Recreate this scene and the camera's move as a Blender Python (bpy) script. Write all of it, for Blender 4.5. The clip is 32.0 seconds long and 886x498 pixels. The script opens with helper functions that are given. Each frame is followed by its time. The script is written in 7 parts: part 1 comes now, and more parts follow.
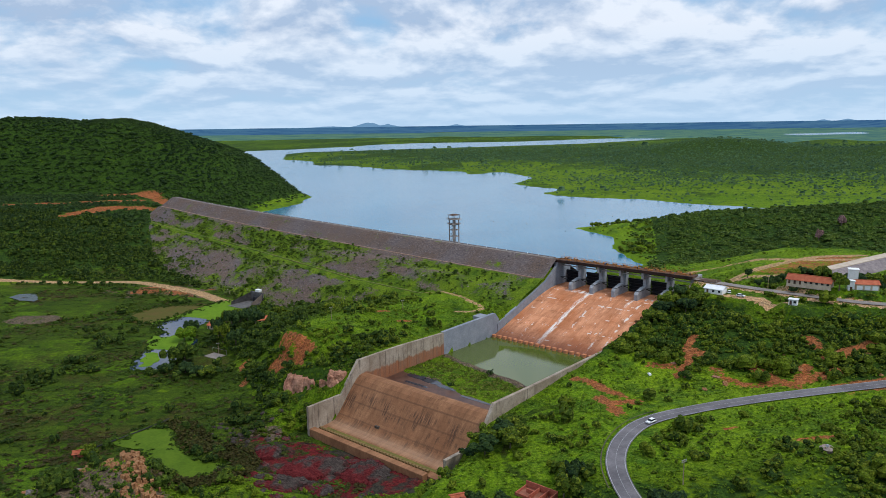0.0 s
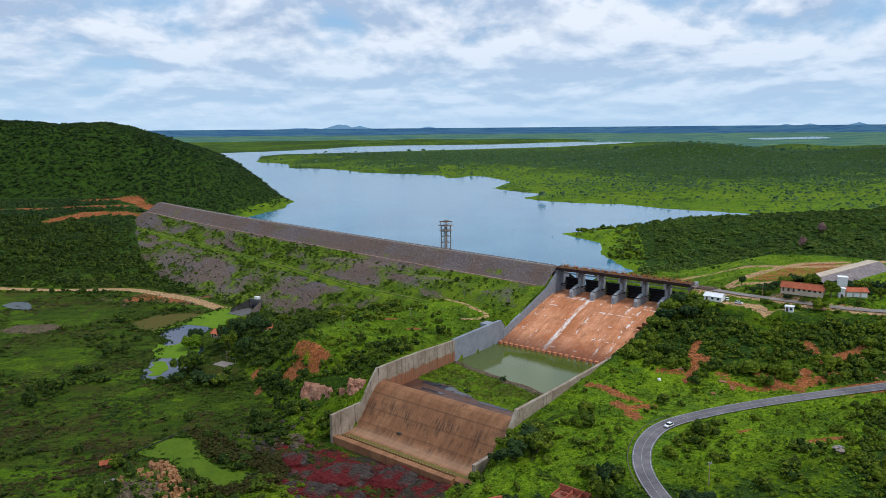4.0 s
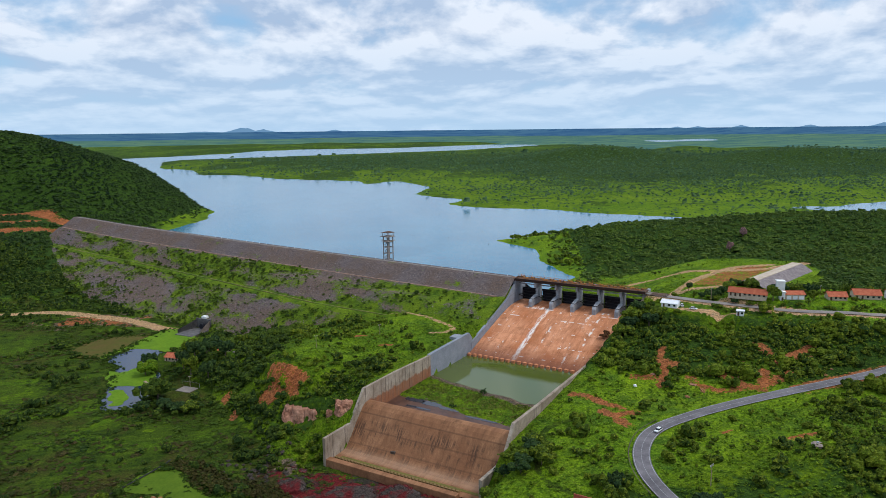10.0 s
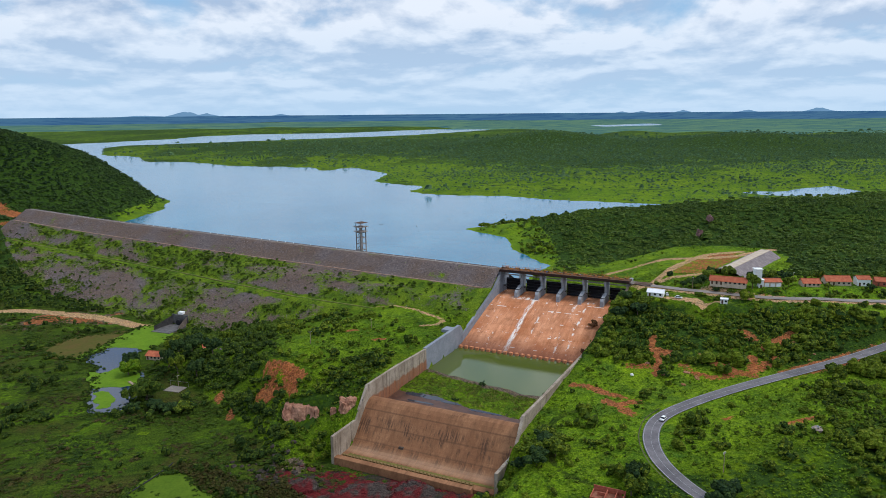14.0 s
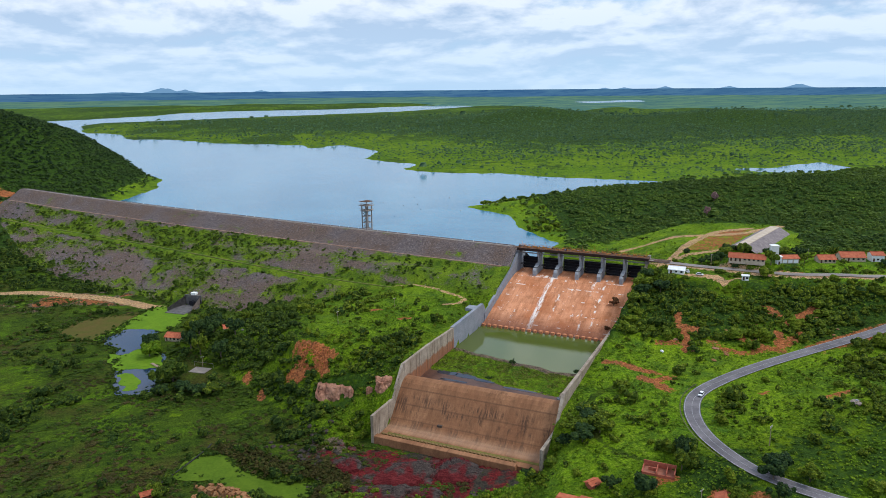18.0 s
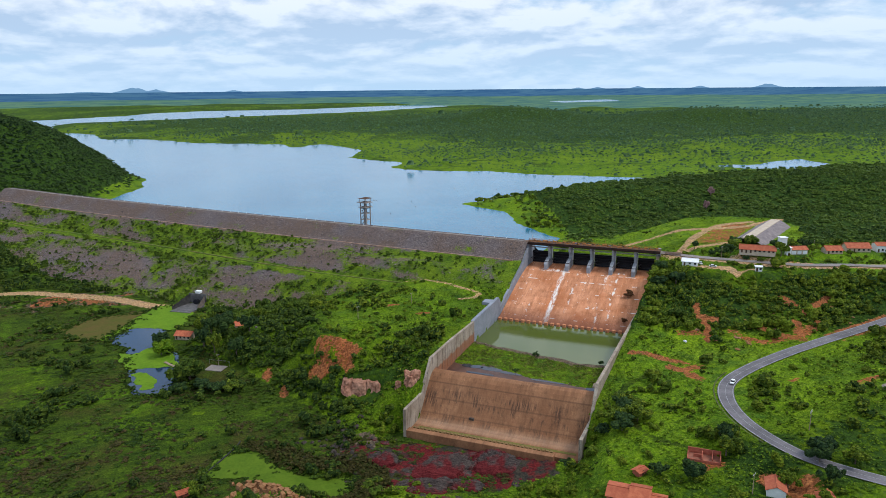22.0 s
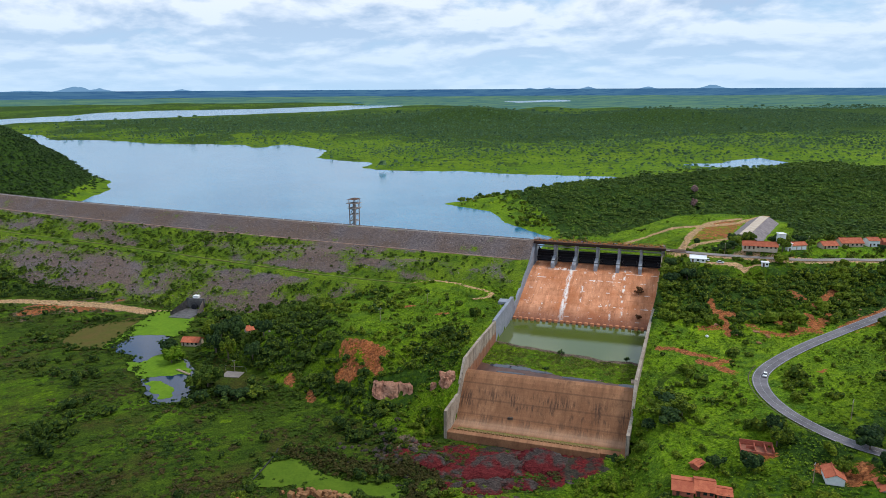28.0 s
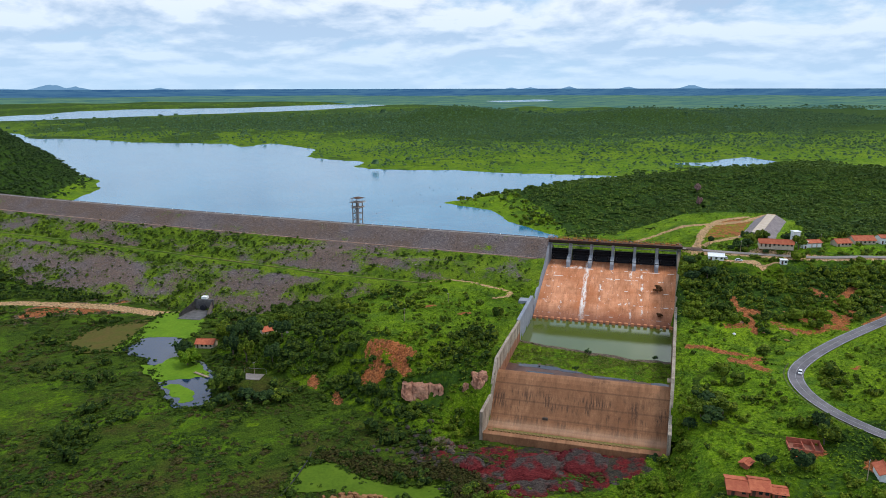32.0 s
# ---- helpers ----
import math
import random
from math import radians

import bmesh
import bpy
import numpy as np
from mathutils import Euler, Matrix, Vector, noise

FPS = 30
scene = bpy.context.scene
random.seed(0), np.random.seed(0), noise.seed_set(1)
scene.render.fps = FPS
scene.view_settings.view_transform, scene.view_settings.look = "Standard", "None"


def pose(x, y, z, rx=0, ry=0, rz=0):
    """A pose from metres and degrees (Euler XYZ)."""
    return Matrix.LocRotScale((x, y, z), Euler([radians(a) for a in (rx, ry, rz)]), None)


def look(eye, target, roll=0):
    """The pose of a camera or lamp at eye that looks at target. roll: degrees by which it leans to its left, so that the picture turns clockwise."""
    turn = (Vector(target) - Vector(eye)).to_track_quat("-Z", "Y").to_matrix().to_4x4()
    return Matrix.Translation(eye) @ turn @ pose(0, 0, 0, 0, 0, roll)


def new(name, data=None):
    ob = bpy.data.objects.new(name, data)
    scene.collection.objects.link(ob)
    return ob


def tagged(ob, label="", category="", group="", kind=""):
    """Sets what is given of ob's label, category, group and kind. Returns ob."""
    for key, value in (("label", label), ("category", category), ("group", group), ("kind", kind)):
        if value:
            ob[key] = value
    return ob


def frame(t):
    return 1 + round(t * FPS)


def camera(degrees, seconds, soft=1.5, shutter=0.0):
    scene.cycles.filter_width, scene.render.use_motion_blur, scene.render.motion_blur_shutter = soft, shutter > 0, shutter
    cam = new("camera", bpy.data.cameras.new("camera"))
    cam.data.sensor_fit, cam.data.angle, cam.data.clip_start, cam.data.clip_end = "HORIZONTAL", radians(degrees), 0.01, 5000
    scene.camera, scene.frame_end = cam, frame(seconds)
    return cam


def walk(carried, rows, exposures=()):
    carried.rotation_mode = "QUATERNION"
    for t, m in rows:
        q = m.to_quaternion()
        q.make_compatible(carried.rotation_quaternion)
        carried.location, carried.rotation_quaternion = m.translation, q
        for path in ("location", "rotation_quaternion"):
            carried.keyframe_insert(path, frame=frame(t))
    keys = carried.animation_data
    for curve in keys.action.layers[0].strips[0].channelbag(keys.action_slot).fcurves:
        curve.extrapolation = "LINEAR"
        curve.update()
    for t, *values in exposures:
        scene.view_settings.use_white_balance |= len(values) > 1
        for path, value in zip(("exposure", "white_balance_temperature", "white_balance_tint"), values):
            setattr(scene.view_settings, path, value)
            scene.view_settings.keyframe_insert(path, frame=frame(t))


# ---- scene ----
cam = camera(64.5, 32.0, soft=0.5)
PATH = [
    (0, (30.78, 9.902, 91.478), (30.702, 11.871, 91.133), -0.8),
    (0.5, (27.62, 8.965, 92.699), (27.561, 10.934, 92.354), -0.4),
    (1, (25.121, 6.926, 93.659), (25.067, 8.895, 93.314), -0.4),
    (1.5, (22.621, 4.983, 94.564), (22.572, 6.952, 94.218), -0.4),
    (2, (20.404, 3.043, 95.395), (20.362, 5.013, 95.051), -0.4),
    (2.5, (17.73, 1.965, 96.064), (17.701, 3.935, 95.72), -0.5),
    (3, (14.816, 1.286, 96.698), (14.804, 3.257, 96.356), -0.5),
    (3.5, (12.121, 0.621, 97.2), (12.121, 2.592, 96.858), -0.5),
    (5.5, (-0.063, -1.284, 100.386), (-0.032, 0.686, 100.045), -0.5),
    (6, (-2.87, -1.949, 100.897), (-2.835, 0.021, 100.557), -0.6),
    (6.5, (-5.901, -1.972, 101.627), (-5.857, -0.001, 101.287), -0.7),
    (7, (-8.833, -2.327, 102.474), (-8.776, -0.356, 102.134), -0.7),
    (7.5, (-11.765, -2.644, 103.376), (-11.677, -0.675, 103.036), -0.7),
    (8, (-15.024, -2.748, 104.294), (-14.897, -0.781, 103.953), -0.7),
    (8.5, (-18.125, -2.721, 105.064), (-17.958, -0.757, 104.724), -0.7),
    (9, (-21.205, -2.517, 105.785), (-20.999, -0.557, 105.445), -0.7),
    (9.5, (-24.627, -2.551, 106.557), (-24.382, -0.596, 106.217), -0.7),
    (10, (-27.594, -2.33, 107.374), (-27.313, -0.379, 107.034), -0.6),
    (10.5, (-30.776, -1.825, 108.143), (-30.457, 0.12, 107.802), -0.6),
    (11, (-34.008, -1.364, 108.745), (-33.652, 0.575, 108.405), -0.6),
    (11.5, (-37.279, -0.978, 109.403), (-36.903, 0.957, 109.063), -0.6),
    (12, (-40.447, -0.34, 110.134), (-40.062, 1.593, 109.794), -0.6),
    (12.5, (-43.612, 0.218, 110.914), (-43.218, 2.148, 110.566), -0.5),
    (13, (-46.675, 1.164, 111.675), (-46.275, 3.091, 111.32), -0.5),
    (13.5, (-49.911, 1.519, 112.493), (-49.502, 3.443, 112.13), -0.5),
    (14, (-53.098, 1.953, 113.143), (-52.669, 3.868, 112.757), -0.5),
    (14.5, (-56.227, 2.71, 113.602), (-55.776, 4.615, 113.194), -0.5),
    (16.5, (-68.587, 5.795, 115.636), (-68.108, 7.683, 115.185), -0.5),
    (17, (-71.601, 6.597, 115.502), (-71.122, 8.485, 115.051), -0.5),
    (17.5, (-74.706, 7.255, 115.075), (-74.226, 9.143, 114.624), -0.5),
    (18, (-78.004, 8.168, 114.38), (-77.522, 10.056, 113.93), -0.5),
    (18.5, (-80.979, 9.0, 113.585), (-80.495, 10.888, 113.135), -0.5),
    (19, (-84.183, 9.92, 112.857), (-83.696, 11.807, 112.407), -0.5),
    (19.5, (-87.258, 10.6, 112.266), (-86.769, 12.486, 111.816), -0.5),
    (20, (-90.379, 11.679, 111.804), (-89.888, 13.564, 111.354), -0.5),
    (20.5, (-93.547, 12.698, 111.429), (-93.056, 14.584, 110.979), -0.5),
    (21, (-96.586, 13.575, 111.14), (-96.084, 15.457, 110.689), -0.5),
    (21.5, (-99.687, 14.41, 110.981), (-99.154, 16.284, 110.532), -0.4),
    (22, (-102.715, 15.403, 110.87), (-102.157, 17.271, 110.42), -0.5),
    (22.5, (-105.527, 16.257, 110.843), (-104.954, 18.12, 110.394), -0.4),
    (23, (-108.569, 17.261, 110.98), (-107.985, 19.12, 110.531), -0.4),
    (23.5, (-111.967, 18.14, 110.861), (-111.36, 19.992, 110.412), -0.4),
    (24, (-115.271, 18.777, 110.929), (-114.643, 20.622, 110.48), -0.4),
    (24.5, (-118.342, 19.768, 110.943), (-117.705, 21.61, 110.495), -0.4),
    (25, (-121.281, 20.629, 111.015), (-120.637, 22.469, 110.567), -0.4),
    (25.5, (-123.979, 21.675, 111.047), (-123.328, 23.512, 110.598), -0.4),
    (27.5, (-135.972, 27.041, 111.267), (-135.287, 28.865, 110.816), -0.4),
    (28, (-139.018, 28.805, 111.116), (-138.324, 30.626, 110.665), -0.3),
    (28.5, (-141.515, 30.229, 110.988), (-140.813, 32.046, 110.537), -0.3),
    (29, (-144.227, 31.742, 110.938), (-143.515, 33.556, 110.487), -0.3),
    (29.5, (-146.878, 33.333, 110.754), (-146.157, 35.143, 110.303), -0.3),
    (30, (-149.632, 35.092, 110.526), (-148.907, 36.9, 110.076), -0.2),
    (30.5, (-152.081, 36.974, 110.197), (-151.351, 38.78, 109.746), -0.2),
    (31, (-154.447, 38.836, 109.805), (-153.711, 40.641, 109.354), -0.2),
    (31.5, (-157.004, 40.408, 109.615), (-156.261, 42.209, 109.164), -0.1),
    (32, (-159.756, 42.306, 109.558), (-159.005, 44.104, 109.106), -0.1),
]
walk(cam, [(t, look(eye, target, roll)) for t, eye, target, roll in PATH], exposures=[(0.0, -0.14, 6250, 10), (13.5, -0.14, 6250, 10), (17.5, 0.0, 6250, 10), (32.0, 0.0, 6250, 10)])

# ---- world and sun ----
world = bpy.data.worlds.new("sky")
scene.world = world
world.use_nodes = True
SUN_EL, SUN_AZ = radians(56), radians(112)   # azimuth clockwise from +y
EYE = (-65.0, 20.0, 111.0)


def sky_nodes():
    nt = world.node_tree
    nt.nodes.clear()
    n, l = nt.nodes.new, nt.links.new
    out, bg = n("ShaderNodeOutputWorld"), n("ShaderNodeBackground")
    sky = n("ShaderNodeTexSky")
    sky.sky_type, sky.sun_disc = "NISHITA", False
    sky.sun_elevation, sky.sun_rotation = SUN_EL, SUN_AZ
    sky.air_density, sky.dust_density, sky.ozone_density = 1.0, 1.2, 1.5
    tc, sep = n("ShaderNodeTexCoord"), n("ShaderNodeSeparateXYZ")
    l(tc.outputs["Generated"], sep.inputs[0])

    def calc(op, a, c):
        nd = n("ShaderNodeMath")
        nd.operation = op
        for k, val in enumerate((a, c)):
            if isinstance(val, (int, float)):
                nd.inputs[k].default_value = val
            else:
                l(val, nd.inputs[k])
        return nd.outputs[0]
    zc = n("ShaderNodeMath"); zc.operation = "MAXIMUM"; zc.inputs[1].default_value = 0.0
    l(sep.outputs["Z"], zc.inputs[0])
    rise = calc("DIVIDE", zc.outputs[0], calc("ADD", zc.outputs[0], 0.22))

    def puffs(scale, up, detail, rough):
        comb = n("ShaderNodeCombineXYZ")
        l(sep.outputs["X"], comb.inputs["X"]); l(sep.outputs["Y"], comb.inputs["Y"])
        l(calc("ADD", calc("MULTIPLY", rise, 1.15), up), comb.inputs["Z"])
        nd = n("ShaderNodeTexNoise")
        for key, val in (("Scale", scale), ("Detail", detail), ("Roughness", rough), ("Distortion", 0.15)):
            nd.inputs[key].default_value = val
        l(comb.outputs[0], nd.inputs["Vector"])
        return nd.outputs[0]
    body, above, fine = puffs(5.2, 0.3, 10, 0.55), puffs(5.2, 0.335, 6, 0.5), puffs(12.0, 0.9, 8, 0.6)
    cover = n("ShaderNodeValToRGB")
    cover.color_ramp.elements[0].position, cover.color_ramp.elements[1].position = 0.31, 0.46
    l(body, cover.inputs[0])
    lit = calc("ADD", calc("MULTIPLY", calc("SUBTRACT", body, above), 4.4), calc("ADD", 0.5, calc("MULTIPLY", calc("SUBTRACT", fine, 0.5), 0.8)))
    shade = n("ShaderNodeValToRGB")
    shade.color_ramp.elements[0].position, shade.color_ramp.elements[1].position = 0.25, 0.78
    shade.color_ramp.elements[0].color, shade.color_ramp.elements[1].color = (5.3, 6.8, 9.0, 1), (10.3, 11.0, 12.0, 1)
    l(lit, shade.inputs[0])
    # pale band of far cloud near the horizon
    hz = n("ShaderNodeValToRGB")
    hz.color_ramp.elements[0].position, hz.color_ramp.elements[1].position = 0.0, 0.13
    hz.color_ramp.elements[0].color, hz.color_ramp.elements[1].color = (0.75, 0.75, 0.75, 1), (0, 0, 0, 1)
    l(zc.outputs[0], hz.inputs[0])
    blue = n("ShaderNodeMix"); blue.data_type = "RGBA"; blue.inputs["Factor"].default_value = 0.62
    l(sky.outputs[0], blue.inputs["A"]); blue.inputs["B"].default_value = (4.6, 8.2, 12.4, 1)
    m1, m2 = n("ShaderNodeMix"), n("ShaderNodeMix")
    m1.data_type = m2.data_type = "RGBA"
    l(cover.outputs[0], m1.inputs["Factor"]); l(blue.outputs["Result"], m1.inputs["A"]); l(shade.outputs[0], m1.inputs["B"])
    m2.inputs["B"].default_value = (6.6, 9.2, 11.8, 1)
    l(hz.outputs[0], m2.inputs["Factor"]); l(m1.outputs["Result"], m2.inputs["A"])
    l(calc("MULTIPLY", calc("ADD", calc("MULTIPLY", zc.outputs[0], 0.38), 0.96), 0.087), bg.inputs["Strength"])
    l(m2.outputs["Result"], bg.inputs[0]); l(bg.outputs[0], out.inputs[0])


sky_nodes()
sun = new("sun", bpy.data.lights.new("sun", "SUN"))
sun.data.energy, sun.data.angle, sun.data.color = 2.0, radians(12), (1.0, 0.95, 0.86)
sun.matrix_world = look((math.sin(SUN_AZ) * math.cos(SUN_EL) * 300, math.cos(SUN_AZ) * math.cos(SUN_EL) * 300, math.sin(SUN_EL) * 300), (0, 0, 0))
scene.view_settings.exposure = 0.0


# ---- materials ----
class Mat:
    """A node material built step by step."""

    def __init__(self, name, rough=0.85, metal=0.0, spec=0.3):
        self.m = bpy.data.materials.new(name)
        self.m.use_nodes = True
        self.nt = self.m.node_tree
        self.b = self.nt.nodes["Principled BSDF"]
        self.b.inputs["Roughness"].default_value, self.b.inputs["Metallic"].default_value = rough, metal
        self.b.inputs["Specular IOR Level"].default_value = spec
        self.co = self.node("ShaderNodeTexCoord").outputs["Object"]

    def node(self, kind, **kw):
        nd = self.nt.nodes.new(kind)
        for k, v in kw.items():
            nd.inputs[k].default_value = v
        return nd

    def link(self, a, b):
        self.nt.links.new(a, b)

    def noise(self, scale, detail=5, rough=0.6, stretch=None, dist=0.0, co=None):
        nd = self.node("ShaderNodeTexNoise", Scale=scale, Detail=detail, Roughness=rough, Distortion=dist)
        src = co or self.co
        if stretch:
            mp = self.node("ShaderNodeMapping", Scale=stretch)
            self.link(src, mp.inputs[0])
            src = mp.outputs[0]
        self.link(src, nd.inputs["Vector"])
        return nd.outputs[0]

    def ramp(self, src, lo, hi, a=(0, 0, 0), c=(1, 1, 1)):
        nd = self.node("ShaderNodeValToRGB")
        e = nd.color_ramp.elements
        e[0].position, e[1].position, e[0].color, e[1].color = lo, hi, (*a, 1), (*c, 1)
        self.link(src, nd.inputs[0])
        return nd.outputs[0]

    def mix(self, fac, a, c, blend="MIX"):
        nd = self.node("ShaderNodeMix")
        nd.data_type, nd.blend_type = "RGBA", blend
        for key, val in (("Factor", fac), ("A", a), ("B", c)):
            if isinstance(val, (int, float)):
                nd.inputs[key].default_value = val
            elif isinstance(val, tuple):
                nd.inputs[key].default_value = (*val, 1)
            else:
                self.link(val, nd.inputs[key])
        return nd.outputs["Result"]

    def math(self, op, a, c):
        nd = self.node("ShaderNodeMath")
        nd.operation = op
        for i, val in enumerate((a, c)):
            if isinstance(val, (int, float)):
                nd.inputs[i].default_value = val
            else:
                self.link(val, nd.inputs[i])
        return nd.outputs[0]

    def attr(self, name):
        nd = self.node("ShaderNodeAttribute")
        nd.attribute_name = name
        return nd

    def rand(self):
        return self.node("ShaderNodeObjectInfo").outputs["Random"]

    def island(self):
        return self.node("ShaderNodeNewGeometry").outputs["Random Per Island"]

    def bump(self, src, strength, distance):
        nd = self.node("ShaderNodeBump", Strength=strength, Distance=distance)
        self.link(src, nd.inputs["Height"])
        self.link(nd.outputs[0], self.b.inputs["Normal"])

    def color(self, src):
        if isinstance(src, tuple):
            self.b.inputs["Base Color"].default_value = (*src, 1)
        else:
            self.link(src, self.b.inputs["Base Color"])
        return self.m


def mottled(name, a, c, scale, rough=0.85, metal=0.0, fine=None, fine_mix=0.35, bump=0.0, per_object=0.0, spec=0.3):
    """A surface of two tones in patches, with a finer grain."""
    m = Mat(name, rough, metal, spec)
    col = m.mix(m.ramp(m.noise(scale), 0.35, 0.65), a, c)
    g = m.noise(fine or scale * 7, 4)
    col = m.mix(fine_mix, col, m.mix(g, (0, 0, 0), (1, 1, 1)), "OVERLAY")
    if per_object:
        col = m.mix(m.math("MULTIPLY", m.rand(), per_object), col, tuple(x * 0.45 for x in a))
    if bump:
        m.bump(g, 0.6, bump)
    return m.color(col)


def ground_material():
    m = Mat("ground_cover", 0.95, spec=0.05)
    cov, cov2 = m.attr("cover"), m.attr("cover2")
    s1, s2 = m.node("ShaderNodeSeparateColor"), m.node("ShaderNodeSeparateColor")
    m.link(cov.outputs["Color"], s1.inputs[0]); m.link(cov2.outputs["Color"], s2.inputs[0])
    co = m.node("ShaderNodeNewGeometry").outputs["Position"]
    big, mid = m.noise(0.011, 6, 0.65, co=co), m.noise(0.07, 6, 0.65, co=co)
    fin = m.noise(0.55, 5, 0.7, co=co)
    grass = m.mix(m.ramp(big, 0.38, 0.62), (0.070, 0.134, 0.005), (0.126, 0.192, 0.007))
    grass = m.mix(m.ramp(mid, 0.44, 0.70), grass, (0.034, 0.082, 0.008))
    grass = m.mix(m.ramp(fin, 0.52, 0.72), grass, (0.125, 0.180, 0.020))
    tuft = m.noise(1.25, 4, 0.7, co=co)
    grass = m.mix(m.math("MULTIPLY", m.ramp(tuft, 0.54, 0.64), 0.7), grass, (0.022, 0.056, 0.008))
    grass = m.mix(m.math("MULTIPLY", m.ramp(m.noise(0.16, 4, co=co), 0.6, 0.72), 0.45), grass, (0.110, 0.105, 0.032))
    lime = m.mix(m.ramp(big, 0.38, 0.62), (0.110, 0.205, 0.007), (0.168, 0.262, 0.010))
    lime = m.mix(m.ramp(mid, 0.46, 0.68), lime, (0.060, 0.125, 0.016))
    lime = m.mix(m.ramp(fin, 0.54, 0.72), lime, (0.165, 0.215, 0.030))
    lime = m.mix(m.math("MULTIPLY", m.ramp(m.noise(0.5, 5, 0.75, co=co), 0.52, 0.62), 0.55), lime, (0.042, 0.098, 0.014))
    grass = m.mix(cov.outputs["Alpha"], grass, lime)
    soil = m.mix(m.ramp(mid, 0.35, 0.65), (0.210, 0.050, 0.020), (0.30, 0.105, 0.048))
    soil = m.mix(m.ramp(fin, 0.45, 0.7), soil, (0.36, 0.150, 0.070))
    pale = m.mix(m.ramp(fin, 0.35, 0.7), (0.37, 0.205, 0.115), (0.50, 0.34, 0.225))
    # scrub floor tone, dark enough to paint shade between the bushes
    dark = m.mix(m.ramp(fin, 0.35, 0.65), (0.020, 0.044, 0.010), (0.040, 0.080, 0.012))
    strk = m.noise(0.09, 6, 0.68, (0.45, 1.5, 1.0), 0.8, co=co)
    marsh = m.mix(m.ramp(strk, 0.36, 0.66), (0.026, 0.050, 0.007), (0.066, 0.108, 0.009))
    marsh = m.mix(m.ramp(m.noise(0.028, 5, 0.6, co=co), 0.50, 0.66), marsh, (0.056, 0.056, 0.014))
    marsh = m.mix(m.ramp(m.noise(0.022, 5, 0.62, (1.0, 1.4, 1.0), 1.0, co=co), 0.54, 0.62), marsh, (0.075, 0.140, 0.008))
    marsh = m.mix(m.ramp(fin, 0.55, 0.78), marsh, (0.060, 0.098, 0.012))
    rock = m.mix(m.ramp(fin, 0.35, 0.68), (0.080, 0.056, 0.044), (0.17, 0.130, 0.108))
    red = m.mix(m.ramp(m.noise(0.09, 6, 0.6, co=co), 0.46, 0.54), (0.046, 0.040, 0.036), (0.120, 0.016, 0.020))

    def edge(sock):
        k = m.math("ADD", m.math("MULTIPLY", m.math("SUBTRACT", fin, 0.5), 3.0), m.math("MULTIPLY", m.math("SUBTRACT", mid, 0.5), 2.2))
        return m.ramp(m.math("MULTIPLY", sock, m.math("ADD", 1.0, k)), 0.42, 0.56)
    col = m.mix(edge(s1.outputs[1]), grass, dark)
    col = m.mix(edge(s1.outputs[2]), col, marsh)
    col = m.mix(edge(s2.outputs[1]), col, rock)
    col = m.mix(edge(s2.outputs[2]), col, red)
    col = m.mix(edge(s1.outputs[0]), col, soil)
    col = m.mix(edge(s2.outputs[0]), col, pale)
    blade, sprig = m.noise(1.1, 4, 0.75, co=co), m.noise(0.33, 5, 0.7, co=co)
    col = m.mix(1.0, col, m.ramp(blade, 0.36, 0.66, (0.45, 0.48, 0.48), (1.42, 1.36, 1.15)), "MULTIPLY")
    col = m.mix(1.0, col, m.ramp(sprig, 0.36, 0.62, (0.70, 0.76, 0.80), (1.18, 1.14, 1.0)), "MULTIPLY")
    m.bump(m.mix(0.5, fin, blade), 1.0, 0.8)
    return m.color(col)


def leaf_material(name, a, c, d):
    """Foliage: tone by clump, by leaf cluster and by patch."""
    m = Mat(name, 0.8, spec=0.08)
    t = m.attr("tint").outputs["Fac"]
    col = m.mix(m.ramp(t, 0.15, 0.85), a, c)
    col = m.mix(m.ramp(m.island(), 0.45, 1.0), col, d)
    col = m.mix(m.math("MULTIPLY", m.ramp(m.noise(0.02, 4), 0.45, 0.65), 0.35), col, tuple(x * 0.5 for x in a))
    # random grain: shaded gaps between leaves painted as dark specks
    grain = m.noise(1.5, 4, 0.75)
    col = m.mix(1.0, col, m.ramp(grain, 0.36, 0.66, (0.38, 0.42, 0.44), (1.62, 1.52, 1.18)), "MULTIPLY")
    m.bump(grain, 1.0, 0.8)
    return m.color(col)


def water_material(name, base, rough, scale, dist, depth_mix=None):
    m = Mat(name, rough, spec=0.42)
    col = base
    if depth_mix:
        col = m.mix(m.ramp(m.noise(0.012, 5), 0.42, 0.6), base, depth_mix)
    m.bump(m.noise(scale, 5, 0.6, (1.0, 1.6, 1.0)), 0.5, dist)
    return m.color(col)


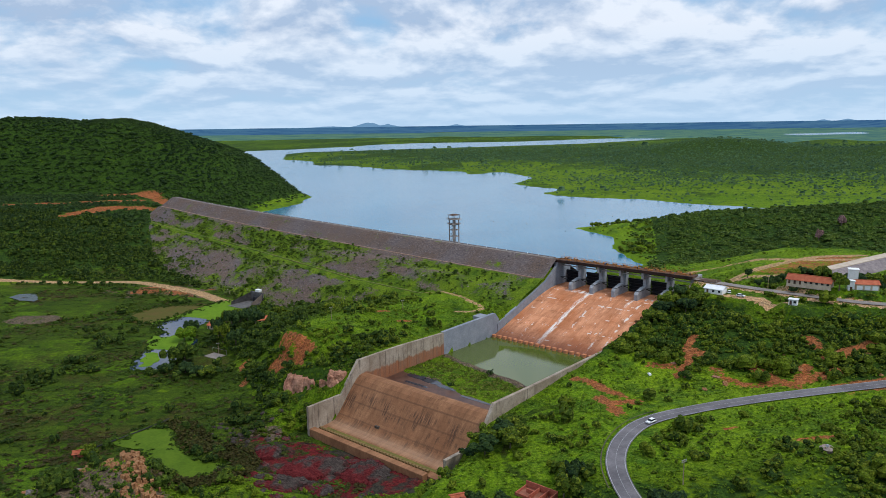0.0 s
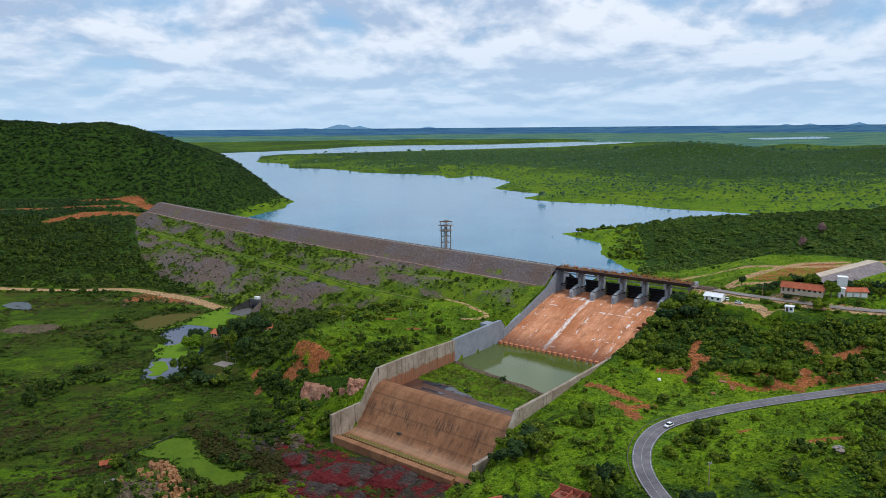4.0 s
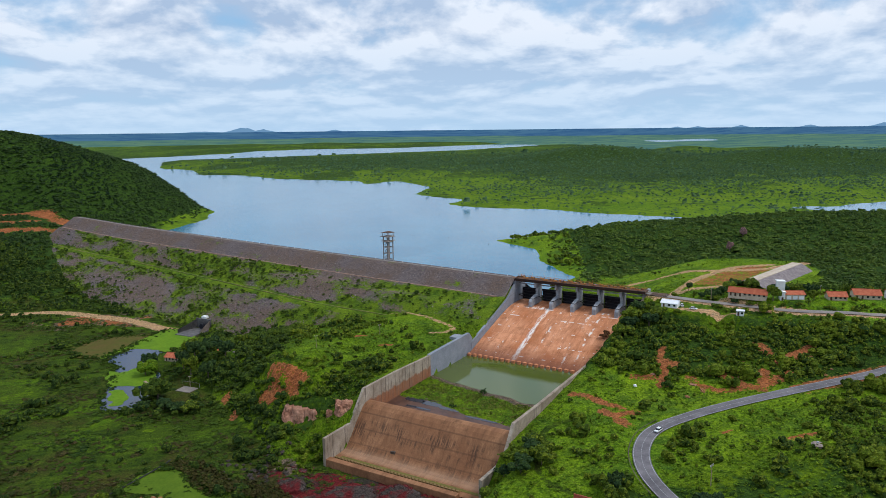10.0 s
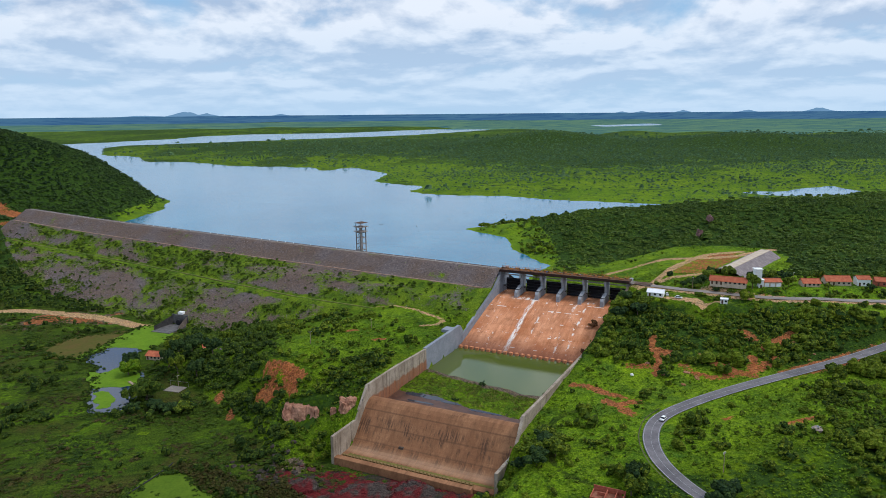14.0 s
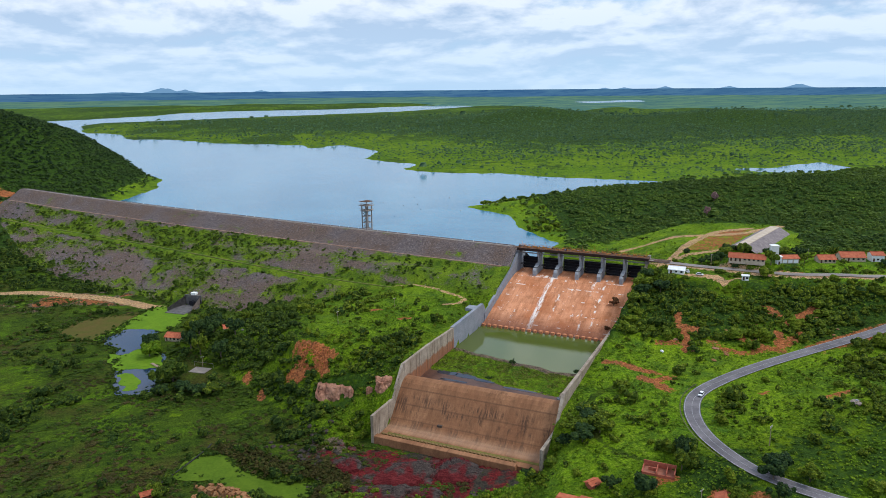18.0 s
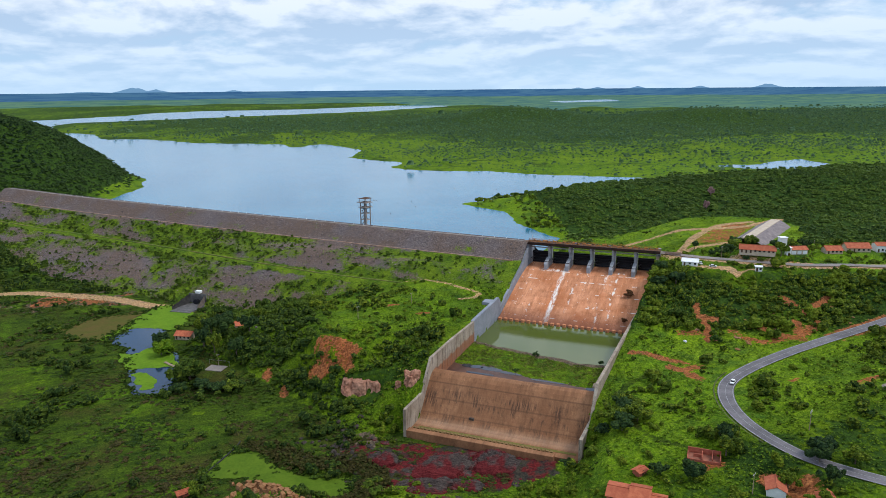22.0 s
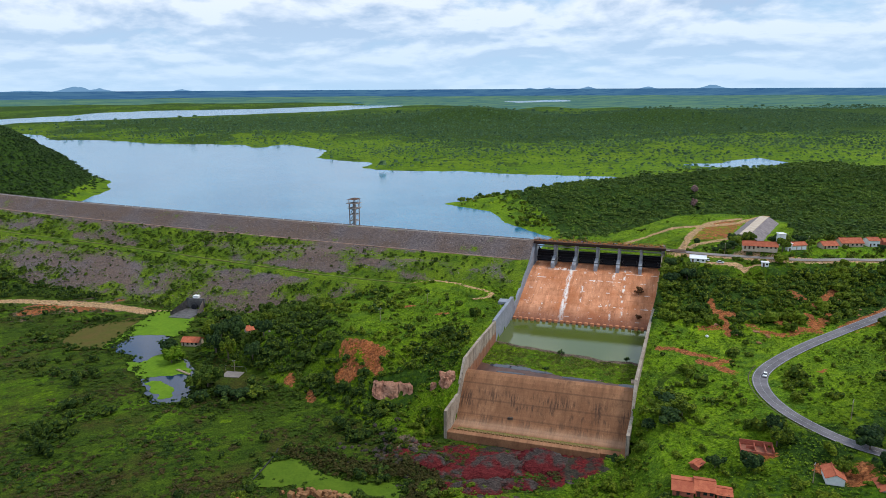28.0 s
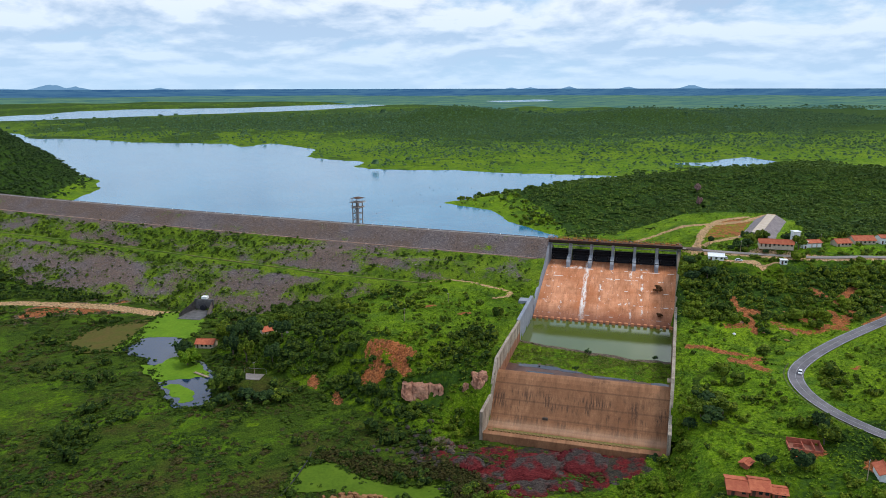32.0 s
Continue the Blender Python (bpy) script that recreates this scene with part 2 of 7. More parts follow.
def chute_material(name, tone_a, tone_b, streak_white, drips=0.0):
    """Stained spillway concrete: rust tones in columns, dark drips, white leached lines along joints."""
    m = Mat(name, 0.9, spec=0.2)
    xyz = m.node("ShaderNodeSeparateXYZ")
    m.link(m.co, xyz.inputs[0])
    u, v = xyz.outputs["X"], xyz.outputs["Y"]
    col = m.mix(m.ramp(m.noise(0.06, 6, 0.65), 0.35, 0.65), tone_a, tone_b)
    col = m.mix(m.math("MULTIPLY", m.ramp(m.noise(0.20, 5, 0.7, (0.05, 1.0, 0.4)), 0.42, 0.64), 0.55), col, tuple(x * 0.62 for x in tone_a))
    col = m.mix(m.math("MULTIPLY", m.ramp(m.noise(0.45, 6, 0.7, (0.08, 1.3, 0.6)), 0.5, 0.72), 0.6), col, tuple(x * 0.45 for x in tone_a))
    col = m.mix(m.math("MULTIPLY", m.ramp(m.noise(0.5, 6, 0.7, (0.10, 1.2, 1.0)), 0.55, 0.75), 0.45), col, tuple(min(1, x * 1.45) for x in tone_b))
    col = m.mix(m.math("MULTIPLY", m.rand(), 0.22), col, tuple(x * 0.6 for x in tone_a))
    blot = m.math("MULTIPLY", m.ramp(m.noise(0.13, 6, 0.7), 0.54, 0.68), m.ramp(m.noise(0.9, 5, 0.7, (0.22, 1.6, 1.0)), 0.42, 0.62))
    col = m.mix(m.math("MULTIPLY", blot, 0.7), col, tuple(x * 0.25 for x in tone_a))

    def near(sock, at, half):
        d = m.math("ABSOLUTE", m.math("SUBTRACT", sock, at), 0.0)
        return m.ramp(m.math("DIVIDE", d, half), 0.35, 1.0, (1, 1, 1), (0, 0, 0))
    if streak_white:
        wob = m.math("MULTIPLY", m.math("SUBTRACT", m.noise(0.16, 4, 0.6), 0.5), 3.2)
        vw = m.math("ADD", v, m.math("ADD", wob, m.math("MULTIPLY", u, -0.02)))
        gate = m.ramp(m.noise(0.45, 5, 0.7, (0.35, 1.0, 1.0)), 0.46, 0.53)
        white = m.math("MULTIPLY", near(vw, 25.5, 1.7), m.ramp(m.noise(0.55, 6, 0.75, (0.10, 1.6, 1.0)), 0.42, 0.50))
        for c in (12.0, 35.0, 53.5, 60.0):
            short = m.math("MULTIPLY", near(vw, c, 0.9), m.ramp(m.noise(0.12, 4, 0.6), 0.52, 0.58))
            white = m.math("MAXIMUM", white, m.math("MULTIPLY", short, gate))
        rows = m.ramp(m.noise(0.22, 5, 0.65, (0.3, 1.0, 1.0)), 0.53, 0.57)
        uw = m.math("ADD", u, m.math("MULTIPLY", wob, 0.12))
        for c in (8.3, 20.2, 33.2, 47.3, 60.2):
            white = m.math("MAXIMUM", white, m.math("MULTIPLY", near(uw, c, 0.55), rows))
        fan = m.math("MULTIPLY", m.math("MULTIPLY", near(uw, 6.5, 3.0), near(v, 19.0, 11.0)), m.ramp(m.noise(0.5, 6, 0.72, (0.3, 1.2, 1.0)), 0.47, 0.55))
        white = m.math("MAXIMUM", white, fan)
        chips = m.math("MULTIPLY", m.ramp(m.noise(0.40, 5, 0.62, (0.45, 1.0, 1.0), 0.5), 0.655, 0.675), m.ramp(m.noise(0.05, 3, 0.5), 0.45, 0.55))
        white = m.math("MAXIMUM", white, chips)
        col = m.mix(m.math("MULTIPLY", white, streak_white), col, (0.72, 0.66, 0.61))
        wet = m.node("ShaderNodeMapRange")
        for key, val in (("From Min", 49.0), ("From Max", 64.5), ("To Min", 0.0), ("To Max", 0.8)):
            wet.inputs[key].default_value = val
        m.link(m.math("ADD", u, wob), wet.inputs["Value"])
        col = m.mix(wet.outputs["Result"], col, (0.135, 0.048, 0.030))
    if drips:
        band = m.math("MAXIMUM", near(u, 174.5, 4.5), m.math("MULTIPLY", near(u, 181.0, 3.5), 0.7))
        dr = m.ramp(m.noise(0.8, 5, 0.75, (0.10, 1.5, 0.15)), 0.47, 0.56)
        blob = m.ramp(m.noise(0.16, 4, 0.6, (1.0, 1.0, 0.5)), 0.42, 0.54)
        col = m.mix(m.math("MULTIPLY", m.math("MULTIPLY", dr, blob), m.math("MULTIPLY", band, drips)), col, (0.055, 0.032, 0.022))
        for c, k in ((169.8, 0.55), (174.6, 0.45), (179.2, 0.4)):
            col = m.mix(m.math("MULTIPLY", near(u, c, 0.35), k), col, (0.09, 0.045, 0.025))
        col = m.mix(m.math("MULTIPLY", near(u, 184.0, 3.6), m.math("MULTIPLY", m.noise(0.4, 5, 0.7, (0.15, 1.3, 1.0)), 0.6)), col, (0.45, 0.30, 0.20))
    g = m.noise(3.0, 5)
    col = m.mix(0.3, col, m.mix(g, (0, 0, 0), (1, 1, 1)), "OVERLAY")
    m.bump(g, 0.4, 0.05)
    return m.color(col)


def maroon_material():
    """Dark ledge rock with fine bedding lines and maroon growth in patches."""
    m = Mat("maroon_rock", 0.95, spec=0.05)
    bed = m.noise(0.8, 6, 0.75, (0.35, 2.4, 1.5))
    col = m.mix(m.ramp(bed, 0.4, 0.62), (0.036, 0.028, 0.025), (0.115, 0.090, 0.080))
    patch = m.ramp(m.noise(0.055, 6, 0.55, dist=0.4), 0.43, 0.49)
    col = m.mix(m.math("MULTIPLY", patch, 0.9), col, m.mix(m.ramp(bed, 0.35, 0.62), (0.085, 0.012, 0.014), (0.190, 0.024, 0.026)))
    m.bump(bed, 1.0, 1.0)
    return m.color(col)


GROUND = ground_material()
SCRUB = leaf_material("scrub_leaves", (0.025, 0.054, 0.010), (0.098, 0.146, 0.010), (0.150, 0.186, 0.016))
FOREST = leaf_material("forest_leaves", (0.014, 0.034, 0.016), (0.034, 0.066, 0.020), (0.052, 0.088, 0.022))
GRASS = leaf_material("tall_grass", (0.058, 0.120, 0.006), (0.104, 0.184, 0.008), (0.140, 0.206, 0.014))
REED = leaf_material("brown_reeds", (0.050, 0.040, 0.014), (0.036, 0.058, 0.009), (0.074, 0.062, 0.022))
# far trees: leaf green paled and blued to paint in distance haze
FARTREE = leaf_material("hazy_far_tree_leaves", (0.038, 0.084, 0.056), (0.076, 0.142, 0.078), (0.098, 0.164, 0.080))
PINK = leaf_material("pink_blossom", (0.22, 0.12, 0.14), (0.29, 0.18, 0.20), (0.30, 0.20, 0.21))
BARK = mottled("bark", (0.10, 0.075, 0.055), (0.17, 0.13, 0.10), 1.5, 0.95)
LAKE = water_material("lake_water", (0.030, 0.150, 0.245), 0.14, 0.35, 0.13, (0.048, 0.190, 0.290))
POOL = water_material("basin_water", (0.082, 0.104, 0.020), 0.03, 0.8, 0.02)
RIVER = water_material("river_water", (0.012, 0.026, 0.060), 0.05, 0.9, 0.03)
ALGAE = mottled("duckweed", (0.062, 0.108, 0.008), (0.084, 0.134, 0.010), 0.12, 0.8, spec=0.05)
WEED = mottled("floating_weed", (0.088, 0.168, 0.010), (0.120, 0.205, 0.012), 0.10, 0.8, spec=0.05)
BROWN_WEED = mottled("brown_weed", (0.098, 0.070, 0.020), (0.072, 0.078, 0.014), 0.1, 0.8, spec=0.05)
CHUTE = chute_material("rust_stained_concrete", (0.47, 0.165, 0.066), (0.70, 0.330, 0.180), 0.95)
OGEE = chute_material("brown_stained_concrete", (0.235, 0.105, 0.050), (0.325, 0.160, 0.080), 0.0, 0.8)
JOINT = mottled("dark_joint", (0.06, 0.045, 0.035), (0.10, 0.075, 0.055), 0.5)
GREY_WALL = mottled("blue_grey_concrete", (0.19, 0.205, 0.24), (0.25, 0.265, 0.30), 0.25, 0.85, fine=1.8)
PALE_WALL = chute_material("weathered_wall_concrete", (0.27, 0.195, 0.130), (0.41, 0.330, 0.245), 0.0)
PIER = mottled("pier_concrete", (0.23, 0.24, 0.265), (0.33, 0.34, 0.36), 0.4, 0.85, fine=2.4)
GATE = mottled("black_gate_steel", (0.012, 0.013, 0.018), (0.022, 0.022, 0.028), 0.5, 0.5, 0.3)
RUST = mottled("rusty_rail", (0.32, 0.11, 0.028), (0.44, 0.19, 0.045), 0.8, 0.8)
DECK = mottled("stained_deck", (0.052, 0.028, 0.020), (0.115, 0.058, 0.034), 0.5, 0.9)
RIPRAP = mottled("riprap_rock", (0.150, 0.124, 0.128), (0.245, 0.205, 0.200), 0.35, 0.95, fine=1.3, fine_mix=0.7, bump=0.4)
ASPHALT = mottled("asphalt", (0.092, 0.084, 0.090), (0.165, 0.150, 0.158), 0.12, 0.9, fine=1.2)
WORN = mottled("worn_road", (0.175, 0.150, 0.135), (0.24, 0.205, 0.18), 0.1, 0.9, fine=1.0)
LINE = mottled("road_paint", (0.26, 0.26, 0.26), (0.42, 0.42, 0.42), 0.8, 0.8)
DIRT = mottled("dirt_track", (0.30, 0.17, 0.12), (0.40, 0.25, 0.18), 0.15, 0.95)
WHITE = mottled("white_paint", (0.70, 0.70, 0.69), (0.80, 0.80, 0.79), 0.5, 0.7)
TILE = mottled("terracotta_tile", (0.34, 0.075, 0.035), (0.48, 0.14, 0.065), 0.5, 0.85, fine=3.0, per_object=0.35)
BRICK = mottled("raw_brick", (0.30, 0.075, 0.045), (0.40, 0.12, 0.07), 0.8, 0.9)
GLASS = mottled("dark_glass", (0.015, 0.018, 0.022), (0.025, 0.028, 0.034), 1.0, 0.1)
STEEL = mottled("grey_steel", (0.25, 0.24, 0.24), (0.36, 0.33, 0.31), 1.0, 0.6, 0.5)
TOWERC = mottled("tower_concrete", (0.24, 0.19, 0.165), (0.33, 0.27, 0.235), 0.6, 0.9)
SAND_ROCK = mottled("orange_rock", (0.23, 0.090, 0.030), (0.38, 0.21, 0.100), 0.35, 0.95, fine=1.5, fine_mix=0.8, bump=0.4, per_object=0.5)
PINK_ROCK = mottled("pink_rock", (0.23, 0.094, 0.055), (0.43, 0.235, 0.155), 0.22, 0.95, fine=0.9, fine_mix=0.75, bump=0.5)
RED_ROCK = maroon_material()
SLATE = mottled("slate_rock", (0.034, 0.027, 0.023), (0.080, 0.066, 0.056), 0.3, 0.95, spec=0.05, fine=1.4, fine_mix=0.6, bump=0.3)
CAR_PAINT = mottled("car_paint", (0.72, 0.72, 0.73), (0.78, 0.78, 0.78), 1.0, 0.25, spec=0.6)
RUBBER = mottled("rubber", (0.02, 0.02, 0.02), (0.035, 0.035, 0.035), 2.0, 0.9)
BLUE = mottled("blue_plastic", (0.03, 0.09, 0.30), (0.05, 0.12, 0.36), 1.0, 0.5)
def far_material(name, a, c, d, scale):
    """Hazy distance: haze mixed into the colours of a glowing, patchy backdrop."""
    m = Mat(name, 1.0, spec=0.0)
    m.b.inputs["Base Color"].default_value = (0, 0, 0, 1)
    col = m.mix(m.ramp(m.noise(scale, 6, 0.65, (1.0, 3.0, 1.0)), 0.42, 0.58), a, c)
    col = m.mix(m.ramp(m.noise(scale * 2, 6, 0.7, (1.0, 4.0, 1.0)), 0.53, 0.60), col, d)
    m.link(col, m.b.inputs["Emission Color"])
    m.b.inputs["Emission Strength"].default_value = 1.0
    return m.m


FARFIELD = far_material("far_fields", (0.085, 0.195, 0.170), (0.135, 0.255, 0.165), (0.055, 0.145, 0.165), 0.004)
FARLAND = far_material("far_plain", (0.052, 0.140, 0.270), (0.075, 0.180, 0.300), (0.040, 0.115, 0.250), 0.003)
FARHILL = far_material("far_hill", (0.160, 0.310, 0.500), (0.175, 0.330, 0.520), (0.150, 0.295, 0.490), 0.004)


# ---- mesh helpers ----
def mesh_object(name, verts, faces, material, parent=None, smooth=False):
    me = bpy.data.meshes.new(name)
    me.from_pydata([tuple(map(float, v)) for v in verts], [], [tuple(map(int, f)) for f in faces])
    me.materials.append(material)
    if smooth:
        me.polygons.foreach_set("use_smooth", [True] * len(me.polygons))
    me.update()
    ob = new(name, me)
    if parent:
        ob.parent = parent
    return ob


def fast_mesh(name, verts, faces, material, attrs=None, smooth=False):
    """One mesh from numpy arrays: faces all of one size."""
    me = bpy.data.meshes.new(name)
    nv, (nf, k) = len(verts), faces.shape
    me.vertices.add(nv)
    me.vertices.foreach_set("co", np.ascontiguousarray(verts, dtype=np.float32).ravel())
    me.loops.add(nf * k)
    me.loops.foreach_set("vertex_index", np.ascontiguousarray(faces, dtype=np.int32).ravel())
    me.polygons.add(nf)
    me.polygons.foreach_set("loop_start", np.arange(0, nf * k, k, dtype=np.int32))
    me.update(calc_edges=True)
    me.polygons.foreach_set("use_smooth", np.full(nf, smooth))
    for key, val in (attrs or {}).items():
        if val.ndim == 1:
            me.attributes.new(key, "FLOAT", "POINT").data.foreach_set("value", val.astype(np.float32))
        else:
            full = val if val.shape[1] == 4 else np.hstack([val, np.ones((nv, 1))])
            me.attributes.new(key, "FLOAT_COLOR", "POINT").data.foreach_set("color", full.astype(np.float32).ravel())
    me.materials.append(material)
    me.validate()
    return new(name, me)


def part(name, bm, material, parent, label=""):
    me = bpy.data.meshes.new(name)
    bm.to_mesh(me)
    bm.free()
    me.materials.append(material)
    ob = new(name, me)
    ob.parent = parent
    if label:
        ob["label"] = label
    return ob


def box(x0, y0, z0, x1, y1, z1, bevel=0.0, bm=None):
    bm = bm or bmesh.new()
    made = bmesh.ops.create_cube(bm, size=1)["verts"]
    for v in made:
        v.co = Vector(((x0 + x1) / 2 + v.co.x * (x1 - x0), (y0 + y1) / 2 + v.co.y * (y1 - y0), (z0 + z1) / 2 + v.co.z * (z1 - z0)))
    if bevel:
        es = list({e for v in made for e in v.link_edges})
        bmesh.ops.bevel(bm, geom=es, offset=bevel, segments=1, affect="EDGES")
    return bm


def cyl(p, q, r, seg=8, r2=None, bm=None):
    bm = bm or bmesh.new()
    p, q = Vector(p), Vector(q)
    m = Matrix.Translation((p + q) / 2) @ (q - p).to_track_quat("Z", "Y").to_matrix().to_4x4()
    bmesh.ops.create_cone(bm, cap_ends=True, segments=seg, radius1=r, radius2=r if r2 is None else r2, depth=(q - p).length, matrix=m)
    return bm


def prism(outline, z0, z1, bm=None):
    """A solid from a plan outline."""
    bm = bm or bmesh.new()
    lo, hi = [bm.verts.new((x, y, z0)) for x, y in outline], [bm.verts.new((x, y, z1)) for x, y in outline]
    bm.faces.new(lo[::-1]); bm.faces.new(hi)
    for i in range(len(outline)):
        j = (i + 1) % len(outline)
        bm.faces.new((lo[i], lo[j], hi[j], hi[i]))
    bmesh.ops.recalc_face_normals(bm, faces=bm.faces)
    return bm


def empty(name, m, label, category, group="", kind=""):
    ob = new(name)
    ob.matrix_world = m
    return tagged(ob, label, category, group, kind)


# ---- lie of the land ----
RNG = np.random.default_rng(7)
TABLE = RNG.random((64, 256, 256)).astype(np.float32)[:6]


def vnoise(x, y, size, k=0):
    """Smooth value noise in -1..1."""
    x, y = np.asarray(x, float) / size + 37.3, np.asarray(y, float) / size + 11.7
    i, j = np.floor(x).astype(int), np.floor(y).astype(int)
    fx, fy = x - i, y - j
    fx, fy = fx * fx * (3 - 2 * fx), fy * fy * (3 - 2 * fy)
    t = TABLE[k % 6]
    a, b = t[i % 256, j % 256], t[(i + 1) % 256, j % 256]
    c, d = t[i % 256, (j + 1) % 256], t[(i + 1) % 256, (j + 1) % 256]
    return ((a * (1 - fx) + b * fx) * (1 - fy) + (c * (1 - fx) + d * fx) * fy) * 2 - 1


def fbm(x, y, size, k=0, n=4):
    return sum(vnoise(x, y, size / 2**i, k + i) / 2**i for i in range(n)) / 1.6


def step(a, b, x):
    t = np.clip((np.asarray(x, float) - a) / (b - a), 0, 1)
    return t * t * (3 - 2 * t)


def poly_dist(x, y, pts, closed=False):
    """Distance to a line, and how far along it (0 to 1)."""
    pts = np.asarray(pts, float)
    best, along = np.full(np.shape(x), 1e9), np.zeros(np.shape(x))
    last = len(pts) if closed else len(pts) - 1
    for i in range(last):
        a, b = pts[i], pts[(i + 1) % len(pts)]
        ab = b - a
        t = np.clip(((x - a[0]) * ab[0] + (y - a[1]) * ab[1]) / max(ab @ ab, 1e-9), 0, 1)
        d = np.hypot(x - a[0] - t * ab[0], y - a[1] - t * ab[1])
        along = np.where(d < best, (i + t) / last, along)
        best = np.minimum(best, d)
    return best, along


def inside(x, y, pts):
    pts = np.asarray(pts, float)
    res = np.zeros(np.shape(x), bool)
    for (x0, y0), (x1, y1) in zip(pts, np.roll(pts, -1, 0)):
        cross = (y0 > y) != (y1 > y)
        res ^= cross & (x < (x1 - x0) * (y - y0) / (y1 - y0 + 1e-12) + x0)
    return res


def curve(pts, n=10):
    """A smooth line through plan points."""
    p = np.asarray(pts, float)
    p = np.vstack([2 * p[0] - p[1], p, 2 * p[-1] - p[-2]])
    out = []
    for i in range(1, len(p) - 2):
        for t in np.arange(n) / n:
            out.append(0.5 * (2 * p[i] + (p[i + 1] - p[i - 1]) * t + (2 * p[i - 1] - 5 * p[i] + 4 * p[i + 1] - p[i + 2]) * t**2
                              + (3 * p[i] - p[i - 1] - 3 * p[i + 1] + p[i + 2]) * t**3))
    out.append(p[-2])
    return np.array(out)


WATER_Z, VALLEY_Z, ROAD_Z = -19.3, -40.0, -13.5
SHORE_SOUTH = [(90, 440), (-330, 860), (-260, 920), (-241, 957), (-222, 1048), (-227, 1150), (-300, 1260), (-560, 1500), (-1000, 2000), (-1300, 2700)]
SHORE_FAR = [(-1250, 3300), (-901, 3541), (-619, 3916), (-526, 4285), (-244, 4527), (420, 4606), (900, 5000), (1900, 5500), (1146, 4566), (657, 3989),
             (34, 3630), (-441, 3356), (-717, 3233), (-753, 3022), (-640, 2490)]
SHORE_NORTH = [(-511, 2362), (-419, 2064), (-331, 2067), (-172, 1838), (20, 1735), (30, 1614), (106, 1714), (161, 1511), (109, 1351), (152, 1266),
               (192, 1227), (140, 1164), (196, 1088), (278, 1052), (342, 984), (409, 933), (473, 890)]
SHORE_BANK = [(447, 873), (341, 825), (243, 792), (181, 780), (143, 772), (173, 704), (164, 661), (159, 639), (166, 562), (120, 500)]
LAKE_LINE = SHORE_SOUTH + SHORE_FAR + SHORE_NORTH + SHORE_BANK
POND_EAST = [(660, 993), (734, 985), (863, 1032), (847, 941), (749, 908), (687, 943)]
LAKE_FAR = [(2134, 4567), (2230, 5000), (2500, 5100), (2900, 5350), (2700, 4800), (2329, 4633)]

# spillway axes: origin at the upper left of the gates, u downstream, v across
SP_O, SP_U, SP_V = np.array((85.2, 440.9)), np.array((-0.6198, -0.7847)), np.array((0.7847, -0.6198))


def to_uv(x, y):
    return (x - SP_O[0]) * SP_U[0] + (y - SP_O[1]) * SP_U[1], (x - SP_O[0]) * SP_V[0] + (y - SP_O[1]) * SP_V[1]


def sp(u, v, z):
    p = SP_O + SP_U * u + SP_V * v
    return (p[0], p[1], z)


def v_left(u):
    return -0.3 - 0.0145 * u


def v_right(u):
    return 82.0 - 0.051 * u


CHUTE_U = [-30, -12, 0, 8, 18, 30, 66, 70, 146, 154, 156.5, 158.5, 161, 163.5, 166, 168, 170, 172, 174, 176, 178, 180, 182, 184, 187, 196]
CHUTE_Z = [-9.5, -7.4, -7.2, -7.8, -9.8, -13.2, -24.6, -26.5, -26.5, -26.0, -23.6, -21.3, -19.6, -18.9, -19.2, -20.5, -22.4, -24.7, -27.1, -29.6, -32.0, -34.0, -35.3, -35.9, -36.1, -36.4]


def chute_z(u):
    return np.interp(u, CHUTE_U, CHUTE_Z)


ROAD_LOW = curve([(300, 304), (250, 288), (216, 279), (191, 274), (163, 269), (136, 263.5), (110, 256), (93, 247.5), (83, 236), (77, 222), (75, 207), (77, 190), (85, 175), (100, 158), (120, 140)], 8)
ROAD_UP = curve([(150, 397), (159, 387.5), (168, 378.5), (179, 368), (192, 357.5), (203, 348.5), (215, 340), (229.5, 334.5), (245.5, 329.5), (260, 325), (310, 312), (400, 298)], 8)
DIRT_ROAD = curve([(-640, 610), (-480, 596), (-383, 598), (-322, 599), (-268, 602), (-223, 579), (-192, 561), (-163, 534), (-140, 524)], 6)
PATH_FIELD = curve([(101, 468), (113, 456), (123, 452), (151, 460), (180, 461), (210, 460), (258, 452), (312, 466)], 6)
PATH_FORK = curve([(158, 392), (172, 402), (188, 413), (206, 430), (225, 445), (255, 463), (285, 466)], 6)
PATH_SIDE = curve([(175, 400), (204, 407), (232, 412)], 5)
PATH_SPUR = curve([(151, 460), (152, 446), (158, 436)], 5)
TRAIL_LOOP = curve([(-30, 470), (0, 455), (20, 440), (33, 420), (37, 407), (30, 400), (22, 400)], 6)
TRAIL_LOW = curve([(70, 270), (55, 266), (49, 255), (42, 236), (44, 222), (52, 212)], 6)
HILL_TRACK = curve([(-640, 810), (-531, 835), (-495, 844), (-458, 853), (-412, 873), (-374, 895), (-343, 884)], 6)
HILL_LOW = curve([(-432, 790), (-425, 805), (-406, 834), (-381, 852), (-350, 864)], 5)
HILL_CUT = curve([(-448, 912), (-413, 926), (-382, 914), (-355, 902)], 5)
GULLY = curve([(133.6, 326), (128, 317), (124.5, 304), (116.6, 293)], 5)
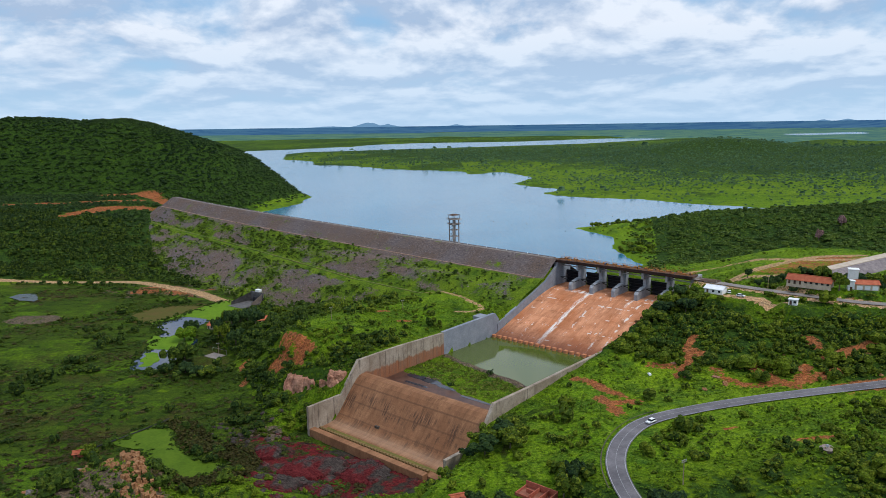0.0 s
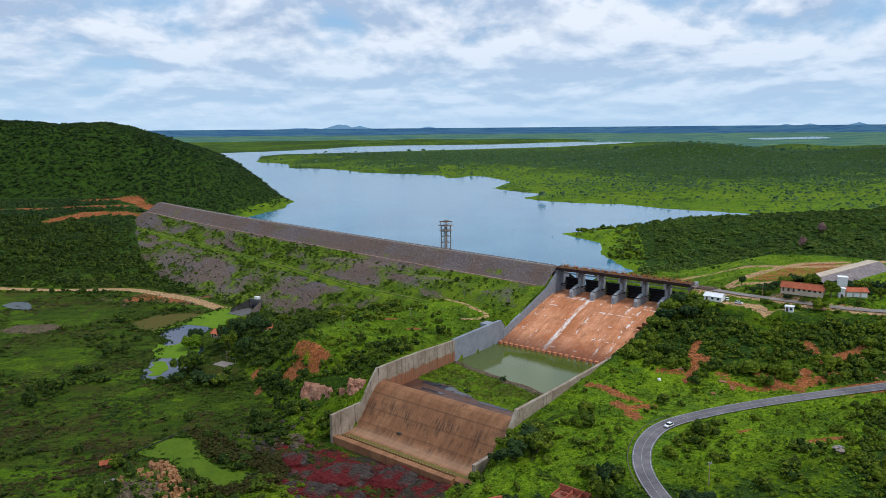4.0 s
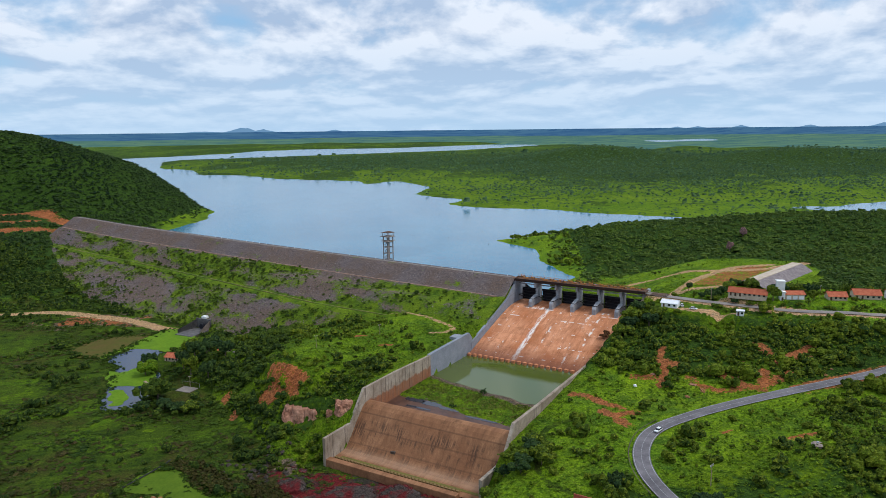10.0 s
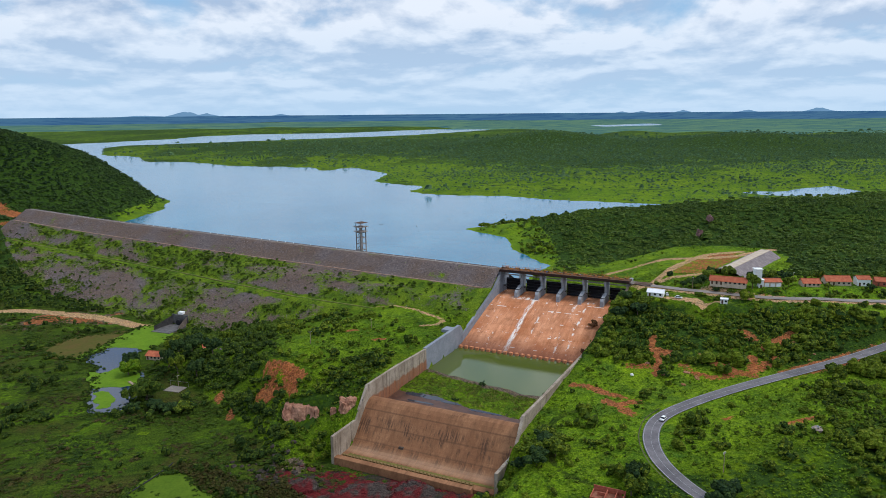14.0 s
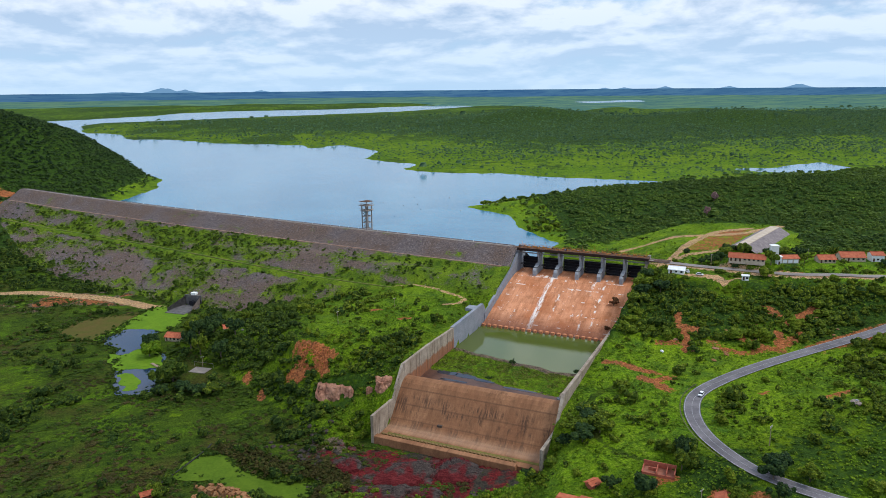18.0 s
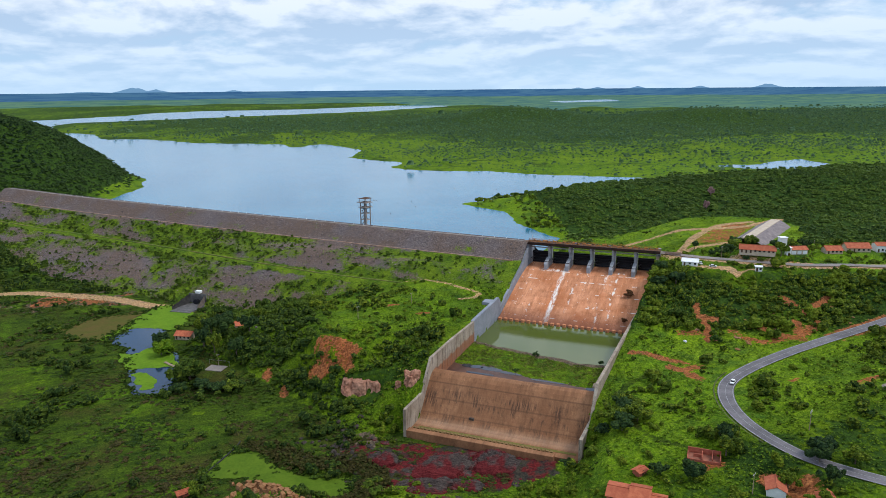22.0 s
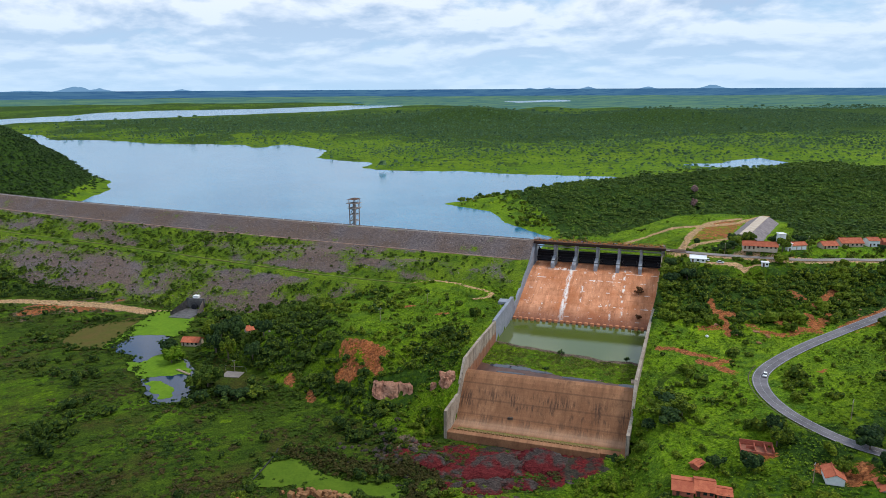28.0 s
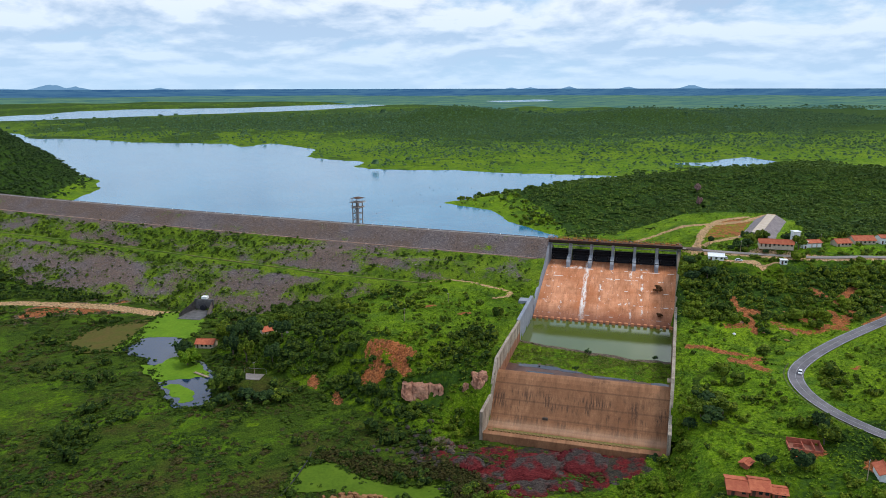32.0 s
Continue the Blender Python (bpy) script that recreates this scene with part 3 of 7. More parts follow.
SCARS = ([(128, 315), (133, 309)], [(75, 293), (80, 289), (85, 281)], [(86, 280), (90, 274)], [(81, 271), (84, 264), (85, 256)], [(84, 266), (94, 269)], [(108, 304), (116, 301)],
         [(133, 296), (134, 289), (138, 283)], [(149, 294), (152, 286), (155, 279)], [(169, 292), (163, 283), (157, 275)], [(180, 315), (180, 307)], [(180, 297), (202, 305)], [(156, 278), (178, 286)], [(140, 281), (150, 280)])
RIDGE_C, RIDGE_E, RIDGE_S = np.array((-56.0, 354.0)), np.array((0.813, -0.581)), np.array((-0.581, -0.813))
FACE_C, FACE_E, FACE_S = np.array((-50.0, 327.5)), np.array((0.86, -0.51)), np.array((-0.51, -0.86))
MOUND_SCAR = [tuple(RIDGE_C + RIDGE_E * a + RIDGE_S * d) for a, d in ((-13, 1), (-6, -1), (1, -1), (6, 0), (12, 1.5), (9, 6), (10, 12), (5, 8), (0, 9), (-5, 13), (-8, 10), (-13, 13))]
SMOOTH = ((-232, 410, 36, 24), (-151, 356, 8.5, 5.5), (-127, 345, 4, 2.5), (-220, 384, 15, 7), (-272, 512, 36, 28), (-281, 480, 20, 12))


def smooth_field(x, y, k=None):
    """Share of even, bushless marsh grass."""
    n = 0.35 * fbm(x, y, 20, 2)
    return np.maximum.reduce([step(1.3, 0.8, np.hypot((x - cx) / a, (y - cy) / b) + n) for cx, cy, a, b in (SMOOTH if k is None else SMOOTH[k])])
DIKE = ((226, 400), (292, 448))


BROWN_FIELD = [(194, 416), (208, 429), (226, 441), (252, 459), (277, 463), (283, 458), (247, 432), (222, 412)]
RISE_WOOD = [(222, 762), (208, 690), (192, 620), (178, 560), (184, 514), (204, 500), (248, 498), (288, 486), (312, 472), (306, 440), (288, 414), (262, 392), (290, 380), (330, 366),
             (420, 330), (900, 300), (900, 930), (470, 860), (340, 815), (262, 785)]


def lake_side(x, y):
    """Distance to the shore, positive on land."""
    d, _ = poly_dist(x, y, LAKE_LINE, True)
    s = np.where(inside(x, y, LAKE_LINE), -d, d)
    far = 1 + np.clip((np.hypot(x - EYE[0], y - EYE[1]) - 900) / 900, 0, 4)
    s = s + 4.5 * far * fbm(x, y, 60, 1) * step(700, 800, y) + 3 * fbm(x, y, 20, 2)
    dp, _ = poly_dist(x, y, POND_EAST, True)
    return np.minimum(s, np.where(inside(x, y, POND_EAST), -dp, dp) + 8 * fbm(x, y, 40, 3))


def bump_at(x, y, cx, cy, rx, ry, turn, h):
    c, s = math.cos(radians(turn)), math.sin(radians(turn))
    a, b = (x - cx) * c + (y - cy) * s, -(x - cx) * s + (y - cy) * c
    return h * np.exp(-((a / rx) ** 2 + (b / ry) ** 2))


def raw_height(x, y):
    x, y = np.asarray(x, float), np.asarray(y, float)
    u, v = to_uv(x, y)
    # east side of the spillway: plateau, slope, lower terrace falling west
    zr = np.interp(0.5 * x + y, [300, 345, 395, 445, 470], [-14.2, -13.8, -5.2, 4.6, 5.2])
    zr = zr - 0.15 * np.clip(75 - x, 0, 55) - 0.42 * np.clip(20 - x, 0, 60) * step(300, 270, y)
    zr = zr + bump_at(x, y, 150, 205, 48, 40, 0, 7.5) + bump_at(x, y, 215, 225, 60, 45, 0, 6)
    zr = np.maximum(zr, VALLEY_Z)
    # west side: the mound beside the basin, then the marshy valley
    vv = -v + 2.3 * np.clip(u - 132, 0, 80) + 0.35 * np.clip(40 - u, 0, 200)
    zl = np.interp(vv, [0, 60, 92, 115, 146, 185, 215], [-14, -12.6, -18.5, -23, -30, -38, VALLEY_Z])
    west = np.interp(y + 0.25 * np.clip(-300 - x, 0, 400) - 75 * step(-440, -330, x) * step(560, 640, y), [560, 610, 700, 860, 930], [VALLEY_Z, -35.5, -22, 2, 8])
    zl = np.maximum(zl, west * step(-110, -300, x) + VALLEY_Z * (1 - step(-110, -300, x)))
    zl = zl + bump_at(x, y, -105, 231, 20, 32, -25, 12) + bump_at(x, y, -145, 180, 45, 45, 0, 8)
    zl = zl + bump_at(x, y, -38, 262, 34, 17, -20, 2.5) 
    along, out = (x - RIDGE_C[0]) * RIDGE_E[0] + (y - RIDGE_C[1]) * RIDGE_E[1], (x - RIDGE_C[0]) * RIDGE_S[0] + (y - RIDGE_C[1]) * RIDGE_S[1]
    zl = zl + np.interp(along, [-34, -13, 0, 13, 19], [0, 12.5, 8.5, 2.8, 0]) * np.interp(out, [-34, -12, -2, 0, 6, 13], [0, 0.6, 1, 1, 0.35, 0])
    along, out = (x - FACE_C[0]) * FACE_E[0] + (y - FACE_C[1]) * FACE_E[1], (x - FACE_C[0]) * FACE_S[0] + (y - FACE_C[1]) * FACE_S[1]
    zl = zl + step(14, 9, np.abs(along)) * np.interp(out, [-12, -3, -1, 1, 7, 18], [0, 2.4, 2.4, -5.2, -4.5, 0])
    zd = zl + (zr - zl) * step(15, 78, v)
    foot = step(182, 190, u) * step(258, 222, u) * step(-34, -8, v) * step(86, 70, v)
    zd = zd + (-38.4 + 1.2 * fbm(x, y, 11, 4) + 0.10 * np.clip(v - 40, 0, 40) - zd) * foot
    # lake side
    s = lake_side(x, y)
    bank = step(915, 800, y) * step(-60, 60, x)
    gentle = np.where(s > 0, np.minimum(0.030 * s, np.minimum(6 + 0.006 * s, 10)), np.maximum(0.12 * s, -9))
    steep = np.where(s > 0, np.minimum(0.235 * s, np.interp(y + 0.15 * (x - 400), [610, 700, 780, 860], [24.5, 19, 9, 3.5])), np.maximum(0.2 * s, -9))
    zu = WATER_Z + gentle + (steep - gentle) * bank
    zu = zu + bump_at(x, y, 430, 600, 175, 75, -22, 15) * step(-5, 60, s) + bump_at(x, y, 620, 480, 220, 95, -25, 11) * step(-5, 60, s)
    zu = zu + step(60, 500, s) * (bump_at(x, y, 860, 2330, 240, 240, 20, 42) + bump_at(x, y, 870, 2300, 620, 340, 20, 4) + bump_at(x, y, 1400, 2020, 240, 240, 10, 38) + bump_at(x, y, 1500, 2020, 620, 340, 10, 5) + bump_at(x, y, 2300, 2200, 900, 500, 0, 12)
                                 + (9 - 7 * step(2600, 3600, y)) * fbm(x, y, 420, 4)) * (1 - bank)
    # wooded hill at the far end of the dam
    prof = np.interp(x - 0.12 * (y - 1050), [-1500, -900, -640, -550, -492, -462, -415, -366, -330, -254, -205], [92, 122, 132, 129, 131, 122, 105, 87, 60, 17, -12])
    dy = (y - 1075 - 0.1 * (x + 400))
    hill = prof * np.exp(-(np.where(dy < 0, dy / 150, dy / 260)) ** 2 * 1.15)
    spur = 0.32 - np.abs(vnoise(x + 0.30 * (y - 1050), 0.18 * y, 62, 3))
    hill = hill + step(10, 60, hill) * (5 * fbm(x, y, 120, 5) + 2 * fbm(x, y, 40, 2) + 15 * spur * step(1.0, 0.75, hill / np.maximum(prof, 1)))
    zu = np.maximum(zu, np.where((x < -120) & (s > 0), WATER_Z - 1 + hill * step(-8, 55, s), -99))
    # one side to the other across the dam
    sn = (x - 85 + y - 448) * 0.7071
    w = step(-12, 14, sn)
    zd = np.where(x < -250, np.maximum(zd, VALLEY_Z - 3 + 1.16 * np.maximum(hill, 0)), zd)
    return zd + (zu - zd) * w


ROAD_LOW_Z = np.interp(np.arange(len(ROAD_LOW)) / 8, range(15), [-4.5, -6.2, -7.8, -8.8, -10.0, -11.2, -12.4, -12.9, -13.2, -13.2, -13.2, -13.2, -13.2, -13.3, -13.4])
ROAD_UP_Z = np.interp(np.linspace(0, 1, len(ROAD_UP)), [0, 0.12, 0.7, 0.85, 1], [7.2, 6.6, 6.5, 5.5, 4.5])


def height(x, y):
    x, y = np.asarray(x, float), np.asarray(y, float)
    z = raw_height(x, y)
    u, v = to_uv(x, y)
    near = step(900, 500, np.hypot(x, y - 350))
    z = z + near * (0.7 * fbm(x, y, 28, 3) + 0.25 * fbm(x, y, 9, 1)) * step(-VALLEY_Z, -VALLEY_Z - 4, -z)
    for cx, cy, cz, r in PADS:
        z = z + (cz - z) * step(r + 6, r, np.hypot(x - cx, y - cy))
    for line, lz, half in ((ROAD_LOW, ROAD_LOW_Z, 4.2), (ROAD_UP, ROAD_UP_Z, 4.0)):
        d, t = poly_dist(x, y, line)
        rz = np.interp(t, np.linspace(0, 1, len(lz)), lz) - 0.25
        z = z + (rz - z) * step(half + (12 if half > 4.1 else 3.5), half, d)
    back = step(-44, -30, u) * step(0, -10, u) * step(4, 18, v) * step(94, 84, v)
    z = z + (0.3 + 0.06 * np.clip(-u - 14, 0, 40) - z) * back
    dd = poly_dist(x, y, DIKE)[0]
    z = z + (np.minimum(z, 5.4) - z) * step(26, 14, dd)
    for p in POND_LINES:
        d = poly_dist(x, y, p, True)[0]
        z = np.where(inside(x, y, p) | (d < 1.5), np.minimum(z, VALLEY_Z + 0.15), z)
    cut = (v > v_left(u) - 1.2) & (v < v_right(u) + 1.2) & (u > -14) & (u < 196)
    z = np.where(cut, np.minimum(z, chute_z(u) - 2.2), z)
    return z


# level ground under the buildings: x, y, z, radius
PADS = [(156, 364, 6.0, 8), (168, 356, 6.0, 8), (196.8, 365, 10.6, 6), (206, 357.5, 10.6, 6), (223, 357, 9.5, 9), (226, 367, 9.5, 6), (252, 354.5, 7.9, 8), (272, 353, 7.9, 9), (290, 346, 7.9, 8), (17, 197, -22.4, 10), (59, 181, -18.6, 6),
        (50, 206, -18.4, 6), (-138, 455, -39.2, 7), (-104, 441, -31.0, 5), (-118, 391, -39.4, 12), (183, 338, 6.2, 5)]

POND_LINES = ([(-123, 284), (-113, 301), (-100, 298), (-95, 284), (-84, 274), (-66, 264), (-70, 253), (-76, 247), (-88, 257), (-99, 265), (-104, 275)],
              [(-182, 462), (-181, 472), (-176, 480), (-172, 498), (-166, 520), (-157, 531), (-136, 523), (-139, 500), (-142, 478), (-152, 470), (-152, 446), (-141, 428), (-138, 410), (-139, 394), (-145, 374), (-158, 377), (-163, 400), (-168, 428), (-172, 448)],
              [(-215, 494), (-203, 512), (-181, 518), (-170, 516), (-178, 494), (-186, 478), (-192, 471), (-206, 479)])


def warp(p):
    """Draws the far land in towards the camera's ground, along the lines of sight."""
    p = np.asarray(p, float).copy()
    c = np.array(EYE)
    d = p - c
    r = np.hypot(d[..., 0], d[..., 1])
    rr = np.where(r > 1800, 1800 + 3000 * (1 - np.exp(-(r - 1800) / 3000)), r)
    return c + d * (rr / np.maximum(r, 1e-6))[..., None]


def axis(fine_lo, fine_hi, d, lo, hi, grow, cap):
    a = list(np.arange(fine_lo, fine_hi + d / 2, d))
    s = d
    while a[-1] < hi:
        s = min(s * grow, max(cap, (a[-1] - fine_hi) * 0.05))
        a.append(a[-1] + s)
    s = d
    b = [a[0]]
    while b[-1] > lo:
        s = min(s * grow, max(cap, (fine_lo - b[-1]) * 0.05))
        b.append(b[-1] - s)
    return np.array(b[::-1][:-1] + a)


GX = axis(-300, 330, 2.3, -9000, 9000, 1.06, 14)
GY = axis(165, 640, 2.3, -900, 9500, 1.05, 13)


def grid_faces(nx, ny):
    i = np.arange(nx * ny).reshape(ny, nx)
    return np.stack([i[:-1, :-1], i[:-1, 1:], i[1:, 1:], i[1:, :-1]], -1).reshape(-1, 4)


def line_mask(x, y, line, half, soft=2.0):
    return step(half + soft, half - soft * 0.4, poly_dist(x, y, line)[0])


def land_cover(x, y, z):
    """What lies on the ground: earth, scrub floor with shade in its tone, marsh / pale track, stones, maroon rock."""
    u, v = to_uv(x, y)
    soil, dark, marsh = np.zeros(x.shape), np.zeros(x.shape), np.zeros(x.shape)
    pale, rock, red = np.zeros(x.shape), np.zeros(x.shape), np.zeros(x.shape)
    n, n2 = fbm(x, y, 45, 2), fbm(x, y, 12, 4)
    pale = np.maximum.reduce([line_mask(x, y, DIRT_ROAD, 4.5), line_mask(x, y, PATH_FIELD, 2.6), line_mask(x, y, PATH_FORK, 2.2), line_mask(x, y, PATH_SIDE, 2.2), 0.8 * line_mask(x, y, ROAD_UP, 5.2, 2.5),
                              0.9 * line_mask(x, y, PATH_SPUR, 1.6), 0.85 * line_mask(x, y, TRAIL_LOOP, 1.0), 0.9 * step(5.5, 3.0, np.hypot((x - 171) * 0.24, y - 349.5 + 0.62 * (x - 171)))])
    soil = np.maximum.reduce([0.85 * line_mask(x, y, HILL_TRACK, 4.0, 3), 0.95 * line_mask(x, y, HILL_LOW, 6.0, 4), 0.9 * line_mask(x, y, HILL_CUT, 10, 8), 0.8 * line_mask(x, y, GULLY, 1.3, 2.6), 0.55 * line_mask(x, y, ROAD_LOW[:30], 5.6, 2.0),
                              *[0.8 * line_mask(x, y, q, 1.9, 4.2) for q in SCARS],
                              0.58 * (inside(x, y, BROWN_FIELD) | (poly_dist(x, y, BROWN_FIELD, True)[0] < 1.5))])
    edge = poly_dist(x, y, MOUND_SCAR, True)[0] * np.where(inside(x, y, MOUND_SCAR), 1, -1)
    soil = np.maximum(soil, 0.80 * step(-2.2, 1.6, edge + 2.8 * n2) * (1 - 0.5 * step(0.15, 0.5, fbm(x, y, 6, 7))))
    for cx, cy, a, b in ((-86, 352, 3, 7), (-93, 372, 3, 7), (197, 356.5, 3, 3), (190, 363, 4, 3), (206, 350, 4, 3), (182, 371, 6, 3), (214, 345, 4, 2.5), (226, 341, 5, 2), (-20, 398, 6, 2), (-6, 380, 5, 2),
                         (60, 187, 4, 3), (66, 176, 6, 5), (118, 238, 4, 2), (140, 222, 8, 2), (48, 201, 8, 3), (145, 168, 9, 3)):
        soil = np.maximum(soil, 0.80 * step(1.75, 0.25, np.hypot((x - cx) / a, (y - cy) / b) + 0.45 * n2))
    marsh = step(VALLEY_Z + 4, VALLEY_Z + 0.8, z) * (x < 0) * (0.55 + 0.5 * step(-0.5, 0.2, n + 0.4))
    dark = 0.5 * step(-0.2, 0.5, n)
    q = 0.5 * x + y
    # where scrub or wood stands dense, shade is put into the floor colour
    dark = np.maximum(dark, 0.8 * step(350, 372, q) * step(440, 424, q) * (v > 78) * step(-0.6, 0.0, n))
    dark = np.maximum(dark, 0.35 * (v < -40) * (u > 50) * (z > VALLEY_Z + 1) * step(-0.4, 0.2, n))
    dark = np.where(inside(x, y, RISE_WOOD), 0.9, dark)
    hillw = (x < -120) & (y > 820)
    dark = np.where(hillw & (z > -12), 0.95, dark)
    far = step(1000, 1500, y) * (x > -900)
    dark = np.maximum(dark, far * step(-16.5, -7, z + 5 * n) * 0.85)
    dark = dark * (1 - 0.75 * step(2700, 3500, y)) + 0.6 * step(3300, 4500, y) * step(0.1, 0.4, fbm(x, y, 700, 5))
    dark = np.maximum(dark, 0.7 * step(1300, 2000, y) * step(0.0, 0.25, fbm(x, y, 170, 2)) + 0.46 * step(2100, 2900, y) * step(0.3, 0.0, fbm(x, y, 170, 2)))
    red = step(1.25, 0.85, np.hypot((x + 30 + 0.2 * (y - 262)) / 36, (y - 262 + 0.28 * (x + 30)) / 17) + 0.5 * n2)
    rock = np.maximum(0.8 * step(1.2, 0.8, np.hypot((x + 104) / 22, (y - 238) / 26) + 0.6 * n2), 0.7 * step(1.2, 0.8, np.hypot((x + 60) / 10, (y - 290) / 8) + 0.5 * n2))
    rock = np.maximum(rock, 0.75 * step(1.2, 0.8, np.hypot((x + 228) / 52, (y - 566) / 20) + 0.9 * n2 + 0.5 * n))
    rock = np.maximum(rock, 0.7 * smooth_field(x, y, slice(5, 6)))
    marsh = np.maximum(marsh, line_mask(x, y, TRAIL_LOW, 1.0, 1.6))
    soil = np.maximum(soil, 0.62 * step(1.2, 0.7, np.hypot((x + 228 + 0.3 * (y - 560)) / 50, (y - 566) / 17) + 0.9 * n2 + 0.5 * n))
    meadow = step(5, 30, (x - 85 + y - 448) * 0.7071) * ((x > -120) | (y > 1350)) + (x < -190) * (y > 880) * (y < 1350) * step(-2, -9, z)
    meadow = meadow * (1 - 0.45 * step(800, 1200, y) - 0.45 * step(1500, 2400, y))
    soft = smooth_field(x, y, slice(0, 4))
    east = (v > 80) * step(205, 222, y) * step(380, 350, q)
    meadow = np.maximum(meadow, 0.95 * east)
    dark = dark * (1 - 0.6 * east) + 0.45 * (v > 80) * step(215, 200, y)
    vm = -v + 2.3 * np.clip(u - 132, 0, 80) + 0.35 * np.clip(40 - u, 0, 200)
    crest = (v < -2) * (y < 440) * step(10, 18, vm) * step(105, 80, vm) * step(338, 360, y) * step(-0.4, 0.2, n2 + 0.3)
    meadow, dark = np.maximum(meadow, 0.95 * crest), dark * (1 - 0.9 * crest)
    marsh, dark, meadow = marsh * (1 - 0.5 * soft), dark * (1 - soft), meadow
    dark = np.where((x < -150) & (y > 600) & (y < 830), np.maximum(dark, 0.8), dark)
    return np.stack([soil, dark, marsh, np.clip(meadow, 0, 1)], -1), np.stack([pale, rock, red], -1)


def build_ground():
    x, y = np.meshgrid(GX, GY)
    z = height(x, y)
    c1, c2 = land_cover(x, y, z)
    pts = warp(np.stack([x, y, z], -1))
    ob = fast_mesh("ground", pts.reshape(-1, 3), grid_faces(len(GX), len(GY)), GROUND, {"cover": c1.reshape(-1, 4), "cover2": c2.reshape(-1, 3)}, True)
    tagged(ob, "green scrubland with red earth and marsh", "ground", kind="structure")
    # the lake lies in the same grid
    s = lake_side(x, y)
    f = grid_faces(len(GX), len(GY))
    sn = ((x - 85 + y - 448) * 0.7071).ravel()
    near = s.ravel() < 35
    ok = near[f].any(1) & (sn[f] > -4).all(1) & (y.ravel()[f] > 440).all(1)
    f = f[ok]
    ids, inv = np.unique(f, return_inverse=True)
    flat = warp(np.stack([x, y, np.full_like(z, WATER_Z)], -1)).reshape(-1, 3)[ids]
    tagged(fast_mesh("water", flat, inv.reshape(-1, 4), LAKE, None, True), "calm blue-grey reservoir lake reflecting clouds", "water", kind="structure")


def sheet(name, outline, z, material, label, category="water", n=22, grow=0.0):
    """A flat sheet with a slightly uneven rim."""
    line = curve(list(outline) + [outline[0]], n)[:-1]
    c = line.mean(0)
    line = c + (line - c) * (1 + grow)
    line = line + np.stack([vnoise(line[:, 0], line[:, 1], 6, 2), vnoise(line[:, 0], line[:, 1], 6, 4)], -1) * 1.5 + np.stack([vnoise(line[:, 0], line[:, 1], 2.3, 3), vnoise(line[:, 0], line[:, 1], 2.3, 5)], -1) * 0.9
    pts = warp(np.array([(a, b, z) for a, b in line]))
    bm = bmesh.new()
    bm.faces.new([bm.verts.new(p) for p in pts])
    bmesh.ops.triangulate(bm, faces=bm.faces)
    bmesh.ops.recalc_face_normals(bm, faces=bm.faces)
    for f in bm.faces:
        if f.normal.z < 0:
            f.normal_flip()
    me = bpy.data.meshes.new(name)
    bm.to_mesh(me); bm.free()
    me.materials.append(material)
    return tagged(new(name, me), label, category, kind="structure")


def ribbon(name, line, z, half, material, label, kind="structure", lift=0.0, shift=0.0, parent=None, gaps=None):
    """A strip along a line, shifted to one side."""
    line = np.asarray(line, float)
    t = np.gradient(line, axis=0)
    t /= np.linalg.norm(t, axis=1)[:, None]
    nrm = np.stack([-t[:, 1], t[:, 0]], -1)
    mid = line + nrm * shift
    z = np.broadcast_to(np.asarray(z, float), (len(line),)) + lift
    a, b = mid + nrm * half, mid - nrm * half
    verts = np.vstack([np.column_stack([a, z]), np.column_stack([b, z])])
    k = len(line)
    faces = [(i, i + k, i + k + 1, i + 1) for i in range(k - 1) if not gaps or i % gaps == 0]
    ob = mesh_object(name, verts, faces, material, parent)
    if not parent:
        tagged(ob, label, "road", kind=kind)
    elif label:
        ob["label"] = label
    return ob


build_ground()
sheet("water_far", LAKE_FAR, -2.5, LAKE, "pale far lake on the plain", n=6)
sheet("water_pond", POND_LINES[0], VALLEY_Z + 0.55, ALGAE, "still pond covered in light green duckweed")
sheet("water_river", POND_LINES[1], VALLEY_Z + 0.5, RIVER, "narrow dark blue river below the outlet")
sheet("water_weed", [(-167, 522), (-157, 531), (-136, 522), (-140, 485), (-144, 472), (-158, 481), (-176, 484), (-184, 469), (-189, 470), (-178, 492)], VALLEY_Z + 0.56, WEED, "bright green floating weed below the outlet")
sheet("water_weed_mid", [(-173, 440), (-163, 438), (-156, 446), (-143, 428), (-141, 410), (-152, 411), (-164, 411), (-170, 424)], VALLEY_Z + 0.56, WEED, "bright green floating weed on the river")
sheet("water_weed_low", [(-163, 406), (-155, 404), (-151, 394), (-151, 384), (-156, 382), (-160, 396)], VALLEY_Z + 0.56, WEED, "patch of green floating weed on the river")
sheet("water_brown", [(-217, 494), (-204, 514), (-180, 520), (-168, 518), (-176, 494), (-184, 478), (-190, 469), (-208, 477)], VALLEY_Z + 0.54, BROWN_WEED, "brown weed on shallow water")
# the puddle's pale grey base paints in the reflected sky
sheet("water_puddle", [(-340, 545), (-338, 562), (-324, 556), (-312, 534), (-325, 536)], VALLEY_Z + 0.6, water_material("sky_grey_puddle", (0.15, 0.17, 0.19), 0.05, 0.9, 0.02), "grey puddle beside the dirt road")


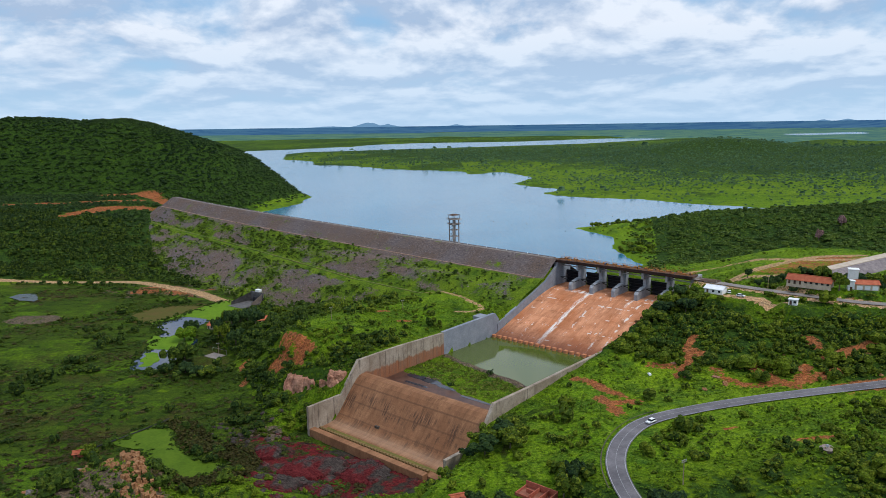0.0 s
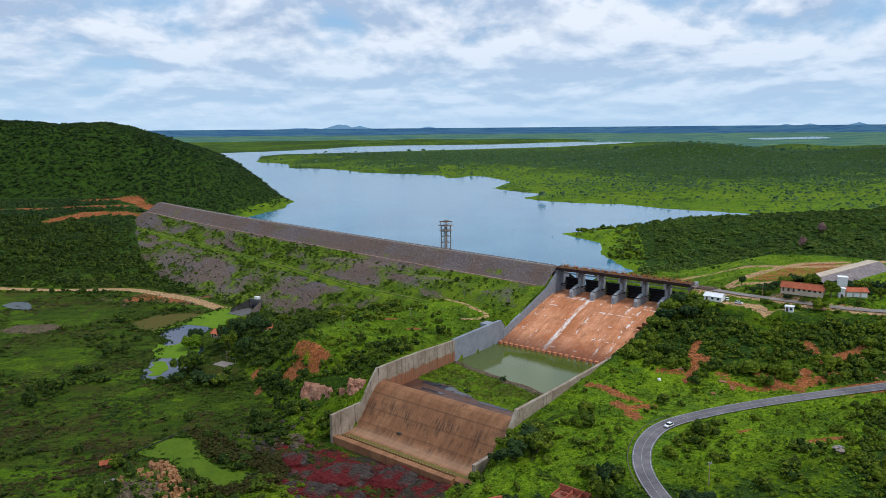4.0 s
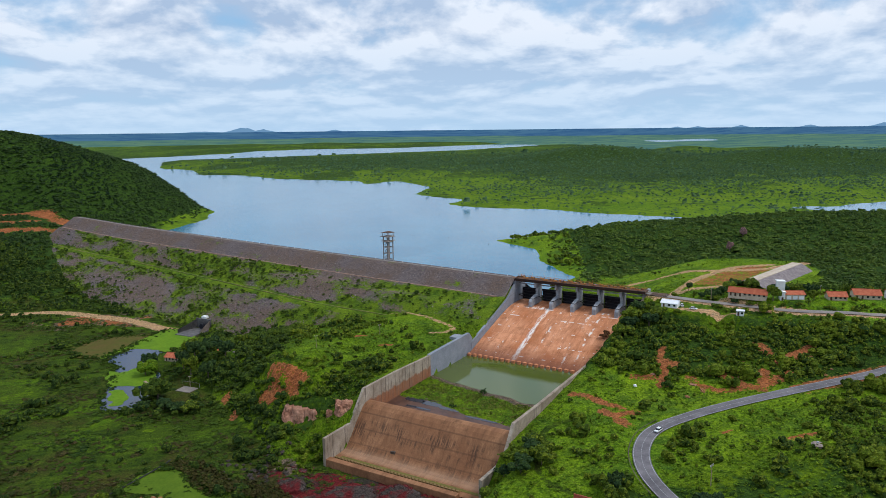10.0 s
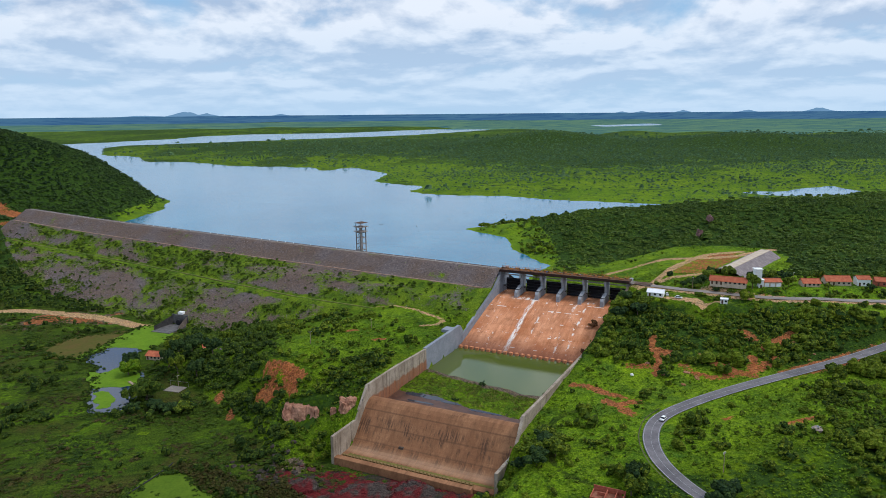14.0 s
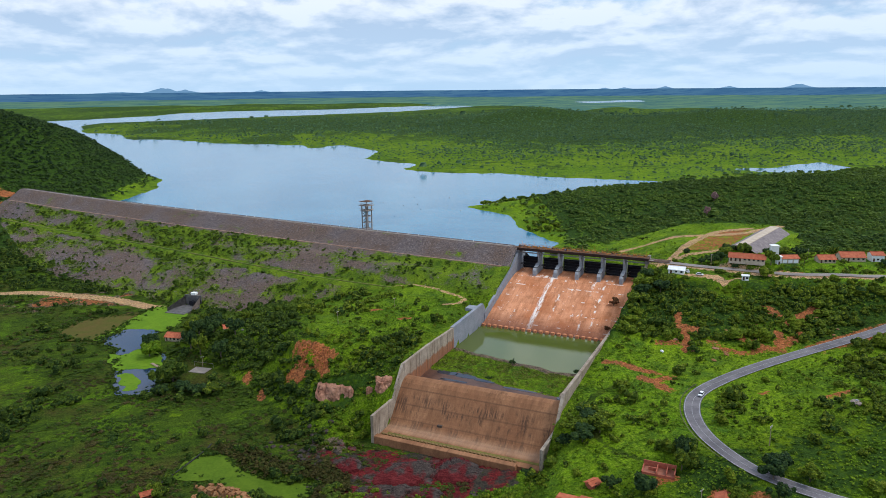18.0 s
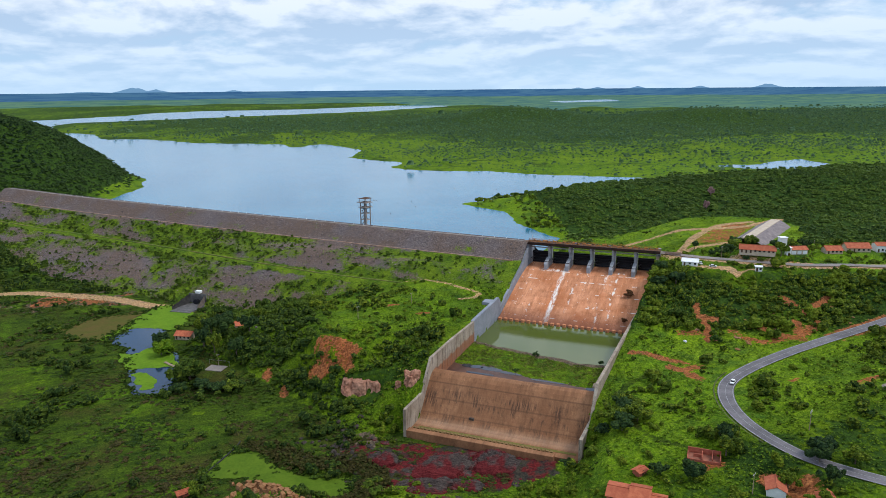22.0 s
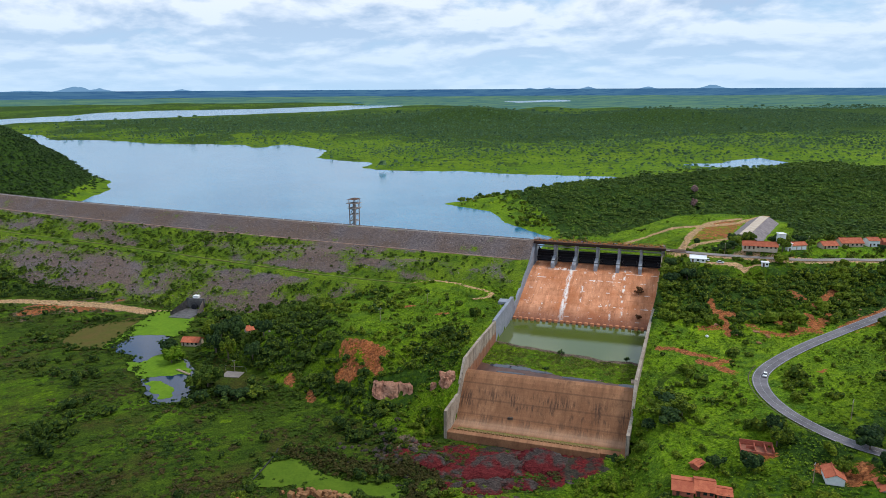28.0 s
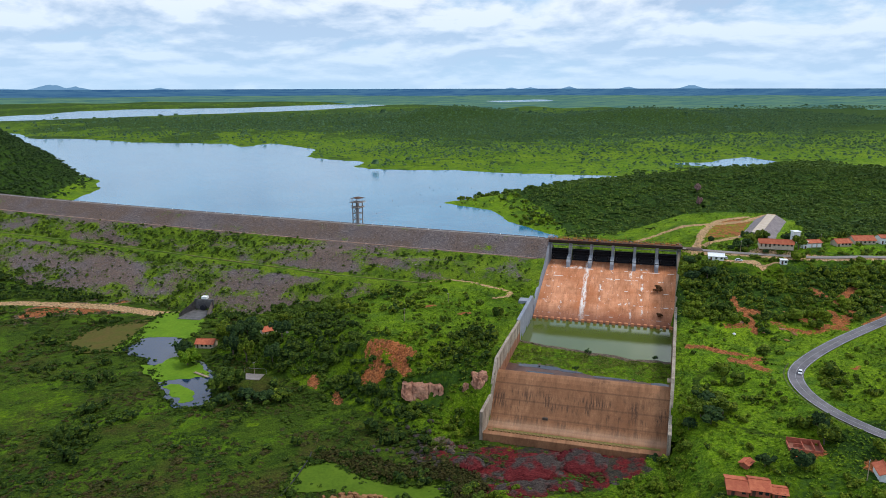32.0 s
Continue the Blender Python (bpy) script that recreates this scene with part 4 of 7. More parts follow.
def far_land():
    """The plain that closes the view and its hills, haze in their glowing colours."""
    a = np.linspace(radians(-75), radians(100), 360)
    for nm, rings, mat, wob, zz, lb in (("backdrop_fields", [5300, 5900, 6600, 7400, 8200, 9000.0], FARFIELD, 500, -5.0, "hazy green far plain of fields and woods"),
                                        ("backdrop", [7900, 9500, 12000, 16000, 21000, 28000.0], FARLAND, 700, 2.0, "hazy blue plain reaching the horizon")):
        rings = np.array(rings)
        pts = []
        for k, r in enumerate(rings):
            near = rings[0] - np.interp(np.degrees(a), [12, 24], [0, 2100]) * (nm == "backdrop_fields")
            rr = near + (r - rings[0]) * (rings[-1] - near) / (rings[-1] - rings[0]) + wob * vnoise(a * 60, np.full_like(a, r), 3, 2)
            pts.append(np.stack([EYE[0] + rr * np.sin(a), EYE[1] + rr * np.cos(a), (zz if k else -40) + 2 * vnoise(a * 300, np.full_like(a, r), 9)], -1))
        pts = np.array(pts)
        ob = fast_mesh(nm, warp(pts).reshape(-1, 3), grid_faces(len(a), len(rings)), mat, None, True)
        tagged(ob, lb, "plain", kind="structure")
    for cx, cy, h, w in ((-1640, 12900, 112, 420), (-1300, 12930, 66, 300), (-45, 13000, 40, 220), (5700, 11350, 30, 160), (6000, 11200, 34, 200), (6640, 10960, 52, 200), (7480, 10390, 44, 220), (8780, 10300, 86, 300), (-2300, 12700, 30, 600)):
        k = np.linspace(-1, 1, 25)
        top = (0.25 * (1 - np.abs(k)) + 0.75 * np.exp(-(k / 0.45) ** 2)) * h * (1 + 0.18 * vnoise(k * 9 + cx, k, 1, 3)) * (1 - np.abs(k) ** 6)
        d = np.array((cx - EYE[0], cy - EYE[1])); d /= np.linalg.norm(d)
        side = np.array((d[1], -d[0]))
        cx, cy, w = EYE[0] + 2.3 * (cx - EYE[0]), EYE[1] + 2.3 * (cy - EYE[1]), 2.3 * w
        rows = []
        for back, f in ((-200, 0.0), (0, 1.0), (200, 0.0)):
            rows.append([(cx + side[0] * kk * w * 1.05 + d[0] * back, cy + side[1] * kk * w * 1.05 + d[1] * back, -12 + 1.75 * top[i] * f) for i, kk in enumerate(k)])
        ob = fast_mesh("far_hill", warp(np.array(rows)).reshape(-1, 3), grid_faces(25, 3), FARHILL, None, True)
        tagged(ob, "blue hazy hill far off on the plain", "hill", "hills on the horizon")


far_land()


# ---- roads ----
def build_roads():
    road = ribbon("road_lower", ROAD_LOW, ROAD_LOW_Z, 3.2, ASPHALT, "grey asphalt country road with painted lines", lift=0.12)
    for shift, gap, nm in ((2.8, None, "edge_line"), (-2.8, None, "edge_line"), (0.0, None, "centre_line")):
        ribbon(nm, ROAD_LOW, ROAD_LOW_Z, 0.09 if shift else 0.05, LINE, "", lift=0.15, shift=shift, parent=road, gaps=gap)
    ribbon("verge_wall", ROAD_LOW[52:84], ROAD_LOW_Z[52:84], 0.16, JOINT, "low concrete edge kerb", lift=0.35, shift=-4.6, parent=road)
    up = ribbon("road_upper", ROAD_UP, ROAD_UP_Z, 2.9, WORN, "worn grey road along the plateau", lift=0.12)
    ribbon("edge_line", ROAD_UP, ROAD_UP_Z, 0.09, LINE, "", lift=0.15, shift=3.0, parent=up)


build_roads()


# ---- earth dam ----
DAM_P, DAM_E, DAM_N = np.array((86.0, 446.0)), np.array((-0.7071, 0.7071)), np.array((-0.7071, -0.7071))
DAM_OFF = [-60, -30, 0, 4.5, 5.5, 19, 22.5, 42, 46, 88, 97, 110]
DAM_Z = [-25, -8, 8.8, 8.8, 8.4, -0.8, -1.2, -15.0, -15.6, -36, -41, -43]


def dam_material():
    m = Mat("dam_slope", 0.95, spec=0.05)
    veg = m.attr("veg").outputs["Fac"]
    fin, mid = m.noise(0.6, 5, 0.7), m.noise(0.11, 6, 0.65)
    rock = m.mix(m.ramp(fin, 0.32, 0.68), (0.100, 0.082, 0.084), (0.186, 0.157, 0.156))
    rock = m.mix(m.math("MULTIPLY", m.ramp(m.noise(0.03, 5, 0.65), 0.36, 0.56), 0.8), rock, (0.142, 0.098, 0.076))
    rock = m.mix(m.ramp(m.noise(0.9, 4, 0.7), 0.56, 0.66), rock, (0.076, 0.064, 0.070))
    grass = m.mix(m.ramp(mid, 0.35, 0.62), (0.046, 0.092, 0.009), (0.122, 0.182, 0.012))
    grass = m.mix(m.ramp(fin, 0.54, 0.76), grass, (0.085, 0.120, 0.022))
    k = m.math("ADD", veg, m.math("ADD", m.math("MULTIPLY", m.math("SUBTRACT", mid, 0.5), 1.1), m.math("MULTIPLY", m.math("SUBTRACT", fin, 0.5), 1.1)))
    grit = m.noise(1.0, 4, 0.75)
    col = m.mix(m.ramp(k, 0.36, 0.62), rock, grass)
    col = m.mix(1.0, col, m.ramp(grit, 0.36, 0.66, (0.50, 0.50, 0.52), (1.42, 1.38, 1.30)), "MULTIPLY")
    m.bump(m.mix(0.5, fin, grit), 1.0, 0.7)
    return m.color(col)


def dam_shift(s, off):
    """The lower berm swings out towards the spillway."""
    return np.interp(s, [0, 60, 130, 250, 350], [8, 11, 14, 5, 0]) * step(24, 42, off) * np.interp(off, [62, 86], [1, 0])


def dam_z(s, off):
    return np.interp(off - dam_shift(s, off), DAM_OFF, DAM_Z) + 1.0 * step(450, 590, s)


def dam_veg(s, off):
    """How green the slope is: bare rock band on top, patchy below, green near the spillway."""
    o = off - dam_shift(s, off)
    base = np.interp(o, [0, 19, 21, 24, 30, 40, 43, 47.5, 50, 62, 80, 95], [0.08, 0.08, 0.3, 0.54, 0.49, 0.46, 0.98, 0.95, 0.47, 0.39, 0.40, 0.60])
    right = step(150, 40, s) * (off > 21)
    end = step(520, 575, s) * (off < 40) * 0.45
    calm = np.where((o > 42.5) & (o < 48), 0.3, 1.0)
    return base + 0.34 * right - end + calm * (0.52 * fbm(s * 0.5, off * 1.6, 11, 1) + 0.26 * fbm(s * 0.35, off * 1.6, 46, 4))


def build_dam():
    dam = empty("earth_dam", Matrix.Translation((86.0, 446.0, -20.0)), "long rock-faced earth dam with grassy berms", "dam")
    s = np.arange(0, 604, 2.0)
    off = np.concatenate([np.array([-60, -30, -8, 0.0]), np.arange(1.5, 111, 1.8)])
    ss, oo = np.meshgrid(s, off)
    z = dam_z(ss, oo) + (0.30 * fbm(ss, oo, 6, 2) + 0.4 * fbm(ss, oo, 25, 3)) * (oo > 6)
    z = z - 30 * step(592, 604, ss)
    ss = ss + (-1.6 - 0.105 * np.clip(oo, -12, 200)) * np.clip(1 - ss / 80, 0, 1)
    xy = DAM_P + ss[..., None] * DAM_E + oo[..., None] * DAM_N
    bend = 14 * np.sin(np.clip(ss / 600, 0, 1) * math.pi) * 0.35
    xy = xy + bend[..., None] * DAM_N
    pts = np.dstack([xy, z]).reshape(-1, 3) - np.array((86.0, 446.0, -20.0))
    ob = fast_mesh("embankment", pts, grid_faces(len(s), len(off))[:, ::-1], dam_material(), {"veg": dam_veg(ss, oo).ravel()}, True)
    ob.parent = dam

    def strip(name, o0, o1, lift, material, label, thick=0.0, low=0):
        t = s[(s < 588) & (s > low)]
        mid = (o0 + o1) / 2
        out = dam_shift(t, mid + 6) if mid > 40 else 0 * t
        a = t[:, None] * DAM_E + (o0 + out + 4.9 * np.sin(np.clip(t / 600, 0, 1) * math.pi))[:, None] * DAM_N
        b = a + DAM_N * (o1 - o0)
        zz = dam_z(t, mid + out) + 20 + lift
        k = len(a)
        rows = [np.column_stack([a, zz - thick]), np.column_stack([a, zz]), np.column_stack([b, zz]), np.column_stack([b, zz - thick])]
        f = [(j * k + i, (j + 1) * k + i, (j + 1) * k + i + 1, j * k + i + 1) for j in range(3) for i in range(k - 1)]
        me = mesh_object(name, np.vstack(rows), f, material, dam)
        me["label"] = label
    strip("parapet", 0.1, 0.4, 0.4, RIPRAP, "low stone parapet along the crest", 0.8)
    strip("crest_road", 1.0, 3.4, 0.05, WORN, "narrow dirt road along the crest", 0.3)
    strip("berm_track", 20.5, 21.3, 0.35, DIRT, "pinkish dirt track on the upper berm", 0.9)
    strip("berm_track", 43.8, 44.5, 0.5, mottled("grassy_track", (0.20, 0.17, 0.05), (0.10, 0.16, 0.02), 0.08), "thin ochre track on the lower berm", 0.9, 60)
    post = cyl((0, 0, 0), (0, 0, 0.9), 0.14, 6)
    first = None
    for i, d in enumerate(np.arange(6, 580, 9.0)):
        p = DAM_E * d + DAM_N * (0.8 + 4.9 * math.sin(d / 600 * math.pi))
        if first is None:
            first = part("guard_post", post, WHITE, dam, "small pale guard post")
            ob = first
        else:
            ob = new("guard_post", first.data)
            ob.parent = dam
        ob.location = (p[0], p[1], 28.7)
    return dam


build_dam()


# ---- spillway ----
def spillway_frame():
    m = Matrix.Identity(4)
    m[0][0], m[1][0] = SP_U
    m[0][1], m[1][1] = SP_V
    m[0][3], m[1][3] = SP_O
    return m


SPILL = empty("spillway", spillway_frame(), "gated concrete spillway with rust-stained chute and basin", "spillway")


def slab_piece(u0, u1, c0, c1, gap, thick, lift, material, name, profile=chute_z):
    """One slab of the chute floor between two lines across and two shares of the width."""
    bm = bmesh.new()
    top, low = [], []
    for u, c in ((u0 + gap, c0), (u0 + gap, c1), (u1 - gap, c1), (u1 - gap, c0)):
        w = v_right(u) - v_left(u)
        v = v_left(u) + w * c + (gap if c == c0 else -gap)
        z = float(profile(u)) + lift
        top.append(bm.verts.new((u, v, z)))
        low.append(bm.verts.new((u, v, z - thick)))
    bm.faces.new(top)
    for i in range(4):
        bm.faces.new((top[i], low[i], low[(i + 1) % 4], top[(i + 1) % 4]))
    bmesh.ops.recalc_face_normals(bm, faces=bm.faces)
    return part(name, bm, material, SPILL)


def build_chutes():
    # bed under the slabs
    us = np.array([-30, -12, -4, 0, 4, 8, 13, 18, 24, 30, 48, 66, 70, 110, 146] + CHUTE_U[9:-1], float)
    bm = bmesh.new()
    rows = [[bm.verts.new((u, v, float(chute_z(u)) - 0.12)) for v in np.linspace(v_left(u) - 1, v_right(u) + 1, 3)] for u in us]
    for a, b in zip(rows, rows[1:]):
        for i in range(2):
            bm.faces.new((a[i], b[i], b[i + 1], a[i + 1]))
    part("bed", bm, JOINT, SPILL, "dark joints and bed of the chutes")
    cuts = [-12, -4, 2, 8, 14, 20, 26, 33, 40, 47, 54, 60, 66]
    for u0, u1 in zip(cuts, cuts[1:]):
        for k in range(11):
            slab_piece(u0, u1, k / 11, (k + 1) / 11, 0.035, 0.4, 0.02 * random.random(), CHUTE, "chute_slab")
    cuts = CHUTE_U[9:-1]
    for u0, u1 in zip(cuts, cuts[1:]):
        for k in range(9):
            slab_piece(u0, u1, k / 9, (k + 1) / 9, 0.012, 0.4, 0.01 * random.random(), OGEE, "ogee_slab")


def wall_part(name, tops, side, thick, base, material, label, outset=0.0):
    """A side wall: its top line is given by (u, z)."""
    tops = [(u, z) for u, z in tops]
    us = sorted({u for u, _ in tops} | set(np.arange(tops[0][0] + 4, tops[-1][0], 6.0)))
    bm = bmesh.new()
    rows = []
    for u in us:
        zt = float(np.interp(u, [a for a, _ in tops], [b for _, b in tops]))
        zb = base(u)
        v0 = v_left(u) - outset if side < 0 else v_right(u) + outset
        v1 = v0 + side * thick
        rows.append([bm.verts.new(p) for p in ((u, v0, zb), (u, v0, zt), (u, v1, zt), (u, v1, zb))])
    for a, b in zip(rows, rows[1:]):
        for i in range(3):
            bm.faces.new((a[i], b[i], b[i + 1], a[i + 1]))
    bm.faces.new(rows[0]); bm.faces.new(rows[-1])
    bmesh.ops.recalc_face_normals(bm, faces=bm.faces)
    return part(name, bm, material, SPILL, label)


def wall_material():
    """Pale wall concrete: dark runs from the top, flaking, a rust-brown tide band above the old water line."""
    m = Mat("stained_wall_concrete", 0.9, spec=0.2)
    xyz = m.node("ShaderNodeSeparateXYZ")
    m.link(m.co, xyz.inputs[0])
    u, z = xyz.outputs["X"], xyz.outputs["Z"]
    col = m.mix(m.ramp(m.noise(0.12, 6, 0.65), 0.36, 0.64), (0.235, 0.180, 0.130), (0.40, 0.335, 0.265))
    col = m.mix(m.math("MULTIPLY", m.ramp(m.noise(0.7, 6, 0.75, (1.0, 1.0, 0.7)), 0.5, 0.7), 0.6), col, (0.17, 0.13, 0.10))
    runs = m.ramp(m.noise(0.75, 6, 0.75, (1.0, 1.0, 0.05)), 0.55, 0.64)
    col = m.mix(m.math("MULTIPLY", runs, 0.75), col, (0.050, 0.036, 0.030))
    low = m.math("MULTIPLY", m.math("MAXIMUM", m.math("SUBTRACT", u, 165.0), 0.0), 1.45)
    tide = m.math("ADD", m.math("SUBTRACT", -18.7, m.math("ADD", z, low)), m.math("MULTIPLY", m.math("SUBTRACT", m.noise(0.35, 5, 0.7, (1.0, 1.0, 0.25)), 0.5), 5.0))
    col = m.mix(m.math("MULTIPLY", m.ramp(tide, 0.0, 1.0), 0.85), col, m.mix(m.ramp(m.noise(0.5, 5, 0.7, (1.0, 1.0, 0.1)), 0.4, 0.62), (0.30, 0.105, 0.042), (0.20, 0.090, 0.050)))
    g = m.noise(2.6, 5, 0.7)
    col = m.mix(0.4, col, m.mix(g, (0, 0, 0), (1, 1, 1)), "OVERLAY")
    m.bump(g, 0.6, 0.1)
    return m.color(col)


def build_walls():
    low = lambda u: float(chute_z(u)) - 3
    deep = lambda u: -40.5 if u > 150 else -29.0
    stained = wall_material()
    wall_part("chute_wall", [(-14, 8.6), (-1, 8.6), (0.5, 5.0), (12, -2.6), (30, -8.8), (62, -18.6)], -1, 1.6, low, GREY_WALL, "sloping blue-grey chute wall")
    wall_part("chute_wall", [(-8, 5.0), (-4, 4.4), (0, 2.0), (6, -2.6), (12, -4.6), (30, -9.8), (61, -20.0)], 1, 1.6, low, PALE_WALL, "weathered chute wall beside the wooded slope")
    wall_part("basin_wall", [(60.5, -16.0), (64, -12.1), (108, -12.8)], -1, 1.8, deep, GREY_WALL, "tall blue-grey basin wall", 0.25)
    left = wall_part("basin_wall", [(108, -13.1), (140, -12.0), (166.5, -12.1), (177.2, -25.2), (195.5, -25.4)], -1, 1.3, deep, stained, "pale basin wall stained brown with water")
    right = wall_part("basin_wall", [(58, -16.5), (64, -11.6), (90, -11.4), (144, -12.4), (168.5, -12.4), (177.4, -25.2), (195.5, -25.4)], 1, 1.4, deep, stained, "dark weathered basin wall with flaking concrete")
    for u in np.arange(110, 166, 6.2):
        v = v_left(u)
        part("wall_rib", box(u - 0.18, v - 0.05, -24, u + 0.10, v + 0.10, float(np.interp(u, [108, 167], [-13.4, -12.4]))), stained, left)
    for u in np.arange(92, 166, 6.2):
        v = v_right(u)
        part("wall_rib", box(u - 0.18, v - 0.10, -26, u + 0.10, v + 0.05, float(np.interp(u, [90, 166], [-11.8, -12.7]))), stained, right)
    part("buttress", box(84, 78.5, -20, 90.5, 83.5, -11.0, 0.15), PIER, SPILL, "dark concrete buttress block")
    part("buttress", box(69, -8.5, -20, 75.5, -2.8, -12.2, 0.15), GREY_WALL, SPILL, "blue-grey concrete buttress block")
    part("end_bracket", box(163.5, 72.0, -15.4, 167.0, 73.6, -14.6, 0.08), PALE_WALL, SPILL)


def build_gates():
    pitch, first_v = 14.1, 12.9
    for k in range(5):
        v = first_v + pitch * k
        bm = bmesh.new()
        side = [(7.0, -9.6), (7.0, -4.2), (6.0, -3.0), (-1.5, -1.4), (-6.5, -1.4), (-6.5, -9.6)]
        a, b = [bm.verts.new((u, v - 1.15, z)) for u, z in side], [bm.verts.new((u, v + 1.15, z)) for u, z in side]
        bm.faces.new(a); bm.faces.new(b[::-1])
        for i in range(len(side)):
            j = (i + 1) % len(side)
            bm.faces.new((a[i], b[i], b[j], a[j]))
        bmesh.ops.recalc_face_normals(bm, faces=bm.faces)
        bmesh.ops.bevel(bm, geom=list(bm.edges), offset=0.12, segments=1, affect="EDGES")
        pier = part("pier", bm, PIER, SPILL, "grey concrete gate pier with bulky foot")
        part("column", box(-11.0, v - 0.95, -8.5, -4.2, v + 0.95, 7.7, 0.1), PIER, pier)
        part("band", box(-2.0, v - 1.25, -2.9, 5.4, v + 1.25, -2.6), GATE, pier, "dark steel anchor band")
        part("bracket", box(-4.4, v - 0.7, 3.4, -1.2, v + 0.7, 7.6, 0.1), PIER, pier)
    for v0, v1, top in ((-2.6, -0.4, 8.4), (82.0, 84.0, 7.4)):
        part("abutment", box(-16, v0, -9.5, 0.2 if v0 < 0 else -4.0, v1, top, 0.15), GREY_WALL if v0 < 0 else PIER, SPILL, "grey concrete gate abutment")
    edges = [-0.4] + [first_v + pitch * k for k in range(5)] + [82.0]
    for a, b in zip(edges, edges[1:]):
        a, b = a + (1.0 if a > 0 else 0.1), b - (1.0 if b < 82 else 0.1)
        bm = bmesh.new()
        arc = [(-10.2 - 3.4 * math.cos(t) + 1.6, -7.3 + 8.2 * (i / 8)) for i, t in enumerate(np.linspace(-0.6, 0.9, 9))]
        front, back = [[bm.verts.new((u - d, v, z)) for v in (a, b)] for d in (0,) for u, z in arc], [[bm.verts.new((u - 0.5, v, z)) for v in (a, b)] for u, z in arc]
        for grid, flip in ((front, False), (back, True)):
            for p, q in zip(grid, grid[1:]):
                bm.faces.new((p[0], p[1], q[1], q[0]) if not flip else (p[0], q[0], q[1], p[1]))
        bm.faces.new((front[-1][0], front[-1][1], back[-1][1], back[-1][0]))
        bmesh.ops.recalc_face_normals(bm, faces=bm.faces)
        gate = part("gate", bm, GATE, SPILL, "black steel radial gate, closed")
        for i in (1, 3, 5, 7):
            u, z = arc[i]
            part("girder", box(u - 0.05, a + 0.1, z - 0.2, u + 0.75, b - 0.1, z + 0.2), GATE, gate)
        for vv in (a + 2.0, b - 2.0):
            for zz in (-5.5, -3.0):
                part("arm", cyl((-9.6, vv, zz), (-2.2, vv - (0.8 if vv < (a + b) / 2 else -0.8), -2.4), 0.28, 6), GATE, gate)
        part("cross_beam", box(-4.6, a - 0.3, 4.5, -3.8, b + 0.3, 5.1), PIER, SPILL, "grey concrete cross beam over the gate")
        part("bridge_girder", box(-8.6, a - 0.2, 4.9, -8.1, b + 0.2, 7.7), GATE, SPILL, "black steel bridge girder under the deck")
    deck = part("deck", box(-8.0, -2.6, 7.7, 0.0, 84.6, 8.6, 0.08), DECK, SPILL, "stained deck slab over the gates")
    part("fascia", box(0.0, -2.6, 7.1, 0.35, 84.6, 8.75), mottled("rusty_fascia", (0.016, 0.010, 0.009), (0.045, 0.020, 0.013), 0.4), deck, "dark rust-streaked deck edge")
    part("approach", box(-9.0, 84.6, 6.4, -1.5, 97.0, 7.0, 0.05), DECK, SPILL, "short concrete approach to the deck")
    for vv in (84.8, 96.6):
        part("approach_rail", box(-1.9, vv, 7.0, -1.6, vv + 0.2, 8.1), PIER, SPILL)
    part("approach_rail", box(-1.9, 84.8, 7.9, -1.6, 96.8, 8.2), PALE_WALL, SPILL)
    rail = None
    for u in (-7.8, -0.2):
        for z in (9.15, 9.7):
            part("rail", box(u - 0.06, -2.4, z - 0.05, u + 0.06, 84.4, z + 0.05), RUST, deck, "rusty orange handrail")
        for v in np.arange(-2.2, 84.5, 2.35):
            if rail is None:
                rail = part("rail_post", box(-0.08, -0.08, 0, 0.08, 0.08, 1.15), RUST, deck)
                ob = rail
            else:
                ob = new("rail_post", rail.data)
                ob.parent = deck
            ob.location = (u, v, 8.6)
    for i, v in enumerate(np.arange(1.5, 82, 3.3)):
        u = -5.9 + 2.6 * (i % 2)
        hoist = part("hoist", box(u, v, 8.6, u + 1.2, v + 0.9, 9.4, 0.12), RUST if i % 3 else DECK, SPILL, "small rusty gate hoist on the deck")
        part("drum", cyl((u + 0.6, v + 0.9, 9.1), (u + 0.6, v + 2.0 + 0.5 * (i % 3), 9.1), 0.38, 8), RUST, hoist)
        part("gearbox", box(u + 0.2, v + 0.15, 9.4, u + 0.9, v + 0.7, 9.75 + 0.25 * (i % 2), 0.08), DECK if i % 2 else RUST, hoist)
    for v in (30.0, 38.5, 52.0):
        part("hoist_cover", box(-4.2, v, 8.6, -3.3, v + 1.0, 9.5, 0.15), BLUE, SPILL, "blue hoist cover on the deck")
    for v in np.arange(1, 84, 8.2):
        part("davit", cyl((-7.0, v, 8.6), (-8.3, v - 1.6, 12.0), 0.06, 5), RUST, SPILL, "thin leaning davit rod")


